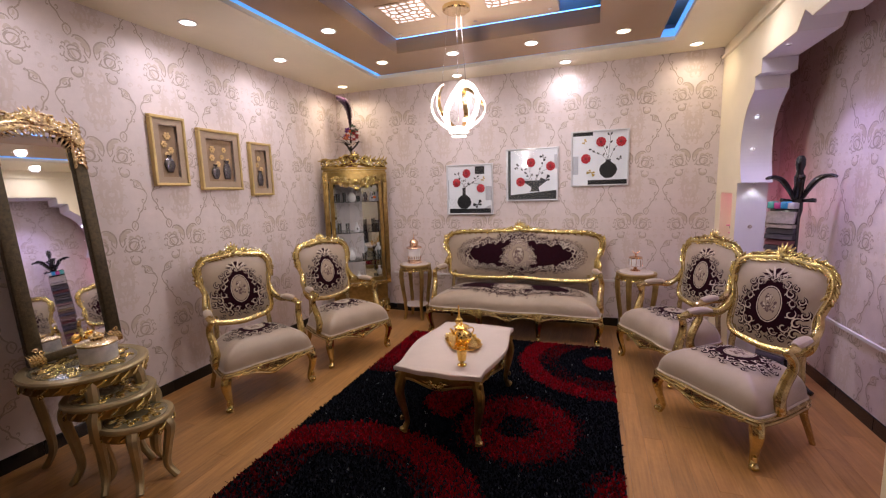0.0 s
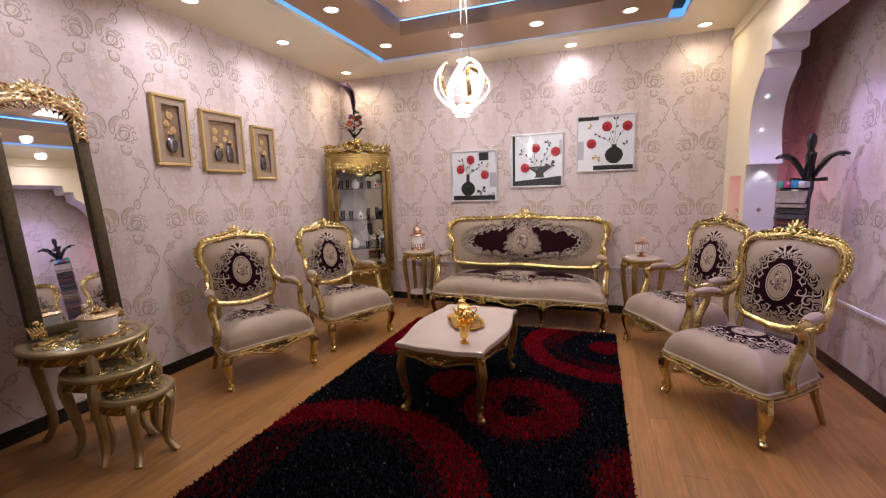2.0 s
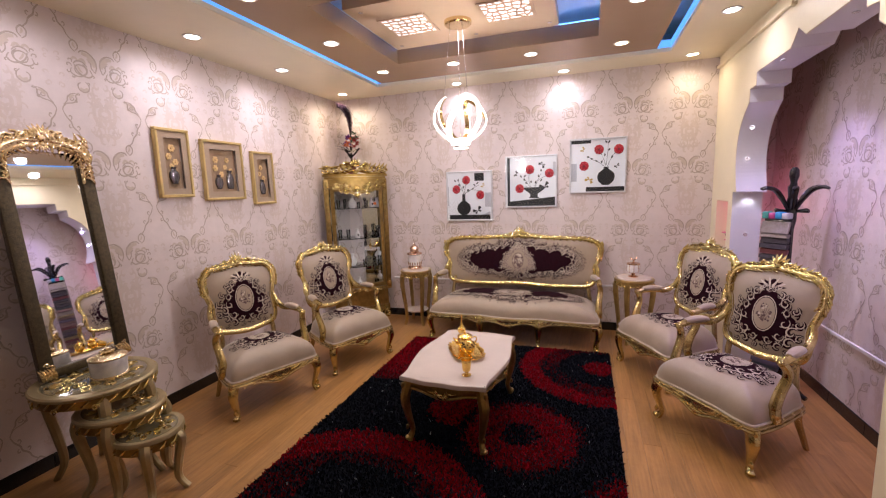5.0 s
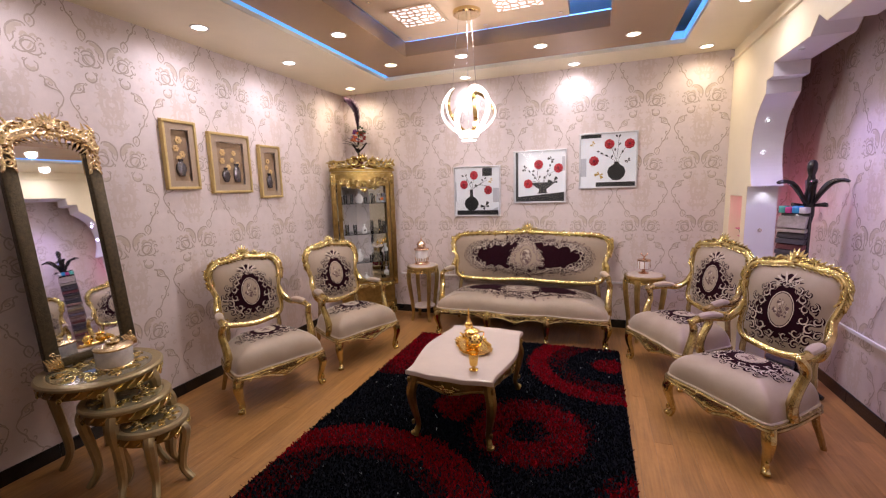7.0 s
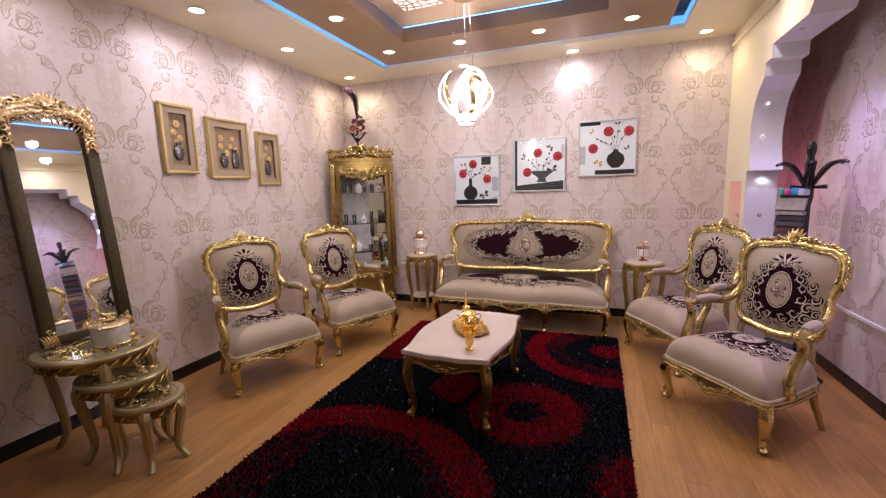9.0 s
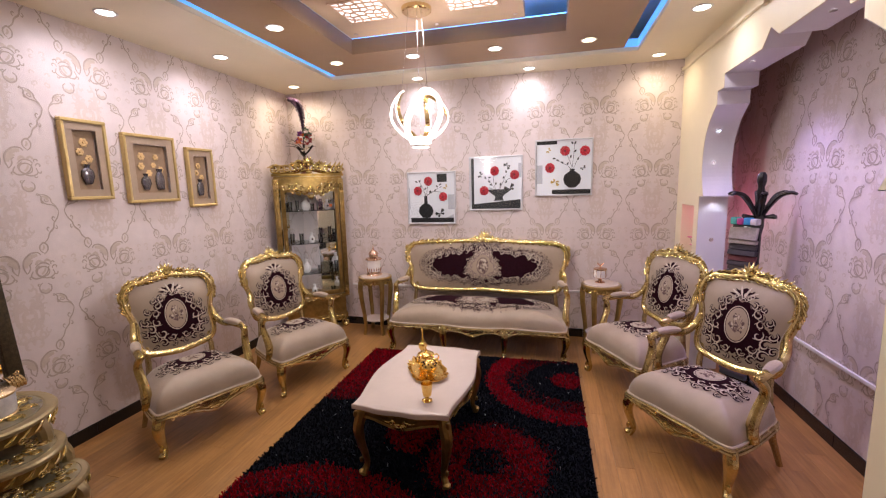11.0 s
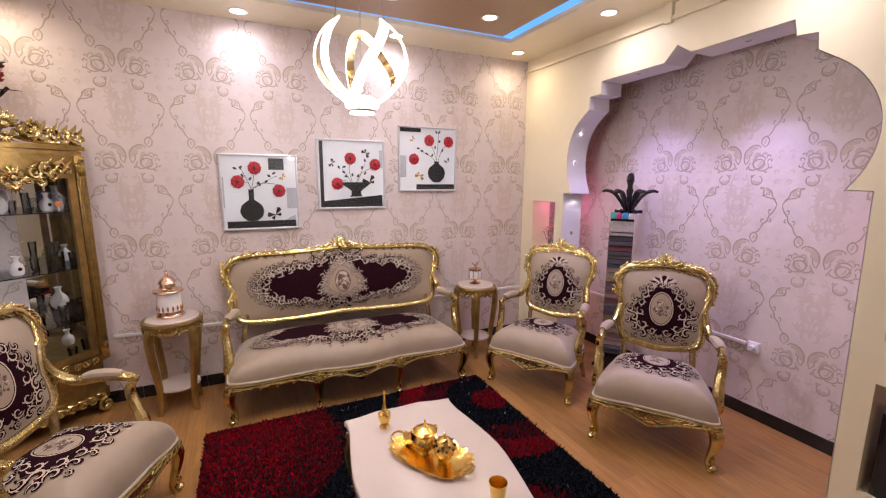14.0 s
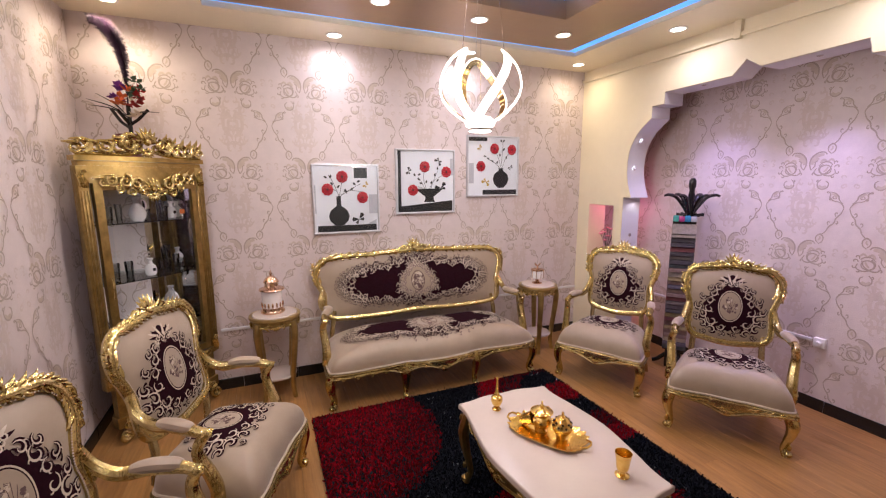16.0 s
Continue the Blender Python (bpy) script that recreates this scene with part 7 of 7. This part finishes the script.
# ---- coat stand, fabric samples ----
cs = thing("coat_stand", "black lacquered coat stand with curved hooks", "coat stand", at=pose(4.30, -1.10, 0))
part("pole", lathe([(0.0, 0.05), (0.026, 0.05), (0.030, 0.10), (0.022, 0.20), (0.022, 1.20), (0.032, 1.26), (0.030, 1.40), (0.020, 1.44), (0.026, 1.48), (0.018, 1.52), (0.028, 1.56), (0.026, 1.60), (0.014, 1.62), (0.0, 1.622)], 18), M_BLACK, cs)
for k in range(6):
    a = TAU * k / 6 + 0.25
    c, s = math.cos(a), math.sin(a)
    part("hook", tube(smooth_line([(0.024 * c, 0.024 * s, 1.33), (0.06 * c, 0.06 * s, 1.40), (0.11 * c, 0.11 * s, 1.465), (0.165 * c, 0.165 * s, 1.485), (0.20 * c, 0.20 * s, 1.475)], 5), lambda u: 0.012 + 0.009 * math.sin(math.pi * u), 8, flat=0.7), M_BLACK, cs)
    part("peg", tube([(0.024 * c, 0.024 * s, 1.32), (0.10 * c, 0.10 * s, 1.325)], lambda u: 0.008 + (0.006 if u > 0.8 else 0), 8), M_BLACK, cs)
for k in range(4):
    a = TAU * k / 4 + 0.7
    c, s = math.cos(a), math.sin(a)
    part("foot", tube(smooth_line([(0.02 * c, 0.02 * s, 0.14), (0.08 * c, 0.08 * s, 0.10), (0.15 * c, 0.15 * s, 0.035), (0.19 * c, 0.19 * s, 0.018)], 4), lambda u: 0.020 - 0.004 * u, 8), M_BLACK, cs)
ss = thing("sample_rack", "tall stack of dark striped fabric sample cards", "fabric samples", at=pose(4.222, -1.118, 0, 0, 0, 40))
part("backboard", box(-0.004, -0.085, 0.16, 0.018, 0.085, 1.27, 0.003), M_BLACK, ss)
part("stand", box(0.0, -0.06, 0.0, 0.10, 0.06, 0.16, 0.004), M_BLACK, ss)
rng = random.Random(31)
tones = [(0.10, 0.08, 0.08), (0.32, 0.27, 0.25), (0.05, 0.04, 0.05), (0.20, 0.12, 0.11), (0.40, 0.34, 0.30), (0.09, 0.07, 0.10), (0.26, 0.19, 0.10), (0.06, 0.07, 0.09), (0.15, 0.04, 0.05)]
sample_mats = [mat("sample_cloth", c, 0.75, vary=0.3, scale=40, bump=0.3, bscale=250) for c in tones]
z = 1.255
k = 0
while z > 0.20:
    hgt = rng.uniform(0.030, 0.042) if k else 0.085
    bm = box(-0.030 - 0.012 * (k % 2), -0.088, z - hgt, -0.006, 0.088, z - 0.004, 0.004, 1)
    for v in bm.verts:
        v.co.x -= 0.25 * (z - v.co.z) - 0.004
    part("sample_card", bm, sample_mats[1] if k == 0 else sample_mats[rng.randrange(9)], ss)
    z -= hgt
    k += 1
pk = thing("packet", "clear packet of coloured trims on the sample rack", "packet", at=pose(4.212, -1.122, 1.271, 0, 0, 40))
for i, c in enumerate(((0.55, 0.55, 0.60), (0.05, 0.30, 0.60), (0.55, 0.08, 0.30), (0.10, 0.45, 0.40))):
    part("trim_roll", box(-0.03, -0.085 + 0.042 * i, 0.0, 0.03, -0.045 + 0.042 * i, 0.042 + 0.006 * (i % 2), 0.006), mat("packet_film", c, 0.25, vary=0.3, scale=40), pk)

# ---- niche flowers, shelf rose and speaker ----
M_PINKP = mat("pink_petal", (0.80, 0.30, 0.40), 0.55, vary=0.25, scale=40)
nf = thing("flower_pot", "small pot of pink silk flowers in the niche", "flowers", at=pose(XA + 0.10, -0.33, 0.841))
part("pot", lathe([(0.0, 0), (0.035, 0), (0.05, 0.09), (0.045, 0.09), (0.0, 0.08)], 20), M_PORCELAIN, nf)
sb, fb = bmesh.new(), bmesh.new()
for k in range(11):
    a, r, hh = rng.uniform(0, TAU), rng.uniform(0.02, 0.11), rng.uniform(0.17, 0.30)
    tip = Vector((r * 0.7 * math.cos(a), r * math.sin(a), hh))
    tube([(0, 0, 0.08), tuple(tip * 0.6 + Vector((0, 0, 0.03))), tuple(tip)], 0.002, 5, bm=sb)
    for s in range(6):
        b = TAU * s / 6
        ball(fb, tip + Vector((0.012 * math.cos(b), 0.012 * math.sin(b), 0.003 * (s % 2))), (0.011, 0.011, 0.006), 6, 4)
part("stems", sb, M_LEAF, nf)
part("blossoms", fb, M_PINKP, nf)
bk_ = thing("basket", "woven basket with a pink fabric rose on the niche ledge", "basket", at=pose(XA + 0.09, -2.80, 0.841))
part("bowl", lathe([(0.0, 0), (0.06, 0), (0.10, 0.05), (0.095, 0.055), (0.055, 0.008), (0.0, 0.008)], 28), M_GOLD_DULL, bk_)
fb = bmesh.new()
for k in range(16):
    a, r = k * 2.4, 0.008 + 0.005 * k
    ball(fb, (r * math.cos(a), r * math.sin(a), 0.075 - 0.0018 * k), (0.026, 0.026, 0.018), 7, 5)
part("rose", fb, M_PINKP, bk_, "pink fabric rose")
M_GRILLE = mat("black_cloth", (0.01, 0.01, 0.012), 0.6, vary=0.3, scale=60, bump=0.3, bscale=300)
sp_ = thing("media_box", "black box with a pale printed top standing in the lower niche", "box", at=pose(XA + 0.03, -2.97, 0.121))
part("body", box(0.0, -0.24, 0.0, 0.16, 0.24, 0.42, 0.006), M_BLACK, sp_)
part("front_cloth", box(-0.004, -0.22, 0.02, 0.0, 0.22, 0.40), M_GRILLE, sp_, smooth=False)
lb_ = part("top_sheet", box(0.002, -0.235, 0.421, 0.15, 0.235, 0.425), M_PRINT, sp_, smooth=False)
bars = bmesh.new()
for k in range(9):
    box(0.012, -0.20 + 0.046 * k, 0.4255, 0.030 + 0.02 * (k % 3), -0.165 + 0.046 * k, 0.4265, bm=bars)
part("print_bars", bars, M_INK, lb_, smooth=False)

# ---- rug ----
M_RUG_K = mat("charcoal_pile", (0.010, 0.011, 0.016), 1.0, vary=0.5, scale=40, spec=0.05)
M_RUG_R = mat("crimson_pile", (0.37, 0.004, 0.014), 1.0, other=(0.19, 0.003, 0.009), scale=30, spec=0.05)
M_RUG_D = mat("dark_red_pile", (0.135, 0.004, 0.008), 1.0, vary=0.5, scale=40, spec=0.05)
M_RUG_S = mat("silver_thread", (0.5, 0.52, 0.55), 0.3, 0.8)
RUGX0, RUGX1, RUGY0, RUGY1 = 1.270, 3.172, -3.95, -0.715


def rug_tone(x, y, rng):
    """0 charcoal, 1 crimson, 2 dark red: the discs and rings of the design, with feathered edges."""
    j = rng.gauss(0, 0.012)
    d = lambda cx, cy: math.hypot(x - cx, y - cy) + j  # noqa: E731
    a = d(1.80, -3.26)
    if 0.63 < a < 0.84:
        return 1
    if 0.53 < a <= 0.63:
        return 2 if rng.random() < 0.6 else 0
    if a <= 0.53:
        return 2 if (x < 1.55 and rng.random() < 0.55) else 0
    b = d(2.585, -2.20)
    if b < 0.12:
        return 0 if rng.random() < 0.8 else 2
    if b < 0.345:
        return 1 if rng.random() < (0.9 if x > 2.5 else 0.55) else 2
    if b < 0.40:
        return 2 if rng.random() < 0.35 else 0
    c = d(3.075, -1.09)
    if c < 0.13:
        return 1 if rng.random() < 0.6 else 2
    if c < 0.33:
        return 0
    if c < 0.485:
        return 2 if rng.random() < (0.25 + 0.6 * (0.5 + 0.5 * math.sin(3 * math.atan2(y + 1.09, x - 3.075)))) else 0
    if c < 0.645:
        return 1
    e = d(1.33, -1.02)
    if e < 0.70:
        return 1 if rng.random() < (0.75 - 0.55 * max(0, (e - 0.35) / 0.35)) else 2
    f = d(3.32, -2.74)
    if f < 0.31:
        return 1 if rng.random() < 0.75 else 2
    if f < 0.36:
        return 2 if rng.random() < 0.4 else 0
    g = d(2.12, -2.02)
    if g < 0.20:
        return 1 if rng.random() < 0.7 else 2
    return 0


rug = thing("rug", "shaggy black rug with crimson rings and discs", "rug")
part("backing", box(RUGX0, RUGY0, 0.0, RUGX1, RUGY1, 0.012), M_RUG_K, rug, smooth=False)
rng = random.Random(77)
V, F, I = [], [], []
step = 0.0125
nx, ny = int((RUGX1 - RUGX0) / step), int((RUGY1 - RUGY0) / step)
for i in range(nx):
    for j in range(ny):
        x, y = RUGX0 + (i + rng.random()) * step, RUGY0 + (j + rng.random()) * step
        tone = rug_tone(x, y, rng)
        if tone == 0 and rng.random() < 0.006:
            tone = 3
        for s in range(2):
            a = rng.uniform(0, TAU)
            wd = 0.0045 if tone != 3 else 0.002
            dx, dy = wd * math.cos(a), wd * math.sin(a)
            lx, ly = rng.gauss(0, 0.007), rng.gauss(0, 0.007)
            hh = rng.uniform(0.018, 0.030)
            k = len(V)
            V += [(x - dx, y - dy, 0.008), (x + dx, y + dy, 0.008), (x + dx * 0.8 + lx, y + dy * 0.8 + ly, hh), (x - dx * 0.8 + lx, y - dy * 0.8 + ly, hh)]
            F.append((k, k + 1, k + 2, k + 3))
            I.append(tone)
me = bpy.data.meshes.new("pile")
me.from_pydata(V, [], F)
for m_ in (M_RUG_K, M_RUG_R, M_RUG_D, M_RUG_S):
    me.materials.append(m_)
me.polygons.foreach_set("material_index", I)
pile = new("shag_surface", me)
pile.parent = rug
tagged(pile, "shaggy charcoal and crimson pile", kind="stuff")

# ---- floor planks ----
plank_w, plank_l = 0.097, 1.28
proto_mesh = {}
rng = random.Random(5)
x = 0.0
col = 0
while x < XE:
    w = min(plank_w, XE - x)
    y = -0.0
    off = (col * 0.43) % 1.0 * plank_l
    edges = [0.0]
    yy = -off if off > 0.1 else -plank_l
    while yy > -6.0:
        edges.append(yy)
        yy -= plank_l
    edges.append(-6.0)
    for a, b in zip(edges, edges[1:]):
        key = (round(w, 3), round(a - b, 3))
        if key not in proto_mesh:
            bm = box(0.0003, -(a - b) + 0.0003, -0.0078, w - 0.0003, -0.0003, 0.0, 0.0005, 1)
            me = bpy.data.meshes.new("plank")
            bm.to_mesh(me)
            bm.free()
            me.materials.append(M_PLANK)
            proto_mesh[key] = me
        o = new("plank", proto_mesh[key])
        o.location = (x, a, 0)
        o.parent = floor
    x += plank_w
    col += 1
